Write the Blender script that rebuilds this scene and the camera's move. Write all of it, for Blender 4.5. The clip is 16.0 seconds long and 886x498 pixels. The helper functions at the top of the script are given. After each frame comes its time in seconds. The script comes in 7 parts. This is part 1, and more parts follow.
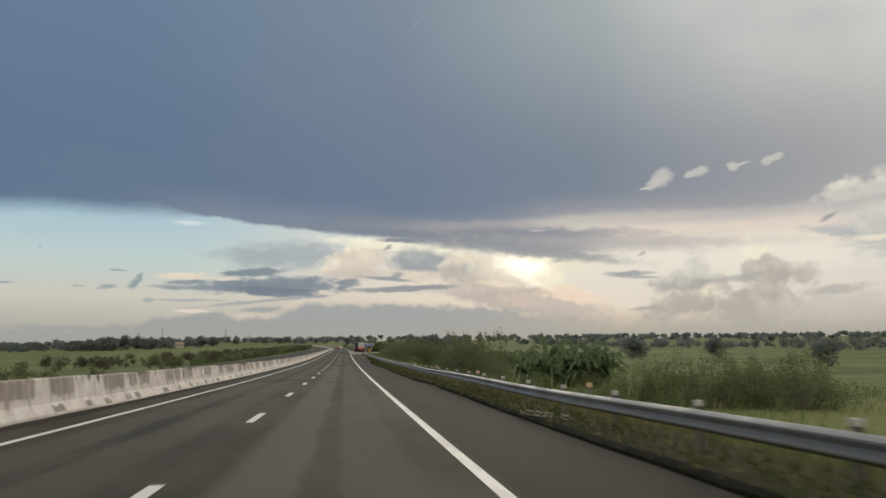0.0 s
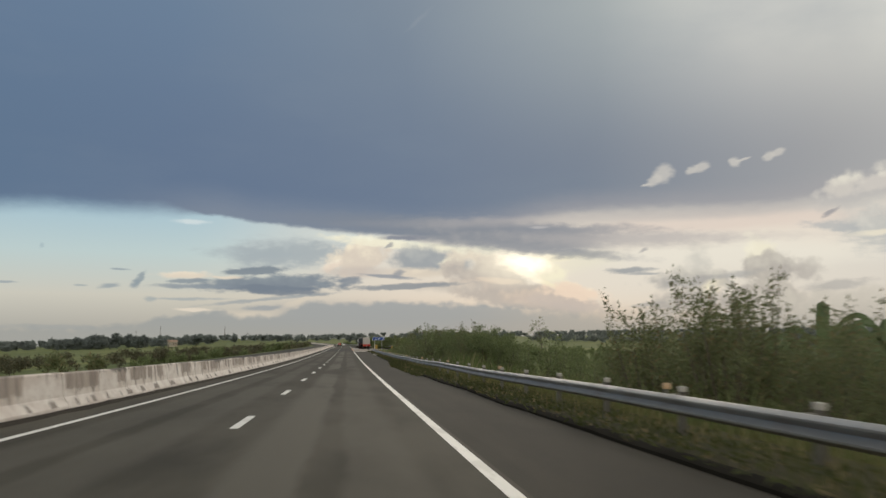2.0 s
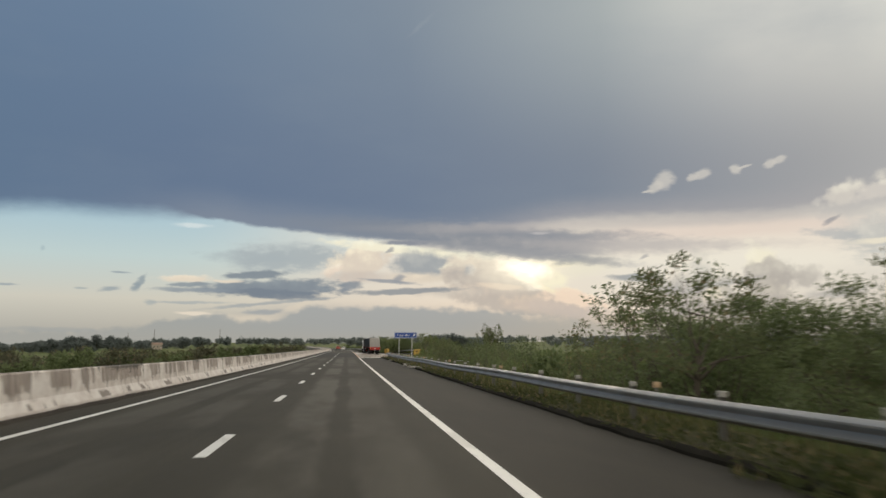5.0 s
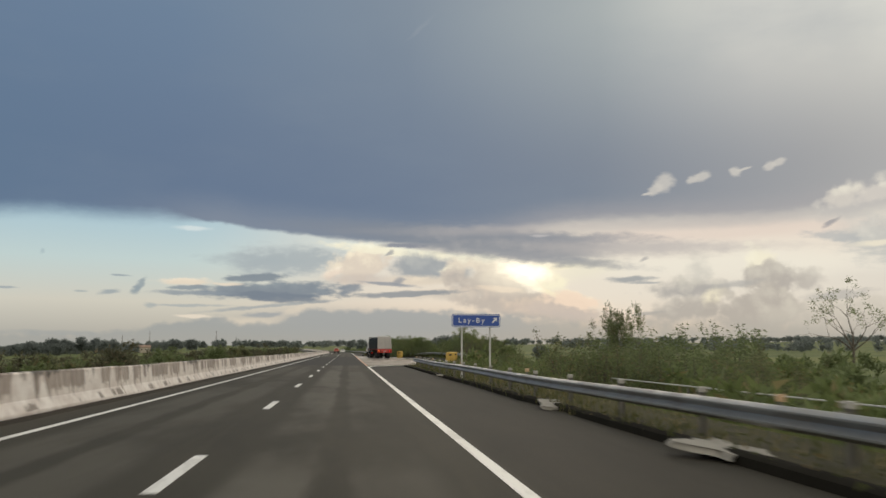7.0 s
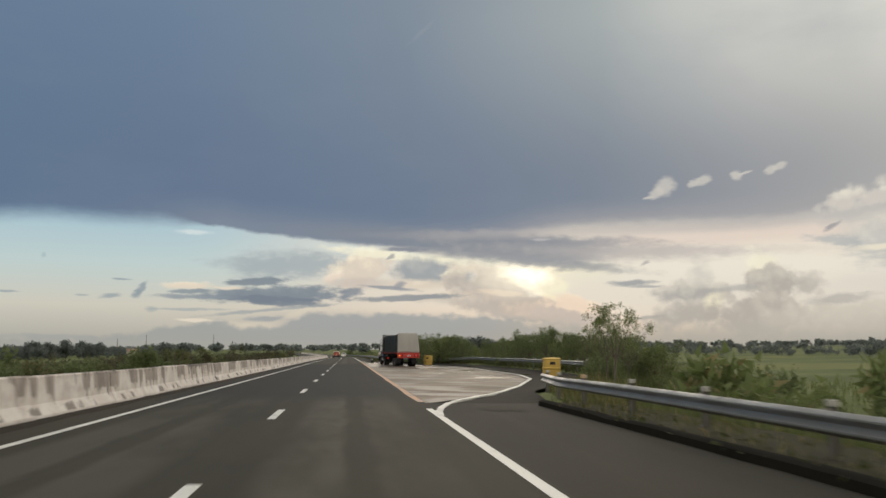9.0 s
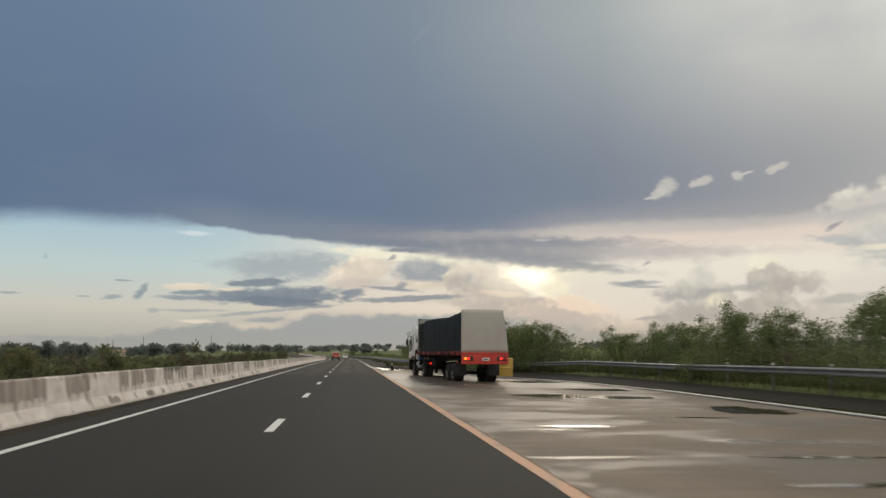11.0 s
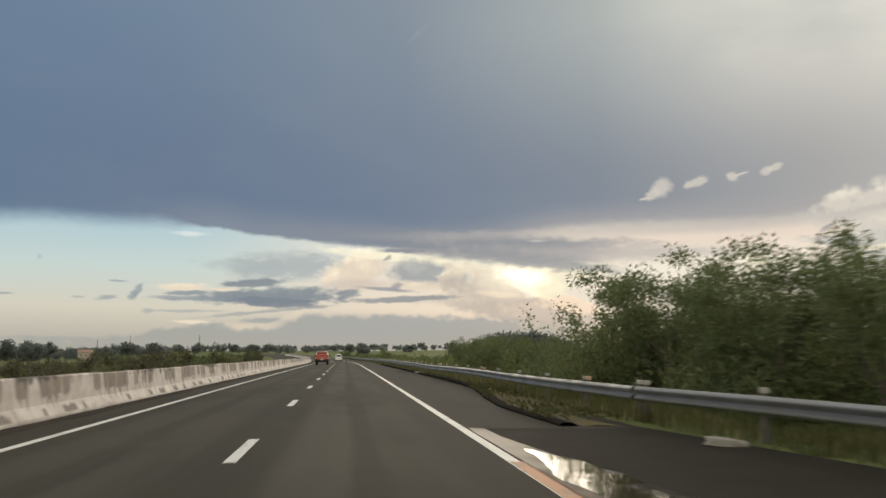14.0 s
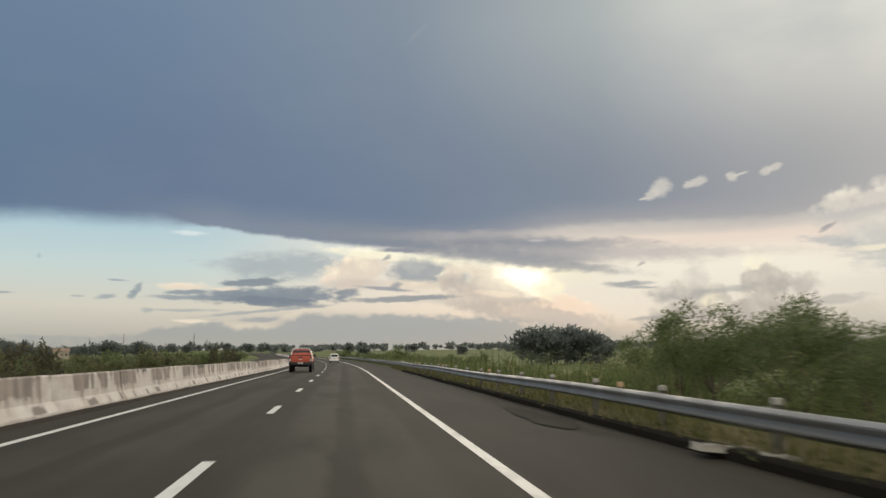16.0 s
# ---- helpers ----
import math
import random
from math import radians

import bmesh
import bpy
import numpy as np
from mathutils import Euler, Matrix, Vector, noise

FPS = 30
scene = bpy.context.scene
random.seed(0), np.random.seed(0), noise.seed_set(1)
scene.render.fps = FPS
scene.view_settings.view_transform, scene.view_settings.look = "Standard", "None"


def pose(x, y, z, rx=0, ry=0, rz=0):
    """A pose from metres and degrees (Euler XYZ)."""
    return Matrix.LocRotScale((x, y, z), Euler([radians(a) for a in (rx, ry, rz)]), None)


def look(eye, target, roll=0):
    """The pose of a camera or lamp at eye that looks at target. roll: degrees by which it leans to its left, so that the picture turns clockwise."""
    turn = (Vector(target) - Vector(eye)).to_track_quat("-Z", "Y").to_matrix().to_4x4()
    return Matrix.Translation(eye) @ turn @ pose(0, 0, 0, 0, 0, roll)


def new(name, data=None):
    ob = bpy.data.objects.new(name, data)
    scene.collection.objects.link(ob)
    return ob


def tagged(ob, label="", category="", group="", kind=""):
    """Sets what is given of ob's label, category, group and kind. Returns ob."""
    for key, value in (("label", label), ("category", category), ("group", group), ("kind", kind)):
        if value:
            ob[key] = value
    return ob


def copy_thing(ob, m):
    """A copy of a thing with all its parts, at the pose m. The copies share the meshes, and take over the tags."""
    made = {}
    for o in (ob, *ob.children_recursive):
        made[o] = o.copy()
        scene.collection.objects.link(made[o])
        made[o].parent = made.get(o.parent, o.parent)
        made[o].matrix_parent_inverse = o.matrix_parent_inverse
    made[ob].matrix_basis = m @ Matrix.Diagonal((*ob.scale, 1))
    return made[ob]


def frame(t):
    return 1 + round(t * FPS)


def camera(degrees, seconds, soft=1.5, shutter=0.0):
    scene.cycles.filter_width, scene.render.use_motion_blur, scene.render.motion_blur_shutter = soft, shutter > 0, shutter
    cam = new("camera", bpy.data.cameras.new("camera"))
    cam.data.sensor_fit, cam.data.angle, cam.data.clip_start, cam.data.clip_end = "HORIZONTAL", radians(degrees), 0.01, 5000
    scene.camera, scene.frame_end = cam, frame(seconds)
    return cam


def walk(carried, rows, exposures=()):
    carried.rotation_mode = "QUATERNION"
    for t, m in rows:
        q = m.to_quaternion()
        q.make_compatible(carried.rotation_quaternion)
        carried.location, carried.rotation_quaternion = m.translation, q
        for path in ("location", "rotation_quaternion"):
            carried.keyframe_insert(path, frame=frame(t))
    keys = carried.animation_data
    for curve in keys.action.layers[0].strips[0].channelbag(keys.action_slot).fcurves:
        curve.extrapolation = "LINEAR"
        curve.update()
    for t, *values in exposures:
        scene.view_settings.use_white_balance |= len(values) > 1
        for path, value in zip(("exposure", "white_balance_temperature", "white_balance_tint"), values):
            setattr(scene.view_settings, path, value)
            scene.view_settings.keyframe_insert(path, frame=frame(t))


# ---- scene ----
# ---- the road's line: x to the right of the lane marking, y along the road ----
def road_x(s):
    """Sideways shift of the road: straight, then a gentle bend to the left."""
    d = max(0.0, s - 470.0)
    return -d * d / 4400.0 if d < 500 else -500.0 ** 2 / 4400.0 - (d - 500) * 0.227


GRADES = [(-60, -0.027), (-20, -0.027), (40, -0.0217), (100, -0.0157), (160, -0.0107), (220, -0.0086), (280, -0.0081), (340, -0.0074), (400, -0.0082), (460, -0.0095), (540, -0.009), (660, -0.004), (800, 0.0), (5000, 0.0)]
STATION = np.arange(-60.0, 902.0, 2.0)
grade = np.interp(STATION, [g[0] for g in GRADES], [g[1] for g in GRADES])
LEVEL = np.concatenate([[0.0], np.cumsum(grade[1:] + grade[:-1])])
LEVEL -= np.interp(0.0, STATION, LEVEL)


def road_z(s):
    """Height of the road: it falls by over two per cent, then ever more gently."""
    return float(np.interp(s, STATION, LEVEL))


def on_road(x, s, z=0.0):
    return Vector((x + road_x(s), s, road_z(s) + z))


# ---- camera ----
FOCAL = 1450.0
cam = camera(2 * math.degrees(math.atan(784 / FOCAL)), 16.0, soft=1.5, shutter=0.25)
EYE = 1.42
# seconds, sideways place, place along the road, pitch, yaw, roll
WAY = [
    (0.0, 2.06, -0.46, 6.18, -6.75, 0.29), (1.0, 2.12, 25.02, 6.09, -6.63, -0.04), (2.0, 2.08, 50.37, 6.00, -6.64, 0.01),
    (3.0, 1.97, 75.88, 6.13, -6.65, 0.18), (4.0, 1.91, 101.32, 6.26, -6.61, 0.28), (6.5, 1.94, 164.97, 6.51, -6.60, 0.49),
    (7.0, 1.93, 177.60, 6.55, -6.60, 0.34), (8.0, 1.79, 202.71, 6.69, -6.57, 0.47), (10.5, 1.47, 265.95, 6.91, -6.45, 0.10),
    (11.0, 1.45, 278.67, 6.87, -6.43, 0.24), (12.0, 1.41, 304.17, 6.88, -6.48, 0.04), (13.0, 1.38, 329.61, 6.89, -6.70, 0.01),
    (14.0, 1.48, 354.97, 6.91, -6.76, 0.24), (15.0, 1.59, 380.35, 6.90, -6.88, 0.13), (16.0, 1.75, 405.84, 6.88, -6.80, 0.30)]
ROWS = []
for t, side, s, pitch, yaw, roll in WAY:
    ROWS.append((t, Matrix.Translation(on_road(side, s, EYE)) @ Euler((0, 0, radians(yaw))).to_matrix().to_4x4()
                 @ Euler((radians(90 + pitch), 0, 0)).to_matrix().to_4x4() @ Euler((0, 0, radians(roll))).to_matrix().to_4x4()))
walk(cam, ROWS, [(0.0, -0.05, 6450, 10), (4.0, -0.03, 6500, 10), (6.5, 0.01, 6550, 10), (8.0, -0.01, 6550, 10), (10.5, -0.05, 6500, 10), (12.0, -0.04, 6500, 10), (12.5, 0.02, 6600, 10), (13.0, 0.1, 6880, 10), (13.6, 0.09, 6800, 10), (15.0, 0.07, 6700, 10), (16.0, 0.08, 6600, 10)])


# ---- sky and sun ----
def srgb(r, g, b):
    """Linear colour of an 8-bit one."""
    return tuple((c / 255 / 12.92 if c / 255 <= 0.04045 else ((c / 255 + 0.055) / 1.055) ** 2.4) for c in (r * 0.977, g, b * 0.985)) + (1.0,)


world = bpy.data.worlds.new("evening_sky")
scene.world = world
world.use_nodes = True
WT = world.node_tree
WT.nodes.clear()


def wnode(kind):
    return WT.nodes.new(kind)


def wput(socket, value):
    if isinstance(value, bpy.types.NodeSocket):
        WT.links.new(value, socket)
    else:
        socket.default_value = value


def wmath(op, a, b=0.0, c=0.0, clamp=False):
    n = wnode("ShaderNodeMath")
    n.operation, n.use_clamp = op, clamp
    for i, v in enumerate((a, b, c)):
        wput(n.inputs[i], v)
    return n.outputs[0]


def wstep(value, lo, hi, out_lo=0.0, out_hi=1.0):
    n = wnode("ShaderNodeMapRange")
    n.interpolation_type = "SMOOTHSTEP"
    for i, v in enumerate((value, lo, hi, out_lo, out_hi)):
        wput(n.inputs[i], v)
    return n.outputs[0]


def wmix(factor, a, b):
    n = wnode("ShaderNodeMix")
    n.data_type = "RGBA"
    wput(n.inputs[0], factor)
    wput(n.inputs[6], a)
    wput(n.inputs[7], b)
    return n.outputs[2]


def wramp(value, stops, smooth="EASE"):
    n = wnode("ShaderNodeValToRGB")
    n.color_ramp.interpolation = smooth
    while len(n.color_ramp.elements) < len(stops):
        n.color_ramp.elements.new(0.5)
    for e, (p, c) in zip(n.color_ramp.elements, stops):
        e.position, e.color = p, c
    wput(n.inputs[0], value)
    return n.outputs[0]


def wnoise(vector, scale, detail=5.0, rough=0.55):
    n = wnode("ShaderNodeTexNoise")
    wput(n.inputs["Vector"], vector)
    n.inputs["Scale"].default_value, n.inputs["Detail"].default_value, n.inputs["Roughness"].default_value = scale, detail, rough
    return n.outputs["Fac"]


CHART = Euler((0, 0, radians(-6.585))).to_matrix() @ Euler((radians(96.62), 0, 0)).to_matrix() @ Euler((0, 0, radians(0.405))).to_matrix()


def chart(x, y):
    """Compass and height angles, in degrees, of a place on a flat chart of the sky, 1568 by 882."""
    way = (CHART @ Vector(((x - 784) / FOCAL, (441 - y) / FOCAL, -1))).normalized()
    return math.degrees(math.atan2(way.x, way.y)), math.degrees(math.asin(way.z))


coord = wnode("ShaderNodeTexCoord")
split = wnode("ShaderNodeSeparateXYZ")
wput(split.inputs[0], coord.outputs["Generated"])
DX, DY, DZ = split.outputs
AZ = wmath("MULTIPLY", wmath("ARCTAN2", DX, DY), 180 / math.pi)
EL = wmath("MULTIPLY", wmath("ARCSINE", DZ), 180 / math.pi)
flat = wnode("ShaderNodeCombineXYZ")
wput(flat.inputs[0], AZ)
wput(flat.inputs[1], EL)
PLACE = flat.outputs[0]
tall = wnode("ShaderNodeMapping")
wput(tall.inputs[0], PLACE)
tall.inputs["Scale"].default_value = (0.35, 1.0, 1.0)
STRETCHED = tall.outputs[0]
# ragged edges: coarse and fine unevenness, around zero, torn shreds, and rounded cauliflower lumps
COARSE = wmath("SUBTRACT", wnoise(STRETCHED, 0.28, 6, 0.6), 0.5)
FINE = wmath("SUBTRACT", wnoise(PLACE, 0.55, 8, 0.62), 0.5)
SHRED = wmath("SUBTRACT", wnoise(STRETCHED, 2.6, 5, 0.6), 0.5)
FOLD = wmath("SUBTRACT", wnoise(PLACE, 0.75, 4, 0.5), 0.5)


def wcells(vector, scale):
    n = wnode("ShaderNodeTexVoronoi")
    n.feature = "SMOOTH_F1"
    n.inputs["Smoothness"].default_value = 0.35
    wput(n.inputs["Vector"], vector)
    n.inputs["Scale"].default_value = scale
    return n.outputs["Distance"]


BILLOW = wmath("SUBTRACT", wmath("MULTIPLY_ADD", wcells(PLACE, 1.5), 0.45, wmath("MULTIPLY_ADD", wcells(PLACE, 0.62), 0.5, wmath("MULTIPLY_ADD", FINE, 0.55, wmath("MULTIPLY", wmath("SUBTRACT", wnoise(PLACE, 2.4, 6, 0.6), 0.5), 0.4)))), 0.34)

# clear evening air between the deck and the ground
clear_cool = wramp(wmath("DIVIDE", EL, 12.0), [(0.0, srgb(168, 164, 160)), (0.22, srgb(206, 199, 190)), (0.45, srgb(192, 205, 208)), (0.85, srgb(155, 188, 212)), (1.0, srgb(140, 175, 205))], "LINEAR")
clear_warm = wramp(wmath("DIVIDE", EL, 12.0), [(0.0, srgb(172, 165, 160)), (0.2, srgb(212, 200, 192)), (0.5, srgb(222, 213, 207)), (0.8, srgb(226, 216, 205)), (1.0, srgb(215, 205, 200))], "LINEAR")
sky = wmix(wstep(AZ, -12.0, 6.0), clear_cool, clear_warm)
air = wnode("ShaderNodeTexSky")
air.sky_type, air.sun_disc = "NISHITA", False
air.sun_elevation, air.sun_rotation = radians(5.5), radians(12.5)
mixed = wnode("ShaderNodeMix")
mixed.data_type, mixed.blend_type = "RGBA", "ADD"
wput(mixed.inputs[0], 0.003)
wput(mixed.inputs[6], sky)
wput(mixed.inputs[7], air.outputs[0])
sky = mixed.outputs[2]


def wdot(vector, way):
    n = wnode("ShaderNodeVectorMath")
    n.operation = "DOT_PRODUCT"
    wput(n.inputs[0], vector)
    n.inputs[1].default_value = way
    return n.outputs["Value"]


def wheight(line):
    """Height angle along a line of places on the chart, for each compass angle."""
    stops = []
    for x, y in line:
        az, el = chart(x, y)
        stops.append((az / 110 + 0.5, (el / 20,) * 3 + (1,)))
    return wmath("MULTIPLY", wramp(wmath("MULTIPLY_ADD", AZ, 1 / 110.0, 0.5), stops, "CARDINAL"), 20.0)


def wwarp(coarse, fine):
    """Sky places pushed about by drifting air, so that cloud edges fray."""
    total = PLACE
    for vector, scale, amount in ((STRETCHED, 0.5, coarse), (STRETCHED, 2.2, fine)):
        n = wnode("ShaderNodeTexNoise")
        wput(n.inputs["Vector"], vector)
        n.inputs["Scale"].default_value, n.inputs["Detail"].default_value = scale, 5.0
        shift = wnode("ShaderNodeVectorMath")
        shift.operation = "MULTIPLY_ADD"
        wput(shift.inputs[0], n.outputs["Color"])
        shift.inputs[1].default_value = (amount * 2.2, amount, 0)
        shift.inputs[2].default_value = (-amount * 1.1, -amount * 0.5, 0)
        both = wnode("ShaderNodeVectorMath")
        wput(both.inputs[0], total)
        wput(both.inputs[1], shift.outputs[0])
        total = both.outputs[0]
    return total


TORN, FRAYED = wwarp(0.55, 0.4), wwarp(0.15, 0.25)


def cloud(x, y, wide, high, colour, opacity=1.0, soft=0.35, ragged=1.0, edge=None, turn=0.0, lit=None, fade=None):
    """One cloud over what is there: an uneven patch at a place of the chart; lit: the colour of its upper, sunward folds;
    fade: the way (degrees) in which it thins out, and where across it that begins and ends."""
    global sky
    az, el = chart(x, y)
    near = 1 / (1 + ((x - 784) / FOCAL) ** 2)
    m = wnode("ShaderNodeMapping")
    m.vector_type = "TEXTURE"
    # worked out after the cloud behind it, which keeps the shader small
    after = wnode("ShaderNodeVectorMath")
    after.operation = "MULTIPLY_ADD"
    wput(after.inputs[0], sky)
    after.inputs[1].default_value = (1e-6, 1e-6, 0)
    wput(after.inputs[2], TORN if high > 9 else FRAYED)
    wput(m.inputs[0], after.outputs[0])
    m.inputs["Location"].default_value = (az, el, 0)
    m.inputs["Rotation"].default_value = (0, 0, radians(turn))
    m.inputs["Scale"].default_value = (math.degrees(wide / FOCAL) * near, math.degrees(high / FOCAL) * math.sqrt(near), 1)
    far = wnode("ShaderNodeVectorMath")
    far.operation = "LENGTH"
    wput(far.inputs[0], m.outputs[0])
    d = wmath("MULTIPLY_ADD", edge or FINE, ragged, far.outputs["Value"])
    if lit is not None:
        fold = wmath("MULTIPLY_ADD", FOLD, 2.2, wmath("MULTIPLY_ADD", BILLOW, -1.2, wdot(m.outputs[0], (0, 0.6, 0))))
        colour = wmix(wstep(fold, -0.35, 0.75), colour, lit)
    thick = wmath("MULTIPLY", wstep(d, 1.0 + soft, 1.0 - soft), opacity)
    if fade is not None:
        a, begin, end = fade
        thick = wmath("MULTIPLY", thick, wstep(wdot(m.outputs[0], (math.cos(radians(a)), math.sin(radians(a)), 0)), end, begin))
    sky = wmix(thick, sky, colour)


# soft pink sheet between the deck and the cumulus
cloud(1350, 440, 400, 38, srgb(240, 223, 210), 0.85, 0.6, 0.8, COARSE, 2)
cloud(1300, 412, 380, 14, srgb(230, 208, 198), 0.7, 0.7, 0.8, COARSE, 1)
cloud(1250, 472, 280, 22, srgb(245, 234, 221), 0.85, 0.7, 1.2, COARSE)
cloud(1180, 440, 200, 9, srgb(206, 194, 190), 0.6, 0.7, 1.4, SHRED, -1)
cloud(1130, 505, 420, 46, srgb(238, 225, 213), 0.7, 0.8, 0.8, COARSE)
# a grey veil and the pale cumulus below the deck's edge
cloud(505, 462, 118, 26, srgb(170, 175, 181), 0.85, 0.55, 1.5, SHRED, 3, srgb(190, 194, 197), (180, 0.5, 1.0))
cloud(440, 461, 70, 9, srgb(172, 178, 184), 0.6, 0.6, 2.0, SHRED, 0)
cloud(640, 440, 80, 10, srgb(214, 220, 220), 0.6, 0.7, 1.2, COARSE, -6)
cloud(640, 470, 76, 32, srgb(226, 208, 194), 0.97, 0.22, 1.1, BILLOW, 16, srgb(252, 234, 212))
cloud(588, 487, 24, 10, srgb(240, 218, 202), 0.9, 0.4, 1.4, BILLOW, 20, srgb(255, 238, 220))
cloud(640, 497, 60, 9, srgb(206, 190, 182), 0.7, 0.6, 1.4, FINE)
cloud(720, 449, 130, 8, srgb(250, 238, 216), 0.95, 0.45, 1.6, SHRED, -5, srgb(255, 247, 228))
cloud(768, 478, 76, 24, srgb(164, 165, 170), 0.96, 0.3, 1.2, FINE, -4, srgb(184, 182, 182), (-90, 0.5, 1.2))
cloud(745, 499, 60, 8, srgb(226, 208, 192), 0.85, 0.6, 1.8, FINE, 0, srgb(244, 224, 204))
cloud(840, 470, 70, 18, srgb(236, 218, 200), 0.9, 0.3, 1.5, BILLOW, -10, srgb(255, 244, 222))
cloud(868, 457, 24, 6, srgb(255, 244, 222), 0.95, 0.5, 1.6, SHRED, -8)
cloud(796, 478, 16, 5, srgb(252, 238, 216), 0.9, 0.5, 1.8, SHRED, 8)
# the anvil in front of the hidden sun: a bright cap, a shaded body, a lit prow
GLOW = srgb(255, 244, 218)
cloud(1030, 480, 60, 16, srgb(240, 228, 208), 0.7, 0.8, 1.4, COARSE, 6)
cloud(985, 472, 62, 7, srgb(252, 238, 210), 0.9, 0.5, 2.0, SHRED, 4, GLOW)
cloud(952, 494, 60, 22, srgb(253, 240, 212), 0.95, 0.4, 1.2, BILLOW, -24)
cloud(875, 508, 92, 40, srgb(196, 182, 174), 0.95, 0.25, 1.1, BILLOW, -10, srgb(226, 210, 196))
cloud(930, 540, 150, 26, srgb(198, 183, 174), 0.95, 0.22, 0.9, BILLOW, -6, srgb(212, 194, 182))
cloud(985, 553, 90, 18, srgb(214, 192, 178), 0.85, 0.4, 1.0, BILLOW, -6, srgb(236, 210, 188))
cloud(885, 513, 40, 5, srgb(238, 214, 194), 0.8, 0.6, 2.0, SHRED, -4)
cloud(955, 512, 46, 5, srgb(255, 238, 206), 0.85, 0.5, 2.2, SHRED, -22)
cloud(790, 522, 60, 10, srgb(208, 194, 184), 0.8, 0.6, 1.4, FINE, 0, srgb(232, 212, 196))
cloud(925, 484, 60, 26, (1.0, 0.9, 0.7, 1), 0.85, 0.95, 0.7, FOLD, 0)
cloud(926, 483, 34, 14, (1.6, 1.46, 1.14, 1), 0.97, 0.8, 1.6, FOLD, -8)
cloud(936, 502, 24, 7, (1.15, 1.04, 0.82, 1), 0.8, 0.7, 2.0, SHRED, -30)
# towers to the side
cloud(1600, 425, 150, 40, srgb(190, 188, 187), 0.75, 0.5, 1.6, SHRED, -10, srgb(216, 210, 204), (180, 0.5, 1.1))
cloud(1480, 421, 50, 8, srgb(184, 182, 184), 0.75, 0.5, 1.8, SHRED, -8)
cloud(1555, 432, 40, 5, srgb(250, 234, 212), 0.7, 0.6, 2.0, SHRED, 4)
cloud(1235, 480, 22, 40, srgb(196, 189, 183), 0.55, 0.6, 1.4, BILLOW, -6)
cloud(1222, 516, 78, 22, srgb(178, 170, 167), 0.92, 0.4, 1.3, BILLOW, 4, srgb(208, 198, 188))
cloud(1210, 551, 76, 30, srgb(184, 173, 166), 0.92, 0.35, 1.1, BILLOW, 12, srgb(212, 200, 189))
cloud(1262, 528, 24, 16, srgb(250, 234, 208), 0.8, 0.5, 1.4, BILLOW, 24)
cloud(1350, 472, 28, 42, srgb(247, 234, 212), 0.85, 0.35, 1.2, BILLOW, 24, srgb(252, 240, 220))
cloud(1372, 494, 62, 30, srgb(184, 173, 167), 0.96, 0.25, 1.2, BILLOW, -8, srgb(208, 197, 187))
cloud(1428, 500, 40, 26, srgb(192, 181, 174), 0.85, 0.35, 1.3, BILLOW, 10, srgb(214, 203, 193))
cloud(1345, 551, 110, 46, srgb(186, 174, 166), 0.95, 0.22, 1.0, BILLOW, 0, srgb(206, 194, 183))
cloud(1480, 560, 150, 38, srgb(204, 192, 181), 0.8, 0.4, 1.1, BILLOW, 2, srgb(212, 200, 188))
cloud(1485, 524, 56, 8, srgb(182, 174, 170), 0.7, 0.5, 1.6, SHRED, 6)
cloud(1300, 505, 44, 5, srgb(178, 172, 170), 0.7, 0.6, 1.8, SHRED, 6)
# dark flat scraps in front of the clear air
cloud(482, 517, 128, 15, srgb(126, 134, 147), 0.92, 0.3, 1.3, SHRED, 2, srgb(140, 147, 157))
cloud(490, 528, 80, 9, srgb(124, 131, 144), 0.9, 0.3, 1.2, SHRED, -3)
cloud(340, 520, 72, 4, srgb(144, 150, 160), 0.8, 0.5, 1.6, SHRED)
cloud(452, 493, 52, 7, srgb(132, 139, 150), 0.92, 0.3, 1.3, SHRED, 4)
cloud(620, 513, 20, 8, srgb(140, 144, 154), 0.9, 0.4, 1.5, SHRED, 6)
cloud(720, 522, 100, 5, srgb(148, 149, 155), 0.9, 0.35, 1.4, SHRED, 3)
cloud(690, 505, 44, 3, srgb(150, 151, 160), 0.85, 0.5, 1.5, SHRED, -4)
cloud(706, 500, 10, 6, srgb(150, 151, 160), 0.8, 0.5, 1.4, SHRED, 20)
cloud(330, 500, 44, 6, srgb(234, 214, 196), 0.9, 0.5, 1.8, SHRED, 0, srgb(248, 228, 208))
cloud(336, 510, 32, 4, srgb(140, 147, 157), 0.85, 0.4, 1.6, SHRED, 3)
cloud(400, 504, 24, 3, srgb(236, 216, 198), 0.8, 0.5, 1.6, SHRED)
cloud(250, 506, 5, 14, srgb(146, 155, 164), 0.8, 0.6, 2.2, SHRED, -30)
cloud(240, 515, 9, 5, srgb(146, 155, 164), 0.7, 0.6, 2.2, SHRED, 20)
cloud(195, 518, 18, 4, srgb(150, 158, 167), 0.75, 0.6, 2.2, SHRED, 8)
cloud(265, 542, 10, 4, srgb(168, 172, 174), 0.65, 0.6, 2.2, SHRED)
cloud(215, 488, 16, 2, srgb(150, 158, 168), 0.75, 0.5, 1.2, SHRED)
cloud(145, 516, 12, 2, srgb(156, 164, 170), 0.6, 0.5, 1.2, SHRED)
cloud(10, 509, 18, 2, srgb(150, 158, 168), 0.7, 0.5, 1.2, SHRED)
cloud(75, 446, 4, 4, srgb(150, 166, 178), 0.4, 0.6, 1.0, SHRED)
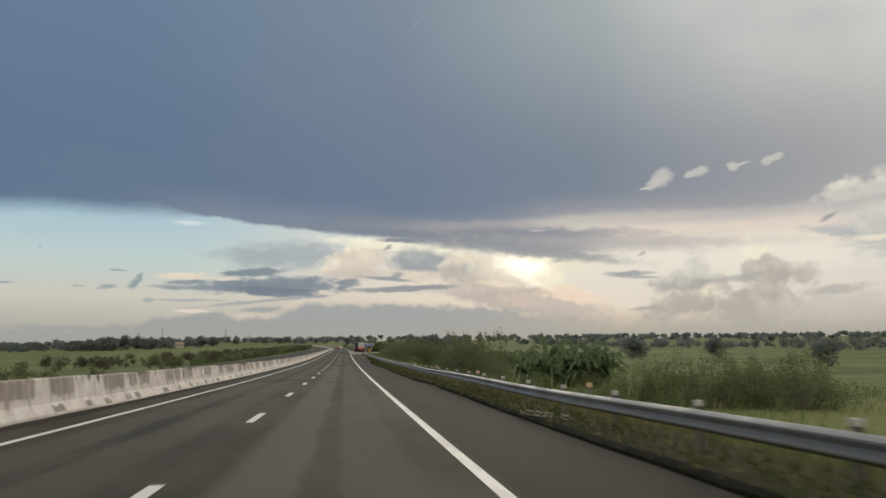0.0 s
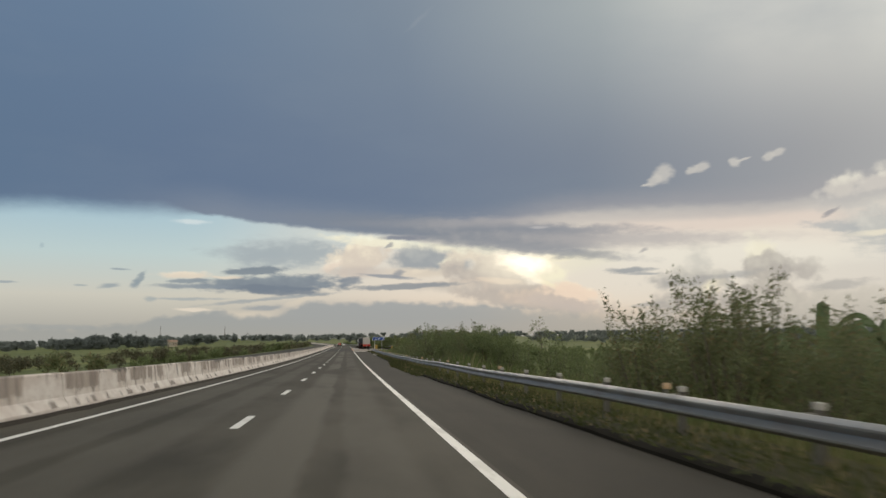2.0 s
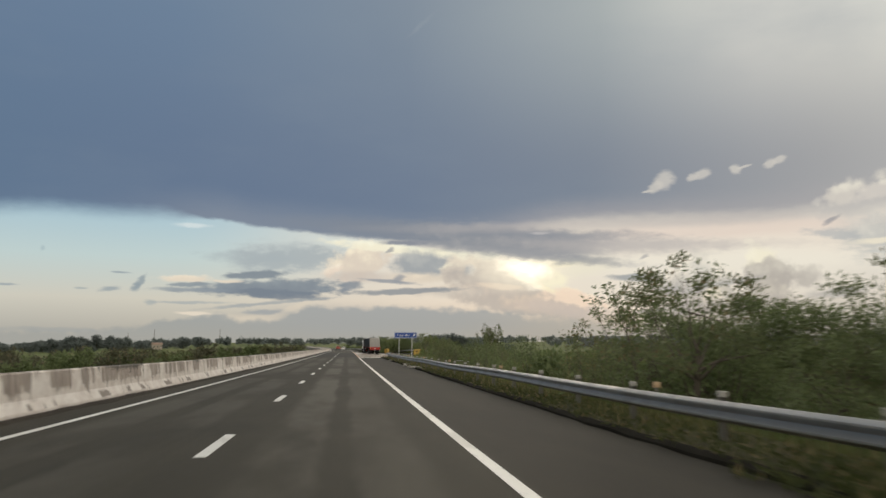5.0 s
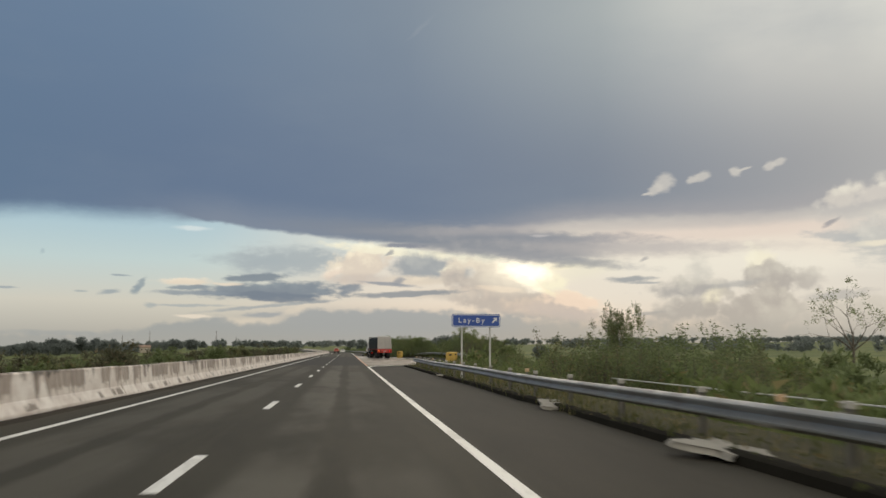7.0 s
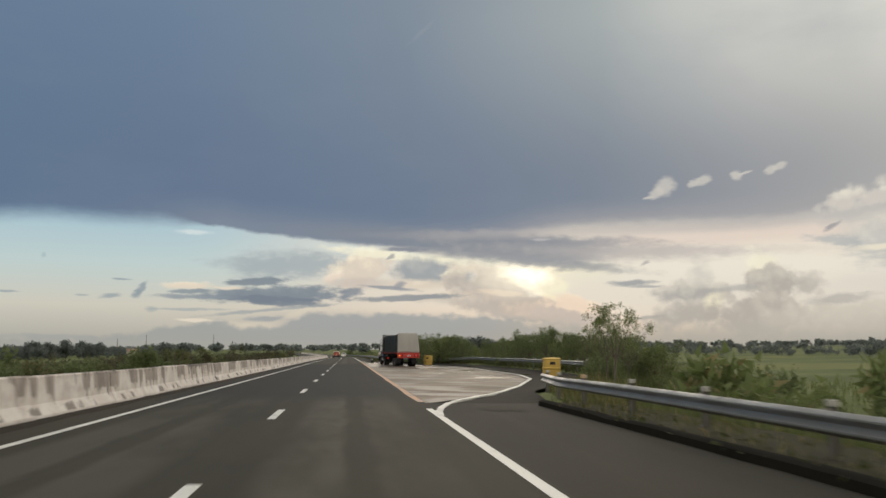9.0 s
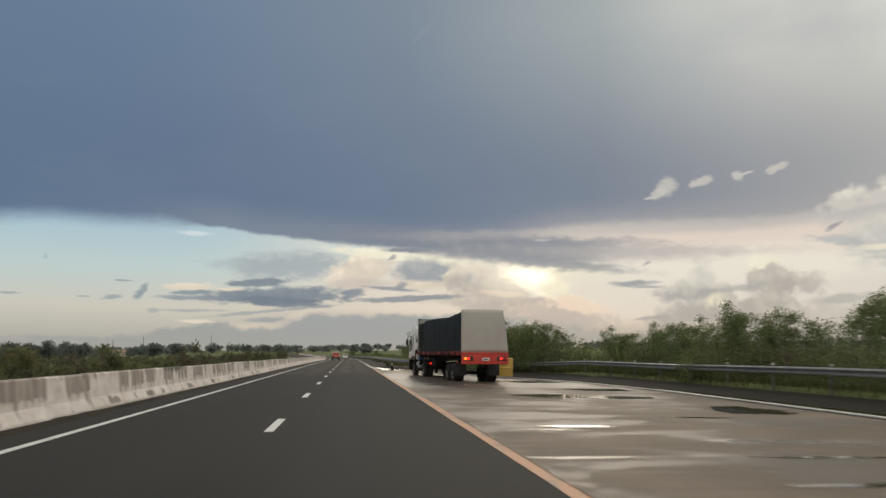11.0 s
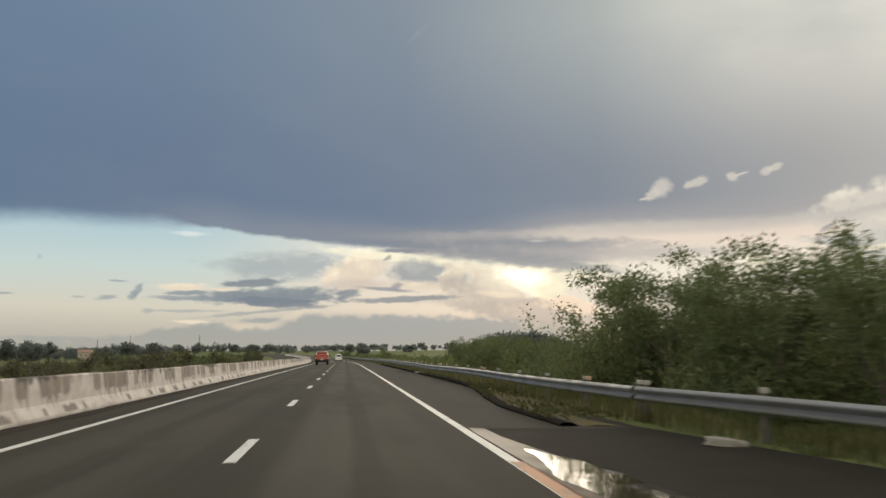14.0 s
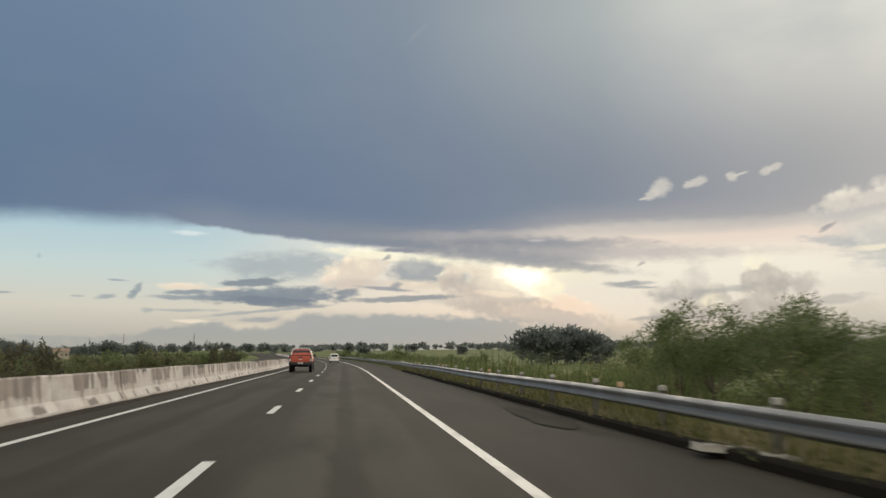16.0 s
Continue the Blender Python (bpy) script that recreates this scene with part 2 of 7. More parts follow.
cloud(335, 542, 62, 2, srgb(166, 170, 174), 0.7, 0.6, 1.4, SHRED)
cloud(470, 544, 100, 3, srgb(160, 163, 168), 0.75, 0.6, 1.4, SHRED, 6)
cloud(470, 559, 40, 4, srgb(158, 160, 166), 0.8, 0.5, 1.6, SHRED, 2)
cloud(455, 571, 58, 7, srgb(228, 210, 192), 0.8, 0.6, 1.6, SHRED)
cloud(520, 552, 30, 4, srgb(230, 212, 194), 0.7, 0.6, 1.6, SHRED, 20)
cloud(340, 405, 28, 4, srgb(216, 222, 226), 0.9, 0.6, 1.6, SHRED)
cloud(1118, 497, 38, 5, srgb(164, 163, 166), 0.9, 0.4, 1.6, SHRED, 2)
cloud(1140, 503, 28, 2, srgb(170, 168, 170), 0.8, 0.5, 1.4, SHRED)
cloud(1140, 462, 8, 3, srgb(170, 164, 166), 0.7, 0.6, 1.4, SHRED, 20)
cloud(1145, 558, 26, 3, srgb(176, 168, 164), 0.7, 0.6, 1.4, SHRED, 6)
# hazy bank along the horizon, with a lumpy top
TOP = [(-200, 598), (0, 594), (150, 589), (250, 582), (305, 572), (318, 563), (350, 562), (385, 563), (420, 572), (480, 574), (508, 564), (530, 554), (550, 548), (620, 548), (700, 549), (800, 552), (900, 558), (1010, 564), (1080, 574), (1200, 572), (1400, 572), (1568, 570), (1800, 572)]
rise = wmath("SUBTRACT", wmath("MULTIPLY_ADD", BILLOW, 0.75, wmath("MULTIPLY_ADD", SHRED, 0.5, EL)), wheight(TOP))
bank_cool = wramp(wmath("DIVIDE", EL, 3.0), [(0.0, srgb(168, 164, 160)), (0.4, srgb(160, 160, 161)), (1.0, srgb(158, 161, 167))], "LINEAR")
bank_warm = wramp(wmath("DIVIDE", EL, 3.0), [(0.0, srgb(176, 168, 160)), (0.5, srgb(186, 176, 167)), (1.0, srgb(200, 187, 175))], "LINEAR")
bank = wmix(wstep(AZ, 6.0, 22.0), bank_cool, bank_warm)
sky = wmix(wmath("MULTIPLY", wstep(rise, wstep(AZ, 9.0, 18.0, 0.26, 0.9), wstep(AZ, 9.0, 18.0, -0.2, -0.9)), 0.84), sky, bank)
cloud(640, 575, 190, 22, srgb(168, 166, 167), 0.5, 0.8, 1.2, COARSE)
cloud(350, 561, 34, 3, srgb(236, 218, 202), 0.85, 0.5, 1.8, SHRED)
cloud(90, 590, 90, 4, srgb(164, 163, 163), 0.6, 0.6, 1.6, SHRED)
# the rain-cloud deck: dark and blue to one side, thinning to pale grey on the other
RIM = [(-500, 392), (-200, 386), (0, 382), (80, 382), (140, 386), (200, 390), (300, 392), (360, 394), (400, 398), (450, 409), (500, 414), (560, 421), (620, 427), (700, 433), (790, 436), (850, 436), (920, 424), (1000, 410), (1150, 404), (1300, 402), (1400, 394), (1500, 380), (1600, 362), (1900, 330)]
above = wmath("SUBTRACT", wmath("MULTIPLY_ADD", SHRED, 0.35, wmath("MULTIPLY_ADD", COARSE, 0.5, EL)), wheight(RIM))
soft = wmath("ADD", wstep(AZ, 6.0, 12.0), wstep(AZ, -9.5, -13.0), 0.0, True)
SOFT_LO, SOFT_HI = wmath("MULTIPLY_ADD", soft, -0.35, -0.1), wmath("MULTIPLY_ADD", soft, 0.9, 0.22)
low_deck = wramp(wmath("MULTIPLY_ADD", AZ, 1 / 80.0, 0.5), [(0.0, srgb(94, 118, 146)), (0.35, srgb(104, 120, 147)), (0.55, srgb(114, 126, 149)), (0.72, srgb(131, 137, 152)), (0.9, srgb(166, 163, 167)), (1.0, srgb(186, 181, 181))], "LINEAR")
high_deck = wramp(wmath("MULTIPLY_ADD", AZ, 1 / 80.0, 0.5), [(0.0, srgb(96, 117, 149)), (0.35, srgb(112, 130, 156)), (0.55, srgb(133, 143, 159)), (0.72, srgb(172, 175, 178)), (0.85, srgb(222, 216, 211)), (1.0, srgb(238, 231, 223))], "LINEAR")
deck = wmix(wstep(EL, 11.0, 24.0), low_deck, high_deck)
WISP = wnoise(STRETCHED, 0.11, 6, 0.55)
deck = wmix(wmath("MULTIPLY", wstep(WISP, 0.42, 0.75), 0.3), deck, srgb(132, 142, 158))
deck = wmix(wmath("MULTIPLY", wstep(wnoise(PLACE, 0.07, 6, 0.5), 0.5, 0.8), 0.16), deck, srgb(98, 114, 140))
# its torn lower rim catches the light
rim = wmath("MULTIPLY", wstep(above, 2.6, 0.1), wstep(AZ, 2.0, 14.0))
deck = wmix(wmath("MULTIPLY", rim, 0.55), deck, srgb(184, 174, 175))
low_rim = wmath("MULTIPLY", wstep(above, 2.6, 0.05), wmath("MULTIPLY", wstep(AZ, 10.0, 2.0), wstep(AZ, -18.0, -8.0)))
deck = wmix(wmath("MULTIPLY", low_rim, 0.6), deck, srgb(142, 147, 161))
sky = wmix(wstep(above, SOFT_LO, SOFT_HI), sky, deck)
# a grey tongue below it, and torn pale scraps in front
cloud(800, 424, 240, 20, srgb(134, 138, 151), 0.85, 0.5, 0.8, COARSE, -4, None, (0, 0.5, 1.1))
cloud(930, 436, 190, 27, srgb(148, 148, 156), 0.9, 0.45, 0.9, SHRED, -5, srgb(166, 162, 166), (0, 0.35, 1.1))
cloud(960, 421, 170, 10, srgb(140, 142, 153), 0.7, 0.6, 1.2, SHRED, -2)
cloud(980, 462, 130, 8, srgb(158, 156, 162), 0.75, 0.6, 1.4, SHRED, -6)
cloud(1080, 440, 170, 14, srgb(184, 175, 175), 0.6, 0.7, 1.2, SHRED, -2)
cloud(1120, 402, 330, 9, srgb(196, 184, 182), 0.55, 0.8, 1.0, COARSE, 1)
cloud(955, 419, 16, 2, srgb(196, 188, 190), 0.7, 0.6, 1.4, SHRED)
cloud(715, 437, 38, 4, srgb(138, 139, 152), 0.9, 0.5, 1.6, SHRED, 2)
cloud(690, 450, 8, 3, srgb(146, 145, 154), 0.7, 0.5, 1.4, SHRED, 25)
cloud(1000, 552, 80, 14, srgb(205, 188, 180), 0.7, 0.4, 0.9, BILLOW, -6)
cloud(1022, 535, 64, 17, srgb(248, 219, 198), 0.92, 0.22, 0.9, BILLOW, -12, srgb(255, 236, 214))
cloud(1560, 352, 150, 36, srgb(196, 188, 186), 0.85, 0.35, 1.1, BILLOW, 8, srgb(220, 210, 202), (-90, 0.2, 1.2))
cloud(1490, 352, 46, 18, srgb(214, 203, 196), 0.85, 0.3, 1.1, BILLOW, 14, srgb(234, 223, 211))
cloud(1555, 343, 46, 20, srgb(214, 203, 197), 0.85, 0.3, 1.1, BILLOW, 12, srgb(236, 225, 213))
cloud(1445, 362, 22, 7, srgb(204, 195, 191), 0.7, 0.5, 1.4, BILLOW, 24)
cloud(1470, 397, 18, 4, srgb(164, 158, 162), 0.85, 0.5, 1.4, SHRED, 32)
PALE = srgb(208, 199, 194)
for x, y, w, h, turn in ((1178, 327, 18, 15, 20), (1160, 338, 13, 8, 34), (1146, 346, 10, 2, 10), (1244, 315, 15, 7, 16), (1226, 320, 10, 6, 20), (1303, 306, 9, 8, 30), (1320, 301, 12, 2, 14), (1364, 296, 11, 7, 20), (1379, 290, 13, 6, 16)):
    cloud(x, y, w, h, PALE, 0.78, 0.45, 0.9, SHRED, turn, srgb(214, 205, 199))
cloud(745, 52, 26, 3, srgb(150, 156, 168), 0.35, 0.8, 1.2, SHRED, 40)
# overhead, out of view, the sky is brightened to fill the scene
sky = wmix(wstep(EL, 27.0, 60.0), sky, (0.78, 0.8, 0.78, 1))
# and behind, out of view, a pale bright sky is added as fill light
sky = wmix(wstep(wmath("ABSOLUTE", AZ), 50.0, 120.0), sky, (1.0, 0.98, 0.9, 1))
back = wnode("ShaderNodeBackground")
wput(back.inputs[0], sky)
back.inputs[1].default_value = 1.0
out = wnode("ShaderNodeOutputWorld")
wput(out.inputs[0], back.outputs[0])

sun = new("sun", bpy.data.lights.new("sun", "SUN"))
sun.data.energy, sun.data.angle, sun.data.color = 0.5, radians(25), (1.0, 0.86, 0.68)
sun.matrix_world = look((0, 0, 0), (-math.sin(radians(12.5)), -math.cos(radians(12.5)), -math.tan(radians(8))))


# ---- materials ----
class Paper:
    """A small helper to write one node material."""

    def __init__(self, name):
        self.mat = bpy.data.materials.new(name)
        self.mat.use_nodes = True
        self.tree = self.mat.node_tree
        self.bsdf = self.tree.nodes["Principled BSDF"]
        self.out = self.tree.nodes["Material Output"]
        self.where = self.tree.nodes.new("ShaderNodeTexCoord").outputs["Object"]

    def put(self, socket, value):
        if isinstance(value, bpy.types.NodeSocket):
            self.tree.links.new(value, socket)
        else:
            socket.default_value = value

    def world_place(self):
        return self.tree.nodes.new("ShaderNodeNewGeometry").outputs["Position"]

    def scaled(self, vector, x, y, z, shift=None):
        n = self.tree.nodes.new("ShaderNodeMapping")
        self.put(n.inputs[0], vector)
        n.inputs["Scale"].default_value = (x, y, z)
        if shift is not None:
            self.put(n.inputs["Location"], shift)
        return n.outputs[0]

    def noise(self, vector, scale, detail=4.0, rough=0.55, warp=0.0):
        n = self.tree.nodes.new("ShaderNodeTexNoise")
        self.put(n.inputs["Vector"], vector)
        n.inputs["Scale"].default_value, n.inputs["Detail"].default_value = scale, detail
        n.inputs["Roughness"].default_value, n.inputs["Distortion"].default_value = rough, warp
        return n.outputs["Fac"]

    def cells(self, vector, scale):
        n = self.tree.nodes.new("ShaderNodeTexVoronoi")
        self.put(n.inputs["Vector"], vector)
        n.inputs["Scale"].default_value = scale
        return n.outputs["Distance"]

    def math(self, op, a, b=0.0, c=0.0, clamp=False):
        n = self.tree.nodes.new("ShaderNodeMath")
        n.operation, n.use_clamp = op, clamp
        for i, v in enumerate((a, b, c)):
            self.put(n.inputs[i], v)
        return n.outputs[0]

    def step(self, value, lo, hi, out_lo=0.0, out_hi=1.0):
        n = self.tree.nodes.new("ShaderNodeMapRange")
        n.interpolation_type = "SMOOTHSTEP"
        for i, v in enumerate((value, lo, hi, out_lo, out_hi)):
            self.put(n.inputs[i], v)
        return n.outputs[0]

    def mix(self, factor, a, b):
        n = self.tree.nodes.new("ShaderNodeMix")
        n.data_type = "RGBA"
        for i, v in ((0, factor), (6, a), (7, b)):
            self.put(n.inputs[i], (*v, 1.0) if isinstance(v, tuple) and len(v) == 3 else v)
        return n.outputs[2]

    def axis(self, vector, i):
        n = self.tree.nodes.new("ShaderNodeSeparateXYZ")
        self.put(n.inputs[0], vector)
        return n.outputs[i]

    def chance(self):
        return self.tree.nodes.new("ShaderNodeObjectInfo").outputs["Random"]

    def island(self):
        return self.tree.nodes.new("ShaderNodeNewGeometry").outputs["Random Per Island"]

    def bump(self, height, strength=0.3, distance=0.01):
        n = self.tree.nodes.new("ShaderNodeBump")
        n.inputs["Strength"].default_value, n.inputs["Distance"].default_value = strength, distance
        self.put(n.inputs["Height"], height)
        self.put(self.bsdf.inputs["Normal"], n.outputs[0])

    def done(self, colour, rough=0.6, metal=0.0, spec=0.5):
        self.put(self.bsdf.inputs["Base Color"], (*colour, 1.0) if isinstance(colour, tuple) and len(colour) == 3 else colour)
        self.put(self.bsdf.inputs["Roughness"], rough)
        self.put(self.bsdf.inputs["Metallic"], metal)
        self.put(self.bsdf.inputs["Specular IOR Level"], spec)
        return self.mat


def plain(name, colour, rough=0.6, metal=0.0, wear=0.25, scale=6.0, spec=0.5, grime=None):
    """Paint, rubber, metal: one colour with blotches and fine grain."""
    p = Paper(name)
    big = p.step(p.noise(p.where, scale * 0.35, 5, 0.6), 0.35, 0.7)
    fine = p.noise(p.where, scale * 9, 3, 0.6)
    dark = grime or tuple(c * 0.6 for c in colour)
    c = p.mix(p.math("MULTIPLY", big, wear), colour, dark)
    c = p.mix(p.math("MULTIPLY", fine, wear * 0.5), c, tuple(c2 * 0.75 for c2 in colour))
    return p.done(c, p.math("MULTIPLY_ADD", big, 0.18, rough, clamp=True), metal, spec)


def asphalt(name, tone, lanes=True):
    """Worn asphalt: polished wheel tracks beside a dark oil strip in each lane, blotches, and a newer darker length."""
    p = Paper(name)
    w = p.world_place()
    x, y = p.axis(w, 0), p.axis(w, 1)
    blot = p.noise(p.scaled(w, 0.7, 0.16, 1), 1.0, 6, 0.65, 0.4)
    streak = p.noise(p.scaled(w, 1.1, 0.035, 1), 1.0, 5, 0.6)
    cloudy = p.noise(p.scaled(w, 0.35, 0.09, 1), 1.0, 4, 0.6)
    grit = p.noise(w, 55.0, 2, 0.7)
    c = p.mix(p.step(blot, 0.3, 0.7), tuple(v * 0.8 for v in tone), tuple(v * 1.14 for v in tone))
    c = p.mix(p.math("MULTIPLY", p.step(streak, 0.5, 0.68), 0.35), c, tuple(v * 1.55 for v in tone))
    rough = 0.8
    if lanes:
        off = p.math("ABSOLUTE", p.math("SUBTRACT", p.math("ABSOLUTE", x), 1.82))
        off = p.math("MULTIPLY_ADD", p.math("SUBTRACT", blot, 0.5), 0.5, off)
        track = p.math("MULTIPLY", p.step(off, 0.12, 0.34), p.step(off, 1.35, 0.95))
        worn = p.math("MULTIPLY", p.step(p.math("ADD", cloudy, p.step(y, 110.0, 60.0, 0.0, 0.2)), 0.34, 0.6), p.math("MULTIPLY", p.step(x, -1.0, 1.0, 0.6, 1.0), p.step(x, 1.5, 2.3, 1.0, 0.5)))
        track = p.math("MULTIPLY", p.math("MULTIPLY", track, worn), p.step(y, 330.0, 350.0, 1.0, 0.5))
        newer = p.math("MULTIPLY", p.step(y, 250.0, 259.0), p.step(y, 344.0, 328.0))
        track = p.math("MULTIPLY", track, p.math("MULTIPLY_ADD", newer, -0.85, 1.0))
        c = p.mix(p.math("MULTIPLY", track, 0.9), c, (0.112, 0.1, 0.078))
        c = p.mix(p.math("MULTIPLY", p.math("MULTIPLY", p.step(y, 120.0, 70.0), p.step(cloudy, 0.35, 0.6)), 0.5), c, (0.12, 0.107, 0.083))
        c = p.mix(p.math("MULTIPLY", newer, 0.72), c, (0.024, 0.023, 0.0215))
        rough = p.math("MULTIPLY_ADD", track, -0.05, 0.8)
    c = p.mix(p.math("MULTIPLY", grit, 0.4), c, tuple(v * 0.55 for v in tone))
    p.bump(grit, 0.35, 0.006)
    return p.done(c, rough, 0.0, 0.17)


def line_paint(name, tone, dirt, gaps=0.3):
    p = Paper(name)
    w = p.world_place()
    worn = p.step(p.noise(w, 9.0, 5, 0.7), 0.56, 0.7)
    c = p.mix(p.math("MULTIPLY", worn, 0.55), tone, dirt)
    c = p.mix(p.math("MULTIPLY", p.noise(p.scaled(w, 1, 0.12, 1), 2.0, 3), 0.35), c, dirt)
    c = p.mix(p.math("MULTIPLY", p.step(p.noise(p.scaled(w, 2.0, 0.5, 1), 1.3, 4, 0.6), 0.52, 0.6), gaps), c, dirt)
    return p.done(c, 0.55)


def barrier_concrete(name):
    """White-washed concrete: washed-brown lengths with upright edges, drips from the top, moss on it, chips along the foot."""
    p = Paper(name)
    w, z = p.world_place(), p.axis(p.where, 2)
    ragged = p.math("SUBTRACT", p.noise(p.scaled(w, 1.0, 4.0, 2.6), 1.0, 5, 0.65, 0.6), 0.5)
    lengths = p.noise(p.scaled(w, 0.0, 0.36, 0.0), 1.0, 3, 0.6)
    patch = p.step(lengths, 0.485, 0.5)
    drips = p.math("MAXIMUM", p.math("SUBTRACT", p.noise(p.scaled(w, 0.0, 2.6, 0.0), 1.0, 6, 0.7), 0.5), 0.0)
    low = p.math("MULTIPLY_ADD", drips, -2.6, p.math("MULTIPLY_ADD", patch, -0.46, 0.93))
    depth = p.math("MULTIPLY_ADD", ragged, 0.32, p.math("SUBTRACT", z, low))
    stain, veil = p.step(depth, 0.0, 0.05), p.step(depth, -0.25, 0.08)
    streak = p.step(p.noise(p.scaled(w, 0.4, 5.0, 0.55), 1.0, 6, 0.68, 0.4), 0.4, 0.62)
    mossy = p.noise(p.scaled(w, 0.0, 0.16, 0.0), 1.0, 2, 0.5)
    moss = p.step(p.math("MULTIPLY_ADD", ragged, 0.5, p.math("MULTIPLY_ADD", drips, 1.2, p.math("MULTIPLY_ADD", mossy, 1.1, z))), 1.5, 1.56)
    scuff = p.step(p.noise(p.scaled(w, 1.0, 0.9, 1.7), 1.8, 6, 0.65, 0.5), 0.56, 0.62)
    run = p.noise(p.scaled(w, 0.0, 0.75, 0.0), 1.0, 3, 0.6)
    bite = p.math("MULTIPLY_ADD", ragged, 0.3, p.step(run, 0.52, 0.56, -0.1, 0.24))
    foot = p.math("MULTIPLY", p.step(p.math("SUBTRACT", z, bite), 0.03, -0.01), p.step(p.math("MULTIPLY_ADD", ragged, 0.1, z), 0.07, 0.11))
    tone = p.mix(p.step(p.noise(p.scaled(w, 1, 1.2, 1.8), 1.2, 6, 0.68), 0.35, 0.65), (0.66, 0.575, 0.515), (0.83, 0.765, 0.7))
    tone = p.mix(p.math("MULTIPLY", p.chance(), 0.18), tone, (0.5, 0.42, 0.36))
    c = p.mix(p.math("MULTIPLY", veil, 0.22), tone, (0.46, 0.37, 0.31))
    grime = p.mix(streak, (0.13, 0.097, 0.076), (0.38, 0.305, 0.25))
    c = p.mix(p.math("MULTIPLY", stain, 0.74), c, grime)
    c = p.mix(p.math("MULTIPLY", scuff, 0.2), c, (0.3, 0.23, 0.185))
    c = p.mix(p.math("MULTIPLY", moss, 0.85), c, (0.06, 0.052, 0.042))
    aggregate = p.mix(p.noise(w, 22.0, 4, 0.7), (0.11, 0.088, 0.072), (0.3, 0.245, 0.205))
    c = p.mix(p.math("MULTIPLY", foot, 0.85), c, aggregate)
    c = p.mix(p.math("MULTIPLY", p.step(z, 0.08, 0.0), 0.5), c, (0.16, 0.125, 0.1))
    p.bump(p.math("SUBTRACT", p.noise(w, 9, 5, 0.65), foot), 0.5, 0.025)
    return p.done(c, 0.85)


def wet_concrete(name):
    """Brown-stained concrete apron with standing water."""
    p = Paper(name)
    w = p.world_place()
    big = p.noise(p.scaled(w, 0.16, 0.16, 1), 1.0, 5, 0.6, 0.5)
    drag = p.noise(p.scaled(w, 0.25, 1.1, 1), 1.0, 5, 0.65, 0.8)
    c = p.mix(p.step(big, 0.3, 0.7), (0.128, 0.098, 0.069), (0.215, 0.169, 0.123))
    c = p.mix(p.math("MULTIPLY", p.step(drag, 0.5, 0.7), 0.6), c, (0.3, 0.245, 0.185))
    c = p.mix(p.math("MULTIPLY", p.noise(w, 12.0, 4), 0.35), c, (0.12, 0.088, 0.062))
    joint_y = p.math("PINGPONG", p.math("ADD", p.axis(w, 1), 0.7), 2.25)
    joint = p.step(joint_y, 0.035, 0.015)
    c = p.mix(p.math("MULTIPLY", joint, 0.5), c, (0.1, 0.075, 0.055))
    # wet length round the truck; the trailer's shadow is put into its colour
    wet_and_shaded = p.math("MULTIPLY", p.step(p.axis(w, 1), 311.0, 318.0), p.step(p.axis(w, 1), 341.0, 336.0))
    damp = p.step(p.math("MULTIPLY_ADD", wet_and_shaded, 0.16, p.noise(p.scaled(w, 0.3, 0.42, 1), 1.0, 4, 0.6, 0.4)), 0.46, 0.58)
    c = p.mix(p.math("MULTIPLY", damp, p.math("MULTIPLY_ADD", wet_and_shaded, 0.35, 0.5)), c, (0.07, 0.053, 0.038))
    film = p.noise(p.scaled(w, 0.16, 0.75, 1), 1.0, 6, 0.62, 0.7)
    wet_end = p.math("MULTIPLY", p.step(p.axis(w, 1), 262.0, 268.0), p.step(p.axis(w, 1), 300.0, 284.0))
    film = p.step(p.math("MULTIPLY_ADD", wet_end, 0.06, film), 0.63, 0.71)
    c = p.mix(p.math("MULTIPLY", film, 0.35), c, (0.09, 0.07, 0.052))
    rough = p.math("MULTIPLY_ADD", wet_and_shaded, p.math("MULTIPLY", damp, -0.06), p.math("MULTIPLY_ADD", damp, -0.26, 0.72))
    rough = p.math("MULTIPLY_ADD", film, p.math("MULTIPLY_ADD", rough, -1.0, 0.26), rough)
    p.bump(p.noise(w, 30, 3), 0.15, 0.006)
    return p.done(c, rough, 0.0, 0.22)


def earth(name, dark, light, scale=1.0):
    p = Paper(name)
    w = p.world_place()
    a = p.noise(w, 0.05 * scale, 6, 0.65)
    b = p.noise(w, 1.1 * scale, 6, 0.7)
    strip = p.noise(p.scaled(w, 0.004, 0.03, 1), 1.0, 2, 0.4)
    c = p.mix(p.step(a, 0.3, 0.7), dark, light)
    c = p.mix(p.math("MULTIPLY", p.step(b, 0.4, 0.7), 0.5), c, tuple(v * 0.5 for v in dark))
    c = p.mix(p.math("MULTIPLY", p.step(strip, 0.55, 0.6), 0.5), c, (light[0] * 1.25, light[1] * 1.1, light[2]))
    p.bump(b, 0.6, 0.05)
    return p.done(c, 0.95, 0.0, 0.2)


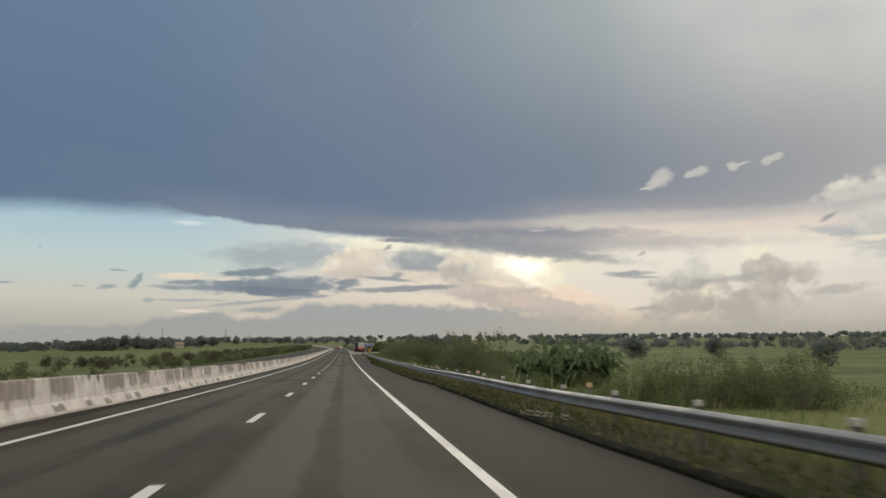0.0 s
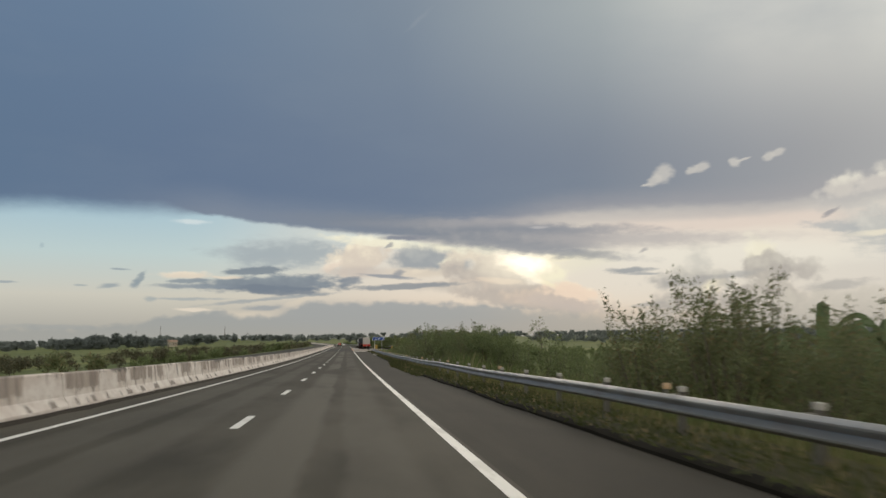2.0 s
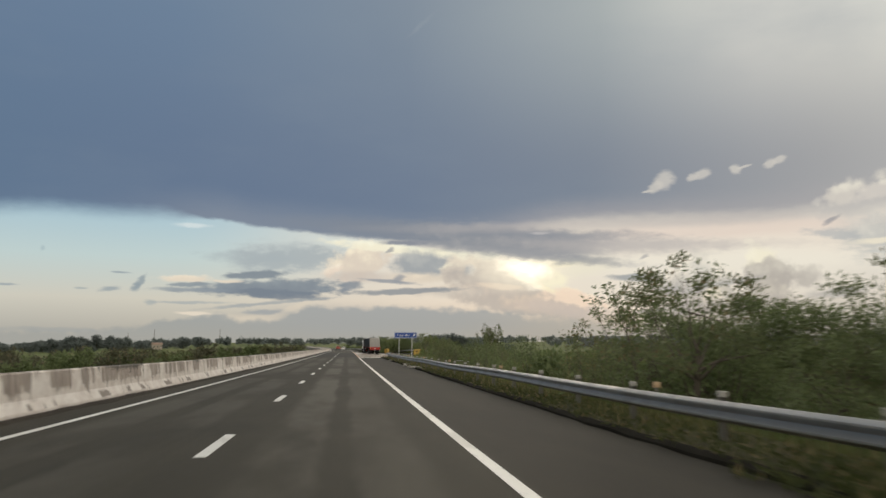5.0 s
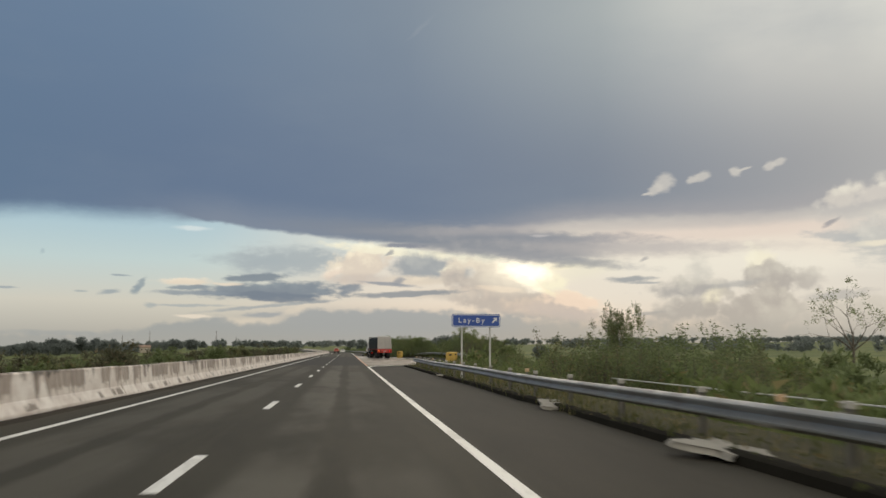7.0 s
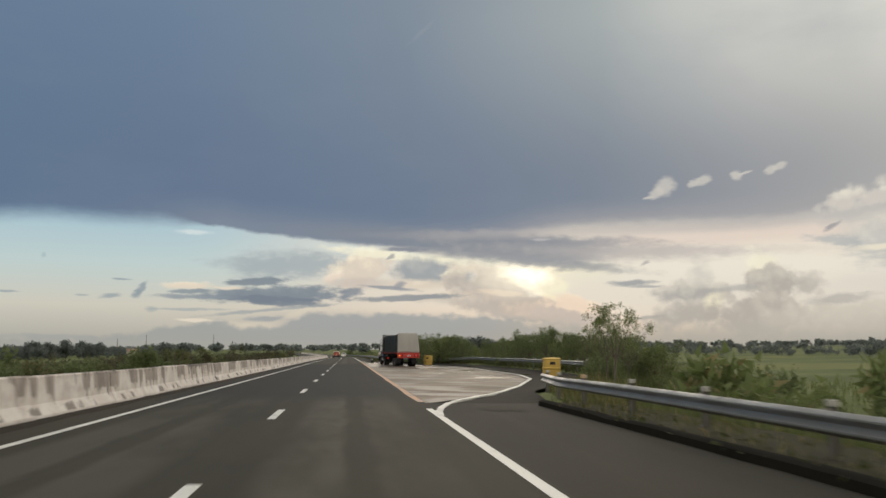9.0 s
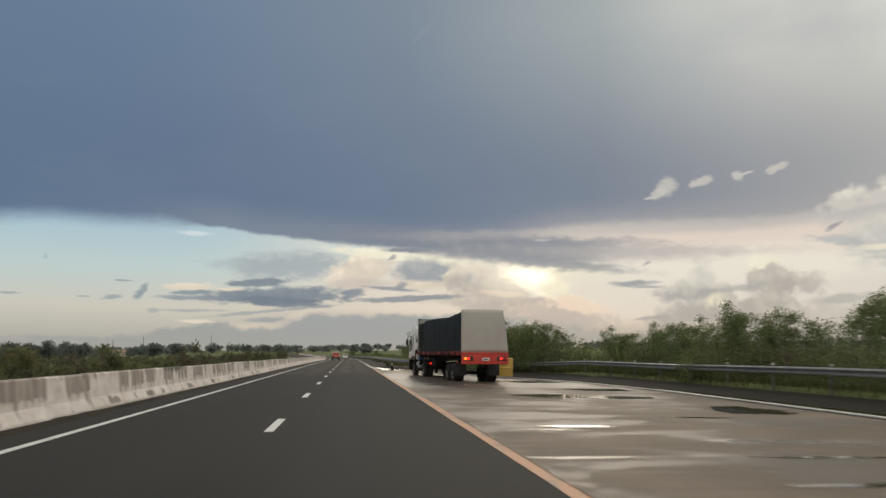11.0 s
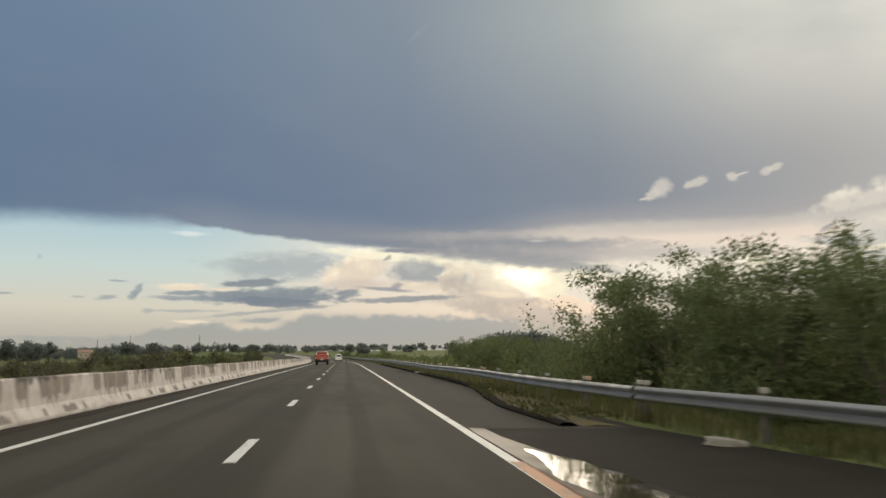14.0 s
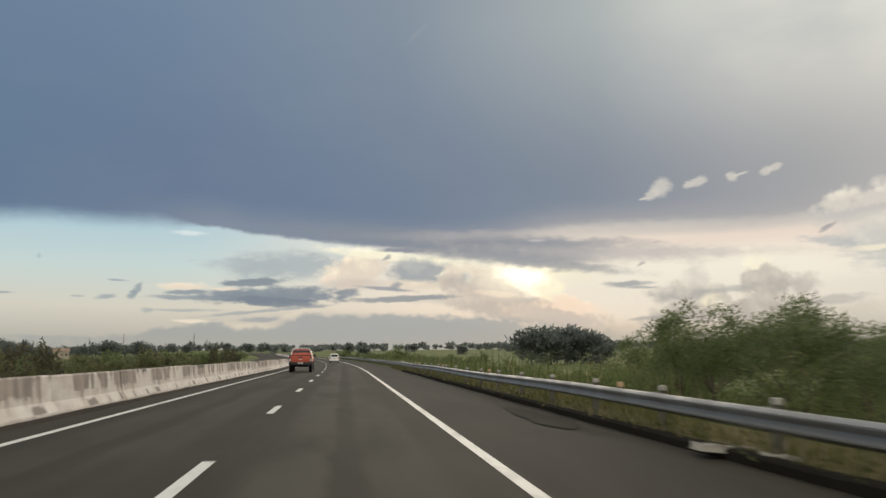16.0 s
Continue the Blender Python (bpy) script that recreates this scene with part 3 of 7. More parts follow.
def leaf(name, dark, light, dry=None):
    p = Paper(name)
    v = p.island()
    c = p.mix(p.math("MULTIPLY_ADD", v, 0.72, 0.14), dark, light)
    c = p.mix(p.math("MULTIPLY", p.noise(p.where, 0.9, 3), 0.5), c, tuple(k * 0.7 for k in dark))
    if dry:
        c = p.mix(p.math("MULTIPLY", p.step(v, 0.86, 0.9), 0.8), c, dry)
    p.done(c, 0.6, 0.0, 0.3)
    thin = p.tree.nodes.new("ShaderNodeBsdfTranslucent")
    p.put(thin.inputs[0], c)
    both = p.tree.nodes.new("ShaderNodeMixShader")
    both.inputs[0].default_value = 0.54
    p.put(both.inputs[1], p.bsdf.outputs[0])
    p.put(both.inputs[2], thin.outputs[0])
    p.put(p.out.inputs[0], both.outputs[0])
    return p.mat


def water(name):
    p = Paper(name)
    p.bump(p.noise(p.scaled(p.world_place(), 1, 0.6, 1), 1.4, 3), 0.05, 0.02)
    return p.done((0.05, 0.04, 0.028), 0.05, 0.0, 0.35)


def lamp_glow(name, colour, strength):
    p = Paper(name)
    p.put(p.bsdf.inputs["Emission Color"], (*colour, 1))
    p.put(p.bsdf.inputs["Emission Strength"], strength)
    return p.done(colour, 0.25)


M_ROAD = asphalt("asphalt", (0.0435, 0.038, 0.0258))
M_SHOULDER = asphalt("shoulder_asphalt", (0.0355, 0.0305, 0.0212), False)
M_DIRT = earth("dark_road_dirt", (0.026, 0.021, 0.015), (0.048, 0.038, 0.027), 6.0)
M_WHITE_LINE = line_paint("white_road_paint", (0.78, 0.75, 0.69), (0.3, 0.27, 0.23))
M_ORANGE_LINE = line_paint("rusty_orange_paint", (0.46, 0.2, 0.08), (0.2, 0.15, 0.105), 0.75)
M_BARRIER = barrier_concrete("stained_white_concrete")
M_APRON = wet_concrete("wet_apron_concrete")
M_WATER = water("standing_water")
M_FIELD = earth("field_ground", (0.075, 0.098, 0.03), (0.15, 0.165, 0.058), 0.6)
M_VERGE = earth("verge_soil", (0.03, 0.027, 0.015), (0.07, 0.06, 0.028), 2.0)
M_VERGE_DRY = earth("dry_verge_soil", (0.085, 0.068, 0.034), (0.15, 0.12, 0.06), 2.0)
M_GALV = plain("galvanised_steel", (0.34, 0.335, 0.32), 0.38, 0.88, 0.5, 2.5, 0.5, (0.25, 0.225, 0.195))
M_POST = plain("weathered_post_steel", (0.2, 0.185, 0.155), 0.6, 0.3, 0.5, 5)
M_CAP = plain("pale_post_cap", (0.42, 0.395, 0.345), 0.7, 0, 0.4, 9)
M_KERB = plain("mossy_dark_kerb", (0.018, 0.016, 0.012), 0.95, 0, 0.6, 3, 0.05)
M_SLAB = plain("pale_broken_concrete", (0.31, 0.285, 0.24), 0.85, 0, 0.5, 4)
M_LEAF = leaf("green_leaves", (0.118, 0.148, 0.062), (0.25, 0.29, 0.13))
M_LEAF_LIGHT = leaf("light_green_leaves", (0.13, 0.165, 0.058), (0.26, 0.3, 0.115), (0.28, 0.22, 0.11))
M_LEAF_DARK = leaf("brownish_green_leaves", (0.12, 0.138, 0.064), (0.235, 0.248, 0.118), (0.22, 0.16, 0.085))
M_LEAF_DULL = leaf("dull_scrub_leaves", (0.085, 0.085, 0.05), (0.16, 0.15, 0.09), (0.2, 0.16, 0.1))
# distance haze is put into these two leaf colours: paler and greyer
M_LEAF_FAR_HAZED = leaf("hazed_far_tree_leaves", (0.15, 0.17, 0.155), (0.205, 0.225, 0.205))
M_LEAF_DISTANT_HAZED = leaf("hazed_distant_wood_leaves", (0.19, 0.212, 0.195), (0.26, 0.282, 0.26))
M_BANANA = leaf("banana_leaves", (0.12, 0.165, 0.075), (0.21, 0.265, 0.13), (0.22, 0.17, 0.07))
M_GRASS = leaf("verge_grass", (0.09, 0.1, 0.036), (0.235, 0.215, 0.088), (0.37, 0.29, 0.15))
M_WEED = leaf("weeds_and_dry_leaves", (0.045, 0.055, 0.018), (0.13, 0.14, 0.048), (0.24, 0.18, 0.095))
M_REED = leaf("tall_field_grass", (0.1, 0.135, 0.045), (0.2, 0.23, 0.085), (0.34, 0.29, 0.16))
M_BARK = plain("bark", (0.13, 0.105, 0.08), 0.9, 0, 0.6, 5)


def damp_asphalt(name, dark, light, spec):
    p = Paper(name)
    w = p.world_place()
    c = p.mix(p.noise(w, 1.2, 5, 0.65), dark, light)
    p.bump(p.noise(w, 50, 2), 0.2, 0.004)
    return p.done(c, 0.8, 0.0, spec)


M_DAMP = damp_asphalt("damp_asphalt", (0.026, 0.0225, 0.0165), (0.05, 0.044, 0.034), 0.1)
M_GUTTER = damp_asphalt("wet_gutter_asphalt", (0.017, 0.0147, 0.0112), (0.037, 0.0318, 0.025), 0.06)


# ---- building helpers ----
def link_mesh(name, verts, faces, material, parent=None, label="", smooth=False):
    me = bpy.data.meshes.new(name)
    me.from_pydata([tuple(v) for v in verts], [], faces)
    me.materials.append(material)
    if smooth:
        me.polygons.foreach_set("use_smooth", [True] * len(me.polygons))
        me.set_sharp_from_angle(angle=radians(38))
    ob = new(name, me)
    if parent is not None:
        ob.parent = parent
    if label:
        tagged(ob, label)
    return ob


def part(name, bm, material, parent=None, label="", smooth=True):
    """Links a bmesh as one mesh object under a thing or a part."""
    me = bpy.data.meshes.new(name)
    bmesh.ops.recalc_face_normals(bm, faces=bm.faces)
    bm.to_mesh(me)
    bm.free()
    me.materials.append(material)
    if smooth:
        me.polygons.foreach_set("use_smooth", [True] * len(me.polygons))
        me.set_sharp_from_angle(angle=radians(35))
    ob = new(name, me)
    if parent is not None:
        ob.parent = parent
    if label:
        tagged(ob, label)
    return ob


def thing(name, m, label, category, group="", kind=""):
    ob = new(name)
    ob.empty_display_size = 0.2
    ob.matrix_basis = m
    return tagged(ob, label, category, group, kind)


def box(bm, centre, size, bevel=0.0, turn=None):
    made = bmesh.ops.create_cube(bm, size=1.0)["verts"]
    for v in made:
        v.co = Vector((v.co.x * size[0], v.co.y * size[1], v.co.z * size[2]))
    if bevel:
        edges = list({e for v in made for e in v.link_edges})
        made = bmesh.ops.bevel(bm, geom=edges, offset=bevel, segments=2, profile=0.6, affect="EDGES")["verts"]
    for v in made:
        if turn is not None:
            v.co = turn @ v.co
        v.co += Vector(centre)
    return bm


def tube(bm, a, b, r0, r1=None, sides=10, caps=True):
    """A round bar from a to b."""
    a, b = Vector(a), Vector(b)
    r1 = r0 if r1 is None else r1
    turn = (b - a).to_track_quat("Z", "Y").to_matrix()
    rings = []
    for at, r in ((a, r0), (b, r1)):
        rings.append([bm.verts.new(at + turn @ Vector((r * math.cos(k * math.tau / sides), r * math.sin(k * math.tau / sides), 0))) for k in range(sides)])
    for k in range(sides):
        bm.faces.new((rings[0][k], rings[0][(k + 1) % sides], rings[1][(k + 1) % sides], rings[1][k]))
    if caps:
        bm.faces.new(rings[0][::-1])
        bm.faces.new(rings[1])
    return bm


def lathe(bm, profile, centre=(0, 0, 0), axis="Z", sides=24, caps=(True, True)):
    """Turns (radius, height) pairs round an axis."""
    rings = []
    for r, h in profile:
        ring = []
        for k in range(sides):
            c, s_ = r * math.cos(k * math.tau / sides), r * math.sin(k * math.tau / sides)
            p = {"Z": (c, s_, h), "X": (h, c, s_), "Y": (c, h, s_)}[axis]
            ring.append(bm.verts.new(Vector(centre) + Vector(p)))
        rings.append(ring)
    for lo, hi in zip(rings, rings[1:]):
        for k in range(sides):
            bm.faces.new((lo[k], lo[(k + 1) % sides], hi[(k + 1) % sides], hi[k]))
    for ring, closed in zip((rings[0], rings[-1]), caps):
        if closed and (ring[0].co - ring[sides // 2].co).length > 1e-4:
            bm.faces.new(ring)
    return bm


def prism(bm, outline, x0, x1, bevel=0.0):
    """An outline of (y, z) pairs drawn out along x."""
    a = [bm.verts.new((x0, y, z)) for y, z in outline]
    b = [bm.verts.new((x1, y, z)) for y, z in outline]
    n = len(outline)
    faces = [bm.faces.new(a), bm.faces.new(b[::-1])]
    for k in range(n):
        faces.append(bm.faces.new((a[k], b[k], b[(k + 1) % n], a[(k + 1) % n])))
    if bevel:
        edges = list({e for f in faces for e in f.edges})
        bmesh.ops.bevel(bm, geom=edges, offset=bevel, segments=2, profile=0.6, affect="EDGES")
    return bm


def sweep(name, profile, stations, material, parent=None, label="", closed=False, smooth=True):
    """A profile of (x, z) pairs carried along the road; stations give (s, sideways, up)."""
    verts, faces, n = [], [], len(profile)
    for s, side, up in stations:
        for x, z in profile:
            verts.append(on_road(side + x, s, up + z))
    for i in range(len(stations) - 1):
        for k in range(n if closed else n - 1):
            a, b = i * n + k, i * n + (k + 1) % n
            faces.append((a, b, b + n, a + n))
    if closed:
        faces += [tuple(range(n))[::-1], tuple(range((len(stations) - 1) * n, len(stations) * n))]
    return link_mesh(name, verts, faces, material, parent, label, smooth)


def spaced(a, b, step):
    n = max(1, round((b - a) / step))
    return [a + (b - a) * i / n for i in range(n + 1)]


def between(value, pairs):
    """Straight-line interpolation in (at, value) pairs."""
    return float(np.interp(value, [p[0] for p in pairs], [p[1] for p in pairs]))


# ---- ground, road, lines ----
ROAD_L, ROAD_R, START, END = -4.9, 7.45, -12.0, 900.0
EDGE_LINE_R, EDGE_LINE_L = 3.82, -3.5
BARRIER_X = -4.8


def layby(s):
    """Outer edge of the paved lay-by."""
    return between(s, [(252, 4.1), (257, 6.6), (266, 9.6), (277, 12.6), (287, 14.0), (312, 14.6), (322, 13.9), (333, 11.4), (343, 8.8), (352, 7.0), (356, 6.0), (370, 4.2)])


def rail_x(s):
    """Line of the steel rail."""
    return between(s, [(-20, 7.3), (60, 7.35), (215, 7.5), (252, 7.9), (258, 8.8), (260, 9.4), (270, 13.5), (282, 17.4), (290, 18.4), (330, 18.4), (340, 17.0), (351, 13.4), (356, 11.0), (363, 8.7), (372, 7.7), (396, 7.5), (414, 7.3), (700, 7.3)])


def ground_z(x, s):
    """Height of the land, against the road's."""
    if x > 0:
        rail = rail_x(s)
        if 250 < s < 374:
            raised = 0.22 * min(1, max(0, (s - 280) / 10), max(0, (345 - s) / 10))
            return between(x, [(6.6, -0.35), (rail - 0.6, -0.35), (rail - 0.1, 0.02 + raised), (rail + 1.2, raised), (rail + 6, -1.3), (rail + 60, -2.0), (4000, -2.0)])
        return between(x, [(6.6, -0.3), (6.9, -0.1), (rail, -0.03), (rail + 1.5, -0.1), (rail + 7, -1.7), (rail + 60, -2.0), (4000, -2.0)])
    return between(-x, [(4.0, -0.25), (15.6, -0.25), (16.6, -0.1), (18.0, -0.2), (24, -1.9), (80, -2.2), (4000, -2.2)])


def plain_rise(x, s):
    """The plain against the banked road: higher on the shoulder's side, and it falls on beyond the road's end."""
    return 0.015 * max(0.0, x - 24.0) + 0.028 * min(0.0, x + 26.0) - 0.004 * max(0.0, s - 900.0)


def land(x, s, sink=0.0):
    """A place on the land."""
    return on_road(x, s, ground_z(x, s) + plain_rise(x, s) - sink)


xs = sorted(set([-4000, -2500, -1500, -900, -600, -400, -280, -200, -140, -100, -80, -60, -48, -38, -30, -24, -21, -18, -16.6, -15.6, -4, 4, 6.6, 6.7, 7.0, 7.6, 8.2, 8.8, 9.4, 10, 11, 12, 13, 14, 15, 16.5, 18, 19.4, 21, 23, 26, 30, 36, 44, 54, 66, 80, 100, 140, 200, 280, 400, 600, 900, 1500, 2500, 4000]))
ys = spaced(-60, 480, 3) + spaced(500, 900, 25) + [1000, 1200, 1500, 2000, 2700, 3500, 4500]
verts, faces = [], []
for s in ys:
    for x in xs:
        ripple = noise.noise((x * 0.05, s * 0.05, 0)) * 0.35 * min(1.0, max(0.0, (abs(x) - 22) / 10))
        verts.append((x + (road_x(s) if abs(x) < 300 else road_x(s) * 0.3), s, road_z(s) + ground_z(x, s) + plain_rise(x, s) + ripple))
for j in range(len(ys) - 1):
    for i in range(len(xs) - 1):
        a = j * len(xs) + i
        faces.append((a, a + 1, a + 1 + len(xs), a + len(xs)))
tagged(link_mesh("ground", verts, faces, M_FIELD, smooth=True), "flat green rice fields and rough grass", "ground", kind="structure")

long_run = [(s, 0, 0) for s in spaced(START, 480, 6) + spaced(490, END, 10)]
tagged(sweep("road", [(ROAD_L, -0.3), (ROAD_L, 0), (-2, 0), (0, 0), (2, 0), (EDGE_LINE_R + 0.1, 0), (EDGE_LINE_R + 0.1, -0.3)], long_run, M_ROAD, smooth=False), "worn grey-brown asphalt carriageway with two lanes", "road", kind="structure")
for a, b in ((START, 252), (371, END)):
    run = [(s, 0, 0) for s in [a] + [s for s, _, _ in long_run if a < s < b] + [b]]
    tagged(sweep("shoulder", [(EDGE_LINE_R + 0.1, -0.3), (EDGE_LINE_R + 0.1, -0.003), (5, -0.008), (ROAD_R, -0.02), (ROAD_R, -0.3)], run, M_SHOULDER, smooth=False), "dark asphalt hard shoulder beside the carriageway", "shoulder", kind="structure")
dirt = [(s, -4.42 + 0.16 * noise.noise((s * 0.35, 2, 0)) + 0.1 * noise.noise((s * 1.3, 5, 0)), 0) for s in spaced(START, 480, 1.5)]
tagged(sweep("dirt_strip", [(-0.5, -0.02), (-0.5, 0.03), (-0.2, 0.012), (0.12, -0.003)], dirt, M_DIRT, smooth=False), "dark dirt along the foot of the median barrier", "dirt", kind="structure")
tagged(sweep("opposite_road", [(-15.6, -0.3), (-15.6, 0), (-10, 0), (-5.45, 0), (-5.45, -0.3)], long_run, M_ROAD, smooth=False), "grey asphalt carriageway beyond the median barrier", "road", kind="structure")

marks = tagged(new("lane_marking"), "white broken lane line between two lanes", "road marking", kind="structure")
dash_mesh = None
for k in range(-1, 60):
    s1 = 9.25 + 12 * k
    s0 = s1 - 3.0
    if dash_mesh is None:
        bm = bmesh.new()
        box(bm, (0, 0, 0), (0.17, 3.0, 0.006), 0.0015)
        dash_mesh = part("dash", bm, M_WHITE_LINE, marks, smooth=False)
        dash = dash_mesh
    else:
        dash = new("dash", dash_mesh.data)
        dash.parent = marks
    mid = (s0 + s1) / 2
    dash.matrix_basis = Matrix.Translation(on_road(0, mid, 0.003)) @ Euler((math.atan2(road_z(s1) - road_z(s0), 3.0), 0, math.atan2(road_x(s0) - road_x(s1), 3.0))).to_matrix().to_4x4()
strip = [(-0.085, -0.004), (-0.085, 0.004), (0.085, 0.004), (0.085, -0.004)]
line_l = [(-0.08, -0.004), (-0.08, 0.004), (0.08, 0.004), (0.08, -0.004)]
tagged(sweep("edge_line", line_l, [(s, EDGE_LINE_L, 0) for s, _, _ in long_run], M_WHITE_LINE, smooth=False), "solid white edge line beside the median", "road marking", kind="structure")
tagged(sweep("edge_line", strip, [(s, EDGE_LINE_R - 0.06, 0) for s in spaced(START, 249.5, 6)], M_WHITE_LINE, smooth=False), "solid white edge line beside the shoulder", "road marking", kind="structure")
tagged(sweep("edge_line", strip, [(s, EDGE_LINE_R - 0.06, 0) for s in spaced(361, 480, 6) + spaced(490, END, 10)], M_WHITE_LINE, smooth=False), "solid white edge line beside the shoulder", "road marking", kind="structure")
tagged(sweep("lay_by_line", [(-0.11, -0.004), (-0.11, 0.005), (0.11, 0.005), (0.11, -0.004)], [(s, EDGE_LINE_R - 0.02 + 0.05 * noise.noise((s * 0.2, 0, 0)), 0) for s in spaced(252.5, 366, 2)], M_ORANGE_LINE, smooth=False),
       "worn rust-orange line along the lay-by", "road marking", kind="structure")

# paved lay-by: a sheet from the lane's edge to its own outer edge, and a dark wet strip behind it
verts, faces = [], []
stations = spaced(252, 371, 1.5)
for s in stations:
    inner = EDGE_LINE_R + 0.06 + 0.06 * noise.noise((s * 0.6, 3, 0))
    outer = max(layby(s), inner + 0.1)
    for i in range(7):
        verts.append(on_road(inner + (outer - inner) * i / 6, s, 0.012 - 0.1 * (i / 6) * min(1, (s - 252) / 10, (372 - s) / 10)))
for j in range(len(stations) - 1):
    for i in range(6):
        a = j * 7 + i
        faces.append((a, a + 1, a + 8, a + 7))
tagged(link_mesh("lay_by", verts, faces, M_APRON), "wet brown-stained concrete lay-by apron", "lay-by", kind="structure")
verts, faces = [], []
stations = stations + [372.5, 374.0]
for s in stations:
    for i, x in enumerate((layby(s) - 0.2, layby(s) + 0.5, max(layby(s) + 0.7, rail_x(s) - 1.0), max(layby(s) + 0.8, rail_x(s) - 0.3))):
        f = min(1.0, max(0.0, (s - 362.0) / 8.5, (256.0 - s) / 4.0))
        low = (-0.07, -0.07, -0.03, 0.05)[i]
        verts.append(on_road(x, s, low + (-0.016 - low) * f if s < 371.5 else -0.06))
for j in range(len(stations) - 1):
    for i in range(3):
        a = j * 4 + i
        faces.append((a, a + 1, a + 5, a + 4))
tagged(link_mesh("drain_strip", verts, faces, M_GUTTER), "dark wet asphalt gutter behind the lay-by", "gutter", kind="structure")


def apron_z(x, s):
    inner = EDGE_LINE_R + 0.06
    return 0.012 - 0.1 * min(1.0, max(0.0, (x - inner) / max(0.1, layby(s) - inner))) * max(0.0, min(1, (s - 252) / 10, (371 - s) / 10))


tagged(sweep("lay_by_edge", [(-0.09, -0.05), (-0.09, 0.006), (0.09, 0.006), (0.09, -0.05)], [(s, between(s, [(247, 3.78), (249, 3.95), (251, 4.35), (253, 4.95), (256, 6.12)]) if s < 256 else layby(s), max(apron_z(layby(s), s) + 0.022, -0.045) if s > 256 else between(s, [(247, 0.002), (252, 0.02), (256, 0.0)])) for s in spaced(247, 358, 1.5)], M_WHITE_LINE, smooth=False), "white painted line round the edge of the lay-by", "road marking", kind="structure")


def puddle(x, s, wide, length, turn=0.0, seed=0, up=0.0):
    verts = []
    for k in range(96):
        a = k * math.tau / 96
        r = 1 + 0.45 * noise.noise((math.cos(a) * 1.6 + seed * 7, math.sin(a) * 1.6, seed)) + 0.3 * noise.noise((math.cos(a) * 5 + seed * 3, math.sin(a) * 5, seed)) + 0.12 * noise.noise((math.cos(a) * 14, math.sin(a) * 14, seed))
        p = Vector((math.cos(a) * wide * r, math.sin(a) * length * r, 0))
        p.rotate(Euler((0, 0, radians(turn))))
        verts.append(on_road(x + p.x, s + p.y, apron_z(x + p.x, s + p.y) + 0.006 + up))
    return tagged(link_mesh("puddle", verts, [tuple(range(96))], M_WATER), "shallow muddy rain puddle on the paving", "puddle", "puddles", "structure")


for n, (x, s, w, l, turn) in enumerate(((11.3, 322.9, 1.8, 1.2, 10), (12.6, 325.6, 0.9, 0.8, 0), (9.4, 325.4, 0.7, 0.9, 0), (12.0, 313.0, 1.4, 1.2, 15),
                                         (12.2, 300.0, 1.0, 1.6, 0), (8.3, 290.0, 1.1, 0.12, 0), (11.0, 284.0, 0.7, 0.14, 0), (8.6, 307.2, 1.3, 1.5, 6), (10.6, 306.6, 1.3, 1.1, 0), (6.2, 282.6, 0.5, 0.14, 0), (7.2, 287.5, 1.0, 0.12, 3), (9.0, 286.0, 0.6, 0.1, 0), (10.4, 278.0, 0.5, 0.12, 0), (6.0, 278.6, 0.4, 0.08, 0), (6.0, 295.0, 0.7, 0.2, 0), (9.6, 297.5, 0.8, 0.16, 0), (5.6, 318.0, 0.6, 0.2, 0), (6.4, 334.0, 0.6, 0.16, 0))):
    puddle(x, s, w, l, turn, n)
def water_strip(s0, s1, left, right, level, seed, material=M_WATER, label="long shallow rain puddle along the gutter"):
    """Standing water along the road between two uneven lines."""
    stops = spaced(s0, s1, 0.4)
    verts, faces = [], []
    for k, s in enumerate(stops):
        taper = min(1.0, k / 2, (len(stops) - 1 - k) / 6)
        a = left(s) + 0.2 * noise.noise((s * 0.55, seed, 0)) + 0.1 * noise.noise((s * 1.7, seed, 4))
        b = right(s) + 0.3 * noise.noise((s * 0.4, seed, 8)) + 0.12 * noise.noise((s * 1.5, seed, 2))
        m = (a + b) / 2
        for x in (m + (a - m) * (0.25 + 0.75 * taper), m + (b - m) * (0.25 + 0.75 * taper)):
            verts.append(on_road(x, s, level(x, s)))
    for k in range(len(stops) - 1):
        faces.append((2 * k, 2 * k + 1, 2 * k + 3, 2 * k + 2))
    return tagged(link_mesh("puddle", verts, faces, material), label, "puddle", "puddles", "structure")


water_strip(352.6, 367.5, lambda s: between(s, [(352, 4.45), (356, 4.3), (362, 4.1), (368, 4.0)]), lambda s: between(s, [(352, 5.9), (355, 6.1), (358, 5.9), (362, 5.5), (368, 4.4)]), lambda x, s: max(-0.052, apron_z(min(x, layby(s)), s) + 0.006), 3)
water_strip(286.0, 324.0, lambda s: layby(s) + 0.35, lambda s: layby(s) + 1.5 + 0.5 * math.sin(s * 0.3), lambda x, s: -0.064, 7)
water_strip(341.0, 360.0, lambda s: layby(s) + 0.4, lambda s: max(layby(s) + 0.9, rail_x(s) - 2.2), lambda x, s: -0.055, 5)


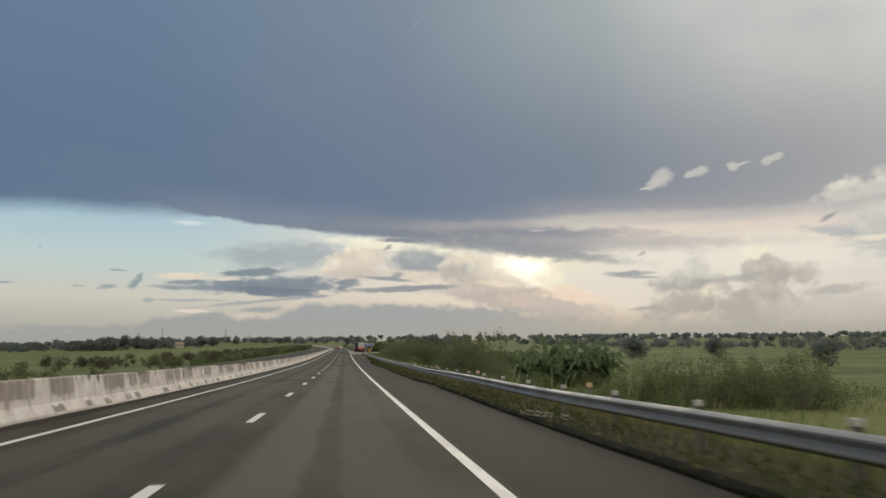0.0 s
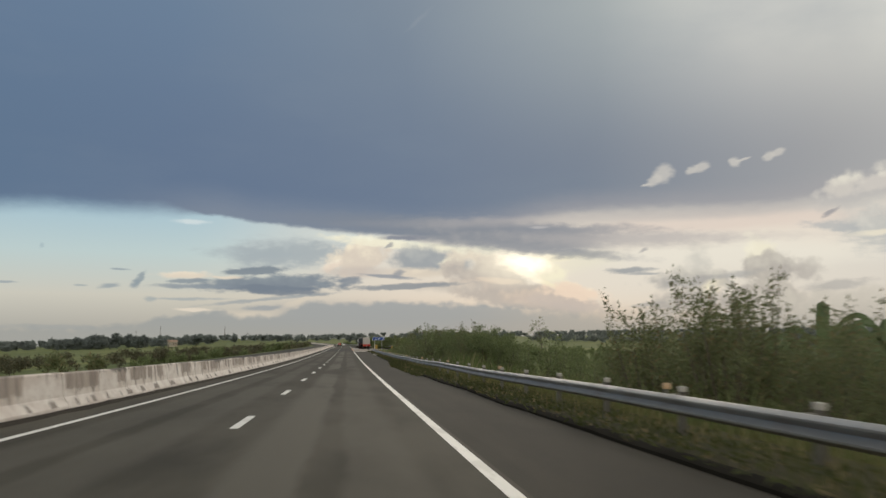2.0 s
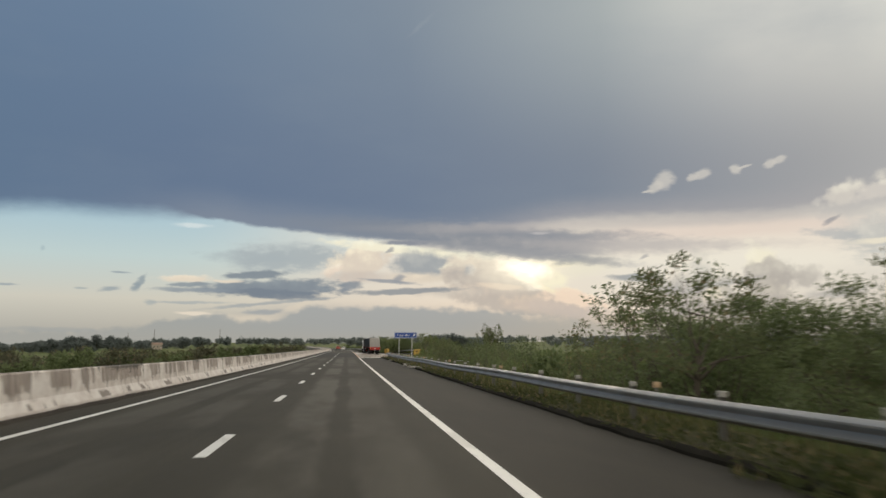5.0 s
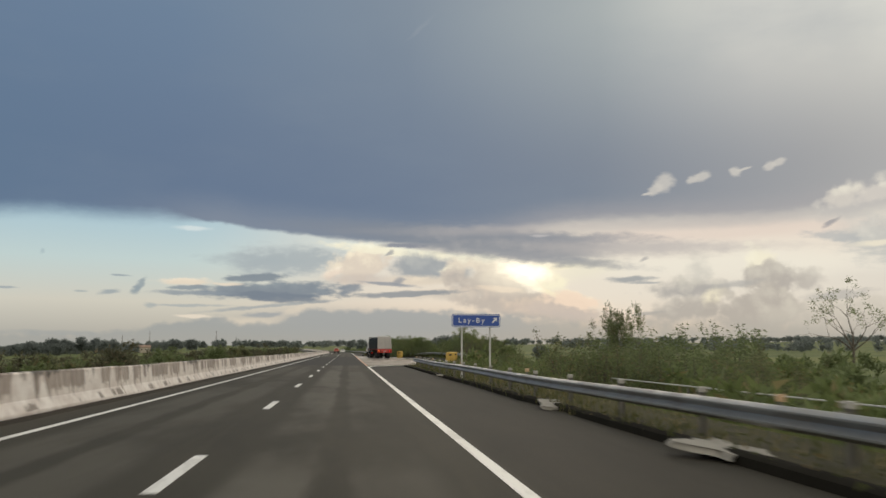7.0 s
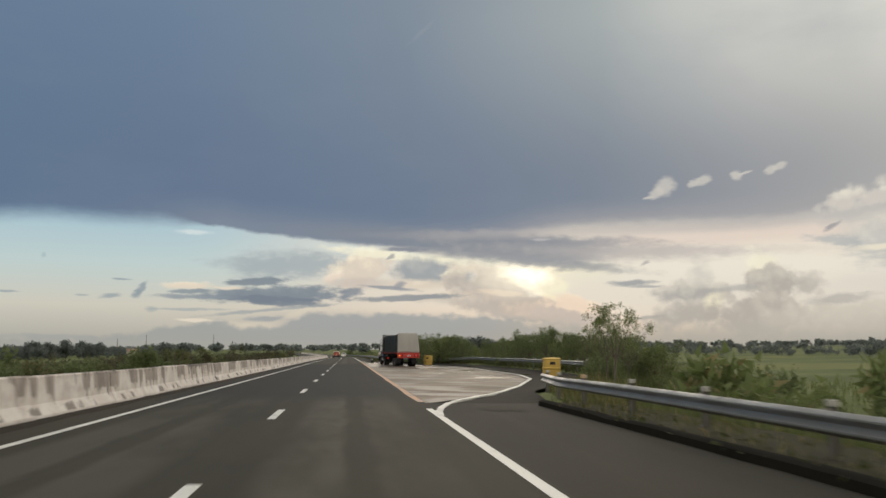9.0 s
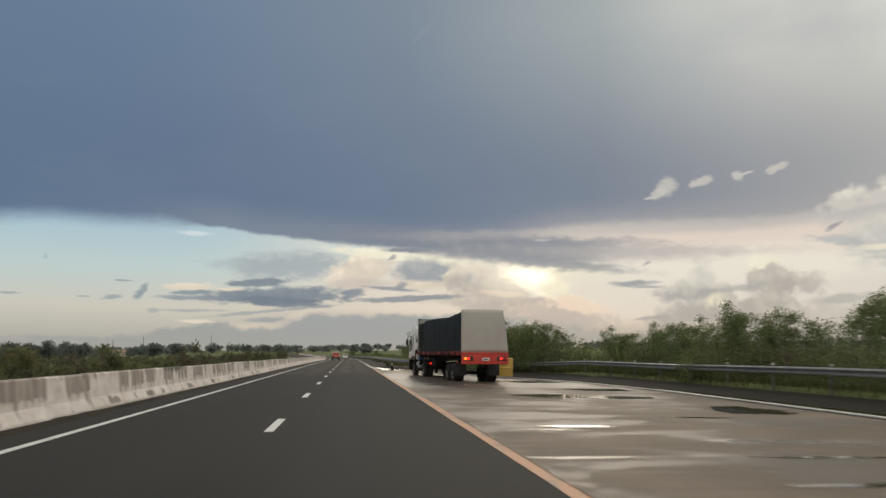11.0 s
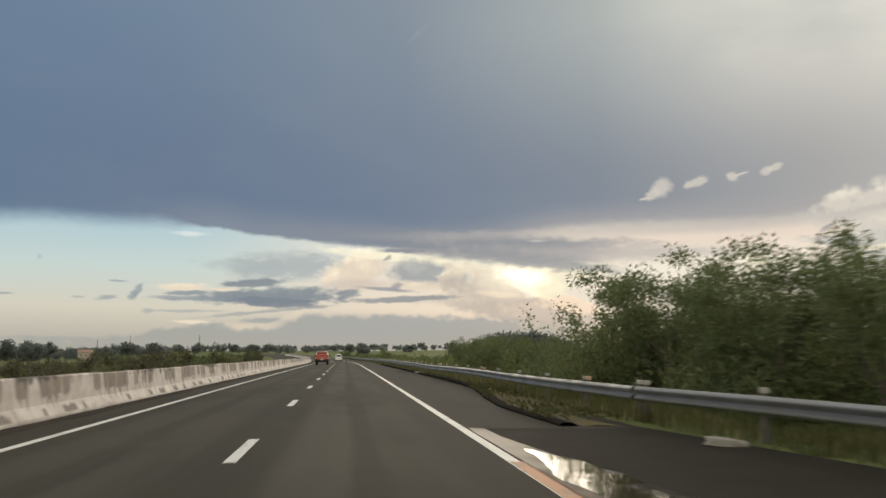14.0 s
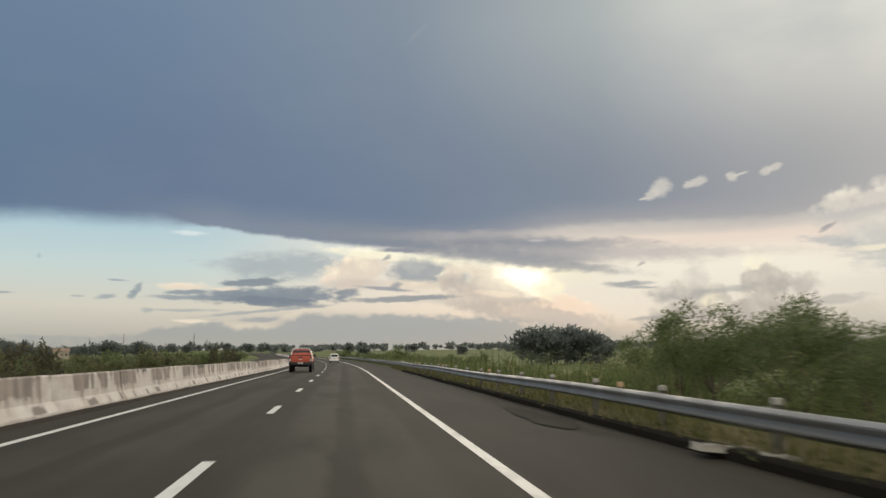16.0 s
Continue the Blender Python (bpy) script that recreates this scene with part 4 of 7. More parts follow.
def flooded_patch(x, s, wide, long, seed):
    """Rain water standing in the rice field."""
    level = max(land(x + dx, s + ds).z + 0.35 * noise.noise(((x + dx) * 0.05, (s + ds) * 0.05, 0)) for dx in (-1, 0, 1) for ds in (-1, 0, 1)) + 0.03
    verts = []
    for k in range(60):
        a = k * math.tau / 60
        r = 1 + 0.6 * noise.noise((math.cos(a) * 2 + seed * 7, math.sin(a) * 2, seed)) + 0.3 * noise.noise((math.cos(a) * 7, math.sin(a) * 7, seed))
        verts.append((x + math.cos(a) * wide * r, s + math.sin(a) * long * r, level))
    return tagged(link_mesh("flooded_patch", verts, [tuple(range(60))], M_WATER), "pale rain water standing in the rice field", "water", "flooded patches", "structure")


for n, (x, s, w, l) in enumerate(((35.0, 71.0, 1.4, 1.6), (38.0, 74.0, 1.8, 1.2), (36.5, 67.5, 1.0, 0.9), (41.0, 80.0, 2.4, 1.5), (33.0, 64.5, 0.8, 0.8))):
    flooded_patch(x, s, w, l, n + 50)


def damp_patch(x, s, wide, long, seed, level=lambda x, s: 0.0025):
    verts = [on_road(x, s, level(x, s))]
    for k in range(48):
        a = k * math.tau / 48
        r = 1 + 0.7 * noise.noise((math.cos(a) * 2.2 + seed * 7, math.sin(a) * 2.2, seed)) + 0.25 * noise.noise((math.cos(a) * 7, math.sin(a) * 7, seed))
        px, ps = x + math.cos(a) * wide * r, s + math.sin(a) * long * r
        verts.append(on_road(px, ps, level(px, ps)))
    return tagged(link_mesh("damp_patch", verts, [(0, k + 1, (k + 1) % 48 + 1) for k in range(48)], M_DAMP), "dark damp patch on the asphalt", "damp patch", "damp patches", "structure")


for n, (x, s, w, l) in enumerate(((-1.0, 50.2, 1.2, 0.5), (2.1, 47.6, 1.1, 0.5), (-1.8, 48.2, 0.8, 0.35), (1.4, 53.0, 0.9, 0.3), (4.9, 47.0, 0.8, 0.4))):
    damp_patch(x, s, w, l, n + 3)
for n, (x, s, w, l) in enumerate(((6.2, 380.0, 0.35, 2.6), (6.45, 424.5, 0.32, 5.0), (6.6, 431.0, 0.25, 4.0))):
    damp_patch(x, s, w, l, n + 20, lambda x, s: -0.012)
damp_patch(5.6, 249.5, 0.5, 0.9, 44, lambda x, s: 0.0)
for n, (x, s, w, l) in enumerate(((7.6, 341.5, 0.5, 0.35), (7.0, 343.0, 0.4, 0.2))):
    damp_patch(x, s, w, l, n + 30, lambda x, s: apron_z(x, s) + 0.004)


# ---- kerb and verge on the shoulder's side ----
def verge_edge(s):
    return 0.12 * noise.noise((s * 0.13, 9, 0)) + 0.06 * noise.noise((s * 0.8, 4, 0)) + between(s, [(0, 6.3), (20, 6.3), (29, 6.5), (42, 6.6), (50, 6.4), (90, 6.4), (120, 6.2), (132, 6.75), (184, 7.0), (200, 7.15), (250, 7.1), (370, 5.9), (378, 5.8), (391, 7.05), (402, 7.25), (420, 7.1), (480, 7.0)])


water_strip(421.6, 428.4, lambda s: verge_edge(s) - 1.25, lambda s: verge_edge(s) - 0.5, lambda x, s: 0.008, 11, M_GUTTER, "dark damp drying puddle beside the kerb")
for a, b in ((START, 251), (371.5, 480)):
    kerb = [(s, verge_edge(s) + 0.04, -0.02 + 0.03 * noise.noise((s * 0.9, 0, 4)) + between(s, [(0, -0.06), (160, -0.07), (182, 0.0), (250, 0.0), (372, -0.07), (388, -0.05), (396, 0.0)])) for s in spaced(a, b, 1.2)]
    tagged(sweep("kerb", [(-0.12, -0.1), (-0.09, 0.12), (-0.02, 0.155), (0.16, 0.15), (0.3, 0.09), (0.32, -0.1)], kerb, M_KERB), "low dark mossy kerb along the shoulder", "kerb", kind="structure")
    tagged(sweep("verge", [(0.2, -0.05), (0.25, 0.06), (0.7, 0.1), (1.4, 0.06), (2.6, 0.0), (2.6, -0.3)], kerb, M_VERGE if a < 0 else M_VERGE_DRY), "rough earth verge with weeds", "verge", kind="structure")


# ---- median barrier, in cast lengths ----
median = tagged(new("median_barrier"), "white-washed concrete median barrier, streaked brown and chipped", "barrier", kind="structure")
UNIT = 6.0
shape = [(-0.33, -0.05), (-0.31, 0.09), (-0.17, 0.32), (-0.1, 0.88), (-0.07, 0.915), (0.07, 0.915), (0.1, 0.88), (0.17, 0.32), (0.31, 0.09), (0.33, -0.05)]
kinds = []
for kind in range(4):
    verts, faces, n = [], [], len(shape)
    cuts = spaced(-UNIT / 2 + 0.012, UNIT / 2 - 0.012, 0.5)
    for y in cuts:
        for x, z in shape:
            w = noise.noise((x * 3, y * 1.3 + kind * 31, z * 3)) * 0.018
            chip = max(0.0, noise.noise((y * 1.1 + kind * 17, x, 5.0)) - 0.25) * 0.22 if z < 0.2 else 0.0
            verts.append((x + (w - chip if x > 0 else w + chip), y, z + (0.012 * noise.noise((y * 2, kind * 9, 2)) if z > 0.85 else 0)))
    for i in range(len(cuts) - 1):
        for k in range(n - 1):
            faces.append((i * n + k, i * n + k + 1, (i + 1) * n + k + 1, (i + 1) * n + k))
    faces += [tuple(range(n)), tuple(range((len(cuts) - 1) * n, len(cuts) * n))[::-1]]
    me = bpy.data.meshes.new("barrier_unit")
    me.from_pydata(verts, [], faces)
    me.materials.append(M_BARRIER)
    kinds.append(me)
for k in range(135):
    s = START + UNIT * (k + 0.5)
    unit = new("barrier_unit", kinds[(k * 7 + k // 3) % 4])
    unit.parent = median
    lean = Vector(on_road(0, s + 3)) - Vector(on_road(0, s - 3))
    unit.matrix_basis = Matrix.Translation(on_road(BARRIER_X - 0.28 + 0.012 * math.sin(k * 2.3), s, 0.012 * math.sin(k * 1.7))) @ Euler((math.atan2(lean.z, 6), 0, -math.atan2(lean.x, 6) + 0.002 * math.sin(k * 5.1))).to_matrix().to_4x4()


# ---- steel rails ----
BEAM = [(0.0, 0.155), (-0.03, 0.15), (-0.08, 0.1), (-0.08, 0.075), (-0.015, 0.03), (0.0, 0.0), (-0.015, -0.03), (-0.08, -0.075), (-0.08, -0.1), (-0.03, -0.15), (0.0, -0.155)]
BEAM = BEAM + [(x + 0.012, z) for x, z in BEAM[::-1]]


def post_mesh():
    bm = bmesh.new()
    for x in (-0.05, 0.05):
        box(bm, (x, 0, -0.1), (0.008, 0.11, 1.3))
    box(bm, (0, 0, -0.1), (0.1, 0.008, 1.3))
    me = bpy.data.meshes.new("post")
    bm.to_mesh(me)
    bm.free()
    me.materials.append(M_POST)
    return me


def spacer_mesh():
    bm = bmesh.new()
    box(bm, (0, 0, 0), (0.12, 0.1, 0.32), 0.01)
    me = bpy.data.meshes.new("spacer")
    bm.to_mesh(me)
    bm.free()
    me.materials.append(M_POST)
    return me


def cap_mesh():
    bm = bmesh.new()
    box(bm, (0, 0, 0), (0.12, 0.12, 0.09), 0.012)
    me = bpy.data.meshes.new("post_cap")
    bm.to_mesh(me)
    bm.free()
    me.materials.append(M_CAP)
    return me


POST, SPACER, CAP = post_mesh(), spacer_mesh(), cap_mesh()


def guard_rail(a, b, side, face, height, step=4.0, label="", up=lambda s: 0.0):
    """One run of steel rail: beams lapped every four metres on their posts."""
    rail = tagged(new("guard_rail"), label, "guard rail", kind="structure")
    stops = spaced(a, b, step)
    for s0, s1 in zip(stops, stops[1:]):
        run = [(s, side(s) + (0.004 if i == 0 else 0), height + up(s)) for i, s in enumerate((s0 - 0.1, (s0 * 2 + s1) / 3, (s0 + s1 * 2) / 3, s1 + 0.1))]
        sweep("beam", [(face * x, z) for x, z in BEAM], run, M_GALV, rail, closed=True)
    for s in stops:
        post = new("post", POST)
        post.parent = rail
        post.matrix_basis = Matrix.Translation(on_road(side(s) + face * 0.19, s, height + up(s) - 0.32)) @ Euler((0, 0.03 * math.sin(s * 3.1), 0)).to_matrix().to_4x4()
        cap = new("post_cap", CAP)
        cap.parent = post
        cap.matrix_basis = Matrix.Translation((0, 0, 0.555))
        spacer = new("spacer", SPACER)
        spacer.parent = rail
        spacer.matrix_basis = Matrix.Translation(on_road(side(s) + face * 0.075, s, height + up(s)))
    return rail


RAIL_UP = lambda s: 0.02 * math.sin(s * 0.21)
guard_rail(START, 258, rail_x, 1, 0.545, 4.0, "galvanised steel guard rail on posts along the verge", lambda s: RAIL_UP(s) + between(s, [(20, -0.05), (80, 0.03)]))
guard_rail(282, 372, rail_x, 1, 0.6, 4.0, "galvanised steel guard rail curving behind the lay-by", lambda s: RAIL_UP(s) + 0.22 * min(1, max(0, (345 - s) / 10)) )
guard_rail(372.4, 640, rail_x, 1, 0.6, 4.0, "galvanised steel guard rail on posts along the verge", RAIL_UP)



# ---- plants ----
def leaf_cards(rng, points, out, size, long=1.7, flat=0.5):
    """Small bent leaves at the points; out: the way from the clump's middle. Each leaf is one pointed, tilted blade."""
    n = len(points)
    d = rng.normal(size=(n, 3)) * 0.8 + out * 0.9 + np.array((0, 0, 0.15))
    d /= np.linalg.norm(d, axis=1)[:, None] + 1e-9
    side = np.cross(d, rng.normal(size=(n, 3)))
    side /= np.linalg.norm(side, axis=1)[:, None] + 1e-9
    up = np.cross(side, d)
    w = size * rng.uniform(0.6, 1.3, n)[:, None]
    tip = points + d * w * long - up * w * 0.3
    skew = (rng.uniform(-0.5, 0.5, n))[:, None]
    verts = np.stack([points + side * w * flat + d * w * skew, tip, points - side * w * flat - d * w * skew], axis=1).reshape(-1, 3)
    base = np.arange(n) * 3
    return verts, np.stack([base, base + 1, base + 2], axis=1)


def leaf_mesh(name, verts, quads, material):
    me = bpy.data.meshes.new(name)
    n, e = np.shape(quads)
    me.vertices.add(len(verts))
    me.vertices.foreach_set("co", np.asarray(verts, dtype=np.float32).ravel())
    me.loops.add(n * e)
    me.loops.foreach_set("vertex_index", np.asarray(quads, dtype=np.int32).ravel())
    me.polygons.add(n)
    me.polygons.foreach_set("loop_start", np.arange(n, dtype=np.int32) * e)
    me.update(calc_edges=True)
    me.validate()
    me.materials.append(material)
    return me


def clump_leaves(rng, clumps, leaf_size, per):
    vs, qs, at = [], [], 0
    for c, r in clumps:
        n = max(8, int(per * (r[0] * r[1] * r[2]) ** (2 / 3)))
        d = rng.normal(size=(n, 3))
        d /= np.linalg.norm(d, axis=1)[:, None]
        p = np.array(c) + d * np.array(r) * (rng.uniform(0.03, 1.0, n) ** 0.72)[:, None]
        v, q = leaf_cards(rng, p, d, leaf_size)
        vs.append(v)
        qs.append(q + at)
        at += len(v)
    return np.concatenate(vs), np.concatenate(qs)


def limb(bm, rng, start, way, length, r, depth, ends, gravity=0.0):
    """A crooked tapering limb that forks."""
    p, d = Vector(start), Vector(way).normalized()
    steps = 3
    for k in range(steps):
        q = p + d * length / steps
        tube(bm, p, q, r * (1 - 0.22 * k), r * (1 - 0.22 * (k + 1)), 6 if depth > 1 else 4, False)
        p = q
        d = (d + Vector(rng.normal(size=3)) * 0.18 + Vector((0, 0, 0.06 - gravity))).normalized()
    if depth == 0:
        ends.append(p)
        return
    for k in range(int(rng.integers(2, 4))):
        spread = Vector(rng.normal(size=3)) * 0.62
        limb(bm, rng, p, (d + spread + Vector((0, 0, 0.15))), length * rng.uniform(0.55, 0.8), r * 0.36, depth - 1, ends, gravity)


def stem(bm, root, points, r):
    """A thin bent stem that grows from a shared root."""
    rings = []
    for k, p in enumerate(points):
        q = r * (1 - 0.42 * k)
        rings.append([bm.verts.new(Vector(p) + Vector((q * math.cos(a), q * math.sin(a), 0))) for a in (0, 1.57, 3.14, 4.71)])
    for lo, hi in zip(rings, rings[1:]):
        for k in range(4):
            bm.faces.new((lo[k], lo[(k + 1) % 4], hi[(k + 1) % 4], hi[k]))
    for k in range(4):
        bm.faces.new((root, rings[0][(k + 1) % 4], rings[0][k]))


def make_shrub(seed, material, label, leaf_size=0.085, sprigs=9, tall=1.0, per=570, group=""):
    """A bushy shrub about two metres high and two and a half wide, on many thin stems."""
    rng = np.random.default_rng(seed)
    shrub = thing("shrub", Matrix.Translation((0, 0, -500)), label, "shrub", group)
    bm = bmesh.new()
    clumps = []
    root = bm.verts.new((0, 0, -0.3))
    for k in range(20):
        a, r = rng.uniform(0, math.tau), 1.15 * math.sqrt(rng.uniform(0, 1))
        top = (1.9 * tall) * (1 - 0.42 * (r / 1.15) ** 2) * rng.uniform(0.72, 1.08)
        c = (r * math.cos(a), r * math.sin(a), top - 0.3)
        clumps.append((c, rng.uniform(0.3, 0.52, 3)))
        clumps.append(((c[0] * 1.1, c[1] * 1.1, c[2] * 0.5), rng.uniform(0.3, 0.45, 3)))
        stem(bm, root, [(c[0] * 0.2, c[1] * 0.2, -0.25), (c[0] * 0.7, c[1] * 0.7, c[2] * 0.55), (c[0], c[1], c[2] + 0.1)], 0.025)
    for k in range(sprigs * 2 // 3):
        a, r = rng.uniform(0, math.tau), 1.0 * math.sqrt(rng.uniform(0, 1))
        x, y, z = r * math.cos(a), r * math.sin(a), 1.5 * tall
        h = rng.uniform(0.3, 0.75) * tall
        lean = rng.normal(size=2) * 0.16
        stem(bm, root, [(x * 0.3, y * 0.3, -0.2), (x, y, z - 0.3), (x + lean[0], y + lean[1], z + h)], 0.014)
        for f in (0.45, 0.75, 1.0):
            clumps.append(((x + lean[0] * f, y + lean[1] * f, z + h * f), (0.24 - 0.08 * f,) * 3))
    part("woody_stem", bm, M_BARK, shrub)
    v, q = clump_leaves(rng, clumps, leaf_size, per)
    new("foliage", leaf_mesh("foliage", v, q, material)).parent = shrub
    return shrub


def make_tree(seed, material, label, height=5.0, bare=0.0, leaf_size=0.12, umbrella=0.0, per=170, clump=0.55, name="tree", forks=2):
    """A tree on a tapered trunk, with forked limbs and leaves in loose clumps at their ends."""
    rng = np.random.default_rng(seed)
    tree = thing(name, Matrix.Translation((0, 0, -500)), label, "tree")
    bm = bmesh.new()
    ends = []
    tube(bm, (0, 0, -0.4), (0.05, 0, height * 0.16), 0.022 * height, 0.017 * height, 9)
    tube(bm, (0.05, 0, height * 0.16), (0.1, 0.05, height * 0.32), 0.017 * height, 0.013 * height, 9, False)
    for k in range(6):
        a = k * math.tau / 6 + rng.uniform(-0.4, 0.4)
        z = height * rng.uniform(0.26, 0.33)
        limb(bm, rng, (0.08, 0.03, z), (math.cos(a) * (0.75 + umbrella), math.sin(a) * (0.75 + umbrella), rng.uniform(0.7, 1.3)), height * rng.uniform(0.22, 0.32), 0.0085 * height, forks, ends, 0.1 * umbrella)
    limb(bm, rng, (0.1, 0.05, height * 0.32), (0.05, 0.05, 1), height * 0.28, 0.011 * height, forks, ends)
    part("trunk", bm, M_BARK, tree)
    clumps = []
    for e in ends:
        if rng.uniform() < bare:
            continue
        r = rng.uniform(0.6, 1.15) * clump * height / 5
        clumps.append(((e.x, e.y, e.z), (r, r, r * (0.7 - 0.35 * umbrella))))
        if rng.uniform() < 0.6 and not bare:
            clumps.append(((e.x * 0.75, e.y * 0.75, e.z * 0.78), (r * 1.1, r * 1.1, r * 0.8)))
    if height > 9:
        for k in range(9):
            a = k * 0.7
            clumps.append(((1.9 * math.cos(a), 1.9 * math.sin(a), rng.uniform(1.2, 3.2)), (1.5, 1.5, 1.4)))
    v, q = clump_leaves(rng, clumps, leaf_size, per * (5 / height) ** 2)
    new("crown", leaf_mesh("crown", v, q, material)).parent = tree
    return tree


def make_banana(seed):
    """A banana plant: a fleshy stem and long drooping split leaves."""
    rng = np.random.default_rng(seed)
    plant_ob = thing("banana_plant", Matrix.Translation((0, 0, -500)), "green banana plant with long drooping torn leaves", "banana plant", "banana grove")
    bm = bmesh.new()
    tube(bm, (0, 0, -0.4), (0.04, 0, 0.7), 0.16, 0.12, 12)
    tube(bm, (0.04, 0, 0.7), (0.06, 0.02, 1.4), 0.12, 0.07, 12)
    part("stem", bm, plain_stem, plant_ob)
    for k in range(13):
        a = k * 2.4 + rng.uniform(-0.3, 0.3)
        length, rise = rng.uniform(1.6, 2.3), rng.uniform(0.3, 2.3)
        verts, faces = [], []
        n = 12
        for i in range(n + 1):
            f = i / n
            out = length * f * (0.75 + 0.2 * f)
            z = 1.25 + rise * length * 0.5 * math.sin(f * 2.1) - 0.9 * f * f * max(0.2, 1.6 - rise * 0.65)
            wide = 0.17 * math.sin(math.pi * min(1, f * 0.93 + 0.05)) ** 0.6 + 0.02
            for e in (-1, 0, 1):
                torn = (0.13 * rng.uniform(-1, 1)) if e else 0
                droop = 0.14 * abs(e)
                verts.append((out * math.cos(a) - e * wide * math.sin(a), out * math.sin(a) + e * wide * math.cos(a), z - droop + torn))
        for i in range(n):
            for e in range(2):
                b = i * 3 + e
                faces.append((b, b + 1, b + 4, b + 3))
        link_mesh("leaf", verts, faces, M_BANANA, plant_ob)
    return plant_ob


plain_stem = plain("banana_stem", (0.16, 0.17, 0.07), 0.6, 0, 0.5, 4)
SHRUBS = [make_shrub(11, M_LEAF, "dense dark-green roadside shrub in leaf", 0.044), make_shrub(12, M_LEAF, "dense dark-green roadside shrub in leaf", 0.042, 14, 1.15),
          make_shrub(13, M_LEAF_LIGHT, "light-green weedy shrub behind the guard rail", 0.048, 12, 0.95), make_shrub(14, M_LEAF_LIGHT, "light-green weedy shrub behind the guard rail", 0.045, 6, 0.8),
          make_shrub(15, M_LEAF_DARK, "dark thicket shrub with thin stems", 0.046, 8, 1.2, 640)]
TREES = [make_tree(21, M_LEAF, "young leafy tree behind the guard rail", 5.0, 0.0, 0.058, 0.0, 680), make_tree(22, M_LEAF, "young leafy tree behind the guard rail", 5.0, 0.0, 0.056, 0.0, 680),
         make_tree(23, M_LEAF_LIGHT, "thin light-green tree with open crown", 5.0, 0.2, 0.055, 0, 700, 0.45)]
UMBRELLA = make_tree(31, M_LEAF_DARK, "dark tree with flat spreading crown", 5.0, 0.15, 0.065, 0.7, 600, 0.5)
BARE = make_tree(32, M_LEAF_LIGHT, "almost bare tree with a few leaves", 8.0, 0.05, 0.085, 0.3, 420, 0.34)
FAR_TREES = [make_tree(41 + k, M_LEAF_FAR_HAZED, "broad tree across the fields, leaf colour paled for haze", 10.0, 0.0, 0.52, 0.0, 46, 1.3, "tree", 1) for k in range(3)]
BANANAS = [make_banana(51), make_banana(52)]
SOURCES = SHRUBS + TREES + [UMBRELLA, BARE] + FAR_TREES + BANANAS
grow = random.Random(5)


def plant(kind, s, x, high=1.0, wide=None, sink=0.1):
    """Sets a copy of a plant on the land, scaled."""
    wide = high if wide is None else wide
    p = land(x, s, sink)
    return copy_thing(kind, Matrix.Translation(p) @ Euler((grow.uniform(-0.06, 0.06), grow.uniform(-0.06, 0.06), grow.uniform(0, math.tau))).to_matrix().to_4x4() @ Matrix.Diagonal((wide, wide, high, 1)))


def thicket(s0, s1, x0, x1, many, low, high, kinds, wide=1.0):
    """Shrubs over a stretch of land; low, high: their heights in metres."""
    for _ in range(math.ceil(many * 0.6)):
        h = grow.uniform(low, high) / 2.1
        plant(grow.choice(kinds), grow.uniform(s0, s1), grow.uniform(x0, x1), h, max(0.6, h * wide * grow.uniform(0.95, 1.4)))


def far_thicket(label, count, s0, s1, x0, x1, low, high, material, seed, leaf=0.26, per=110):
    """Scrub that stays far from the road: leaves in loose clumps, joined."""
    rng = np.random.default_rng(seed)
    clumps = []
    for _ in range(count):
        p = land(rng.uniform(x0, x1), rng.uniform(s0, s1))
        h = rng.uniform(low, high)
        for k in range(7):
            a, r = rng.uniform(0, math.tau), h * 0.5 * math.sqrt(rng.uniform(0, 1))
            z = h * rng.uniform(0.25, 0.85) * (1 - 0.3 * r / h)
            clumps.append(((p.x + r * math.cos(a), p.y + r * math.sin(a), p.z + z), rng.uniform(0.16, 0.3, 3) * h))
    v, q = clump_leaves(rng, clumps, leaf, per)
    return tagged(new("thicket", leaf_mesh("thicket", v, q, material)), label, "thicket", kind="stuff")


DENSE, MIXED, LIGHT = [SHRUBS[0], SHRUBS[1], SHRUBS[4]], SHRUBS, [SHRUBS[2], SHRUBS[3]]
# beside the first fields
thicket(45, 56, 21, 31, 22, 2.3, 3.5, [SHRUBS[0], SHRUBS[1], SHRUBS[2]], 1.2)
thicket(14, 48, 11, 20, 9, 0.9, 1.7, LIGHT)
thicket(56, 70, 16, 24, 8, 1.0, 1.9, MIXED)
for k in range(19):
    p = land(25 + grow.uniform(-4.8, 4.8), 85 + grow.uniform(-3, 3), 0.1)
    h = grow.uniform(1.0, 1.5)
    copy_thing(BANANAS[k % 2], Matrix.Translation(p) @ Euler((0, 0, k * 1.7)).to_matrix().to_4x4() @ Matrix.Diagonal((h, h, h * 1.05, 1)))
thicket(78, 90, 16, 24, 8, 0.9, 1.6, LIGHT)
thicket(80, 84, 20.5, 29.5, 14, 1.0, 1.7, [SHRUBS[0], SHRUBS[2]], 1.3)
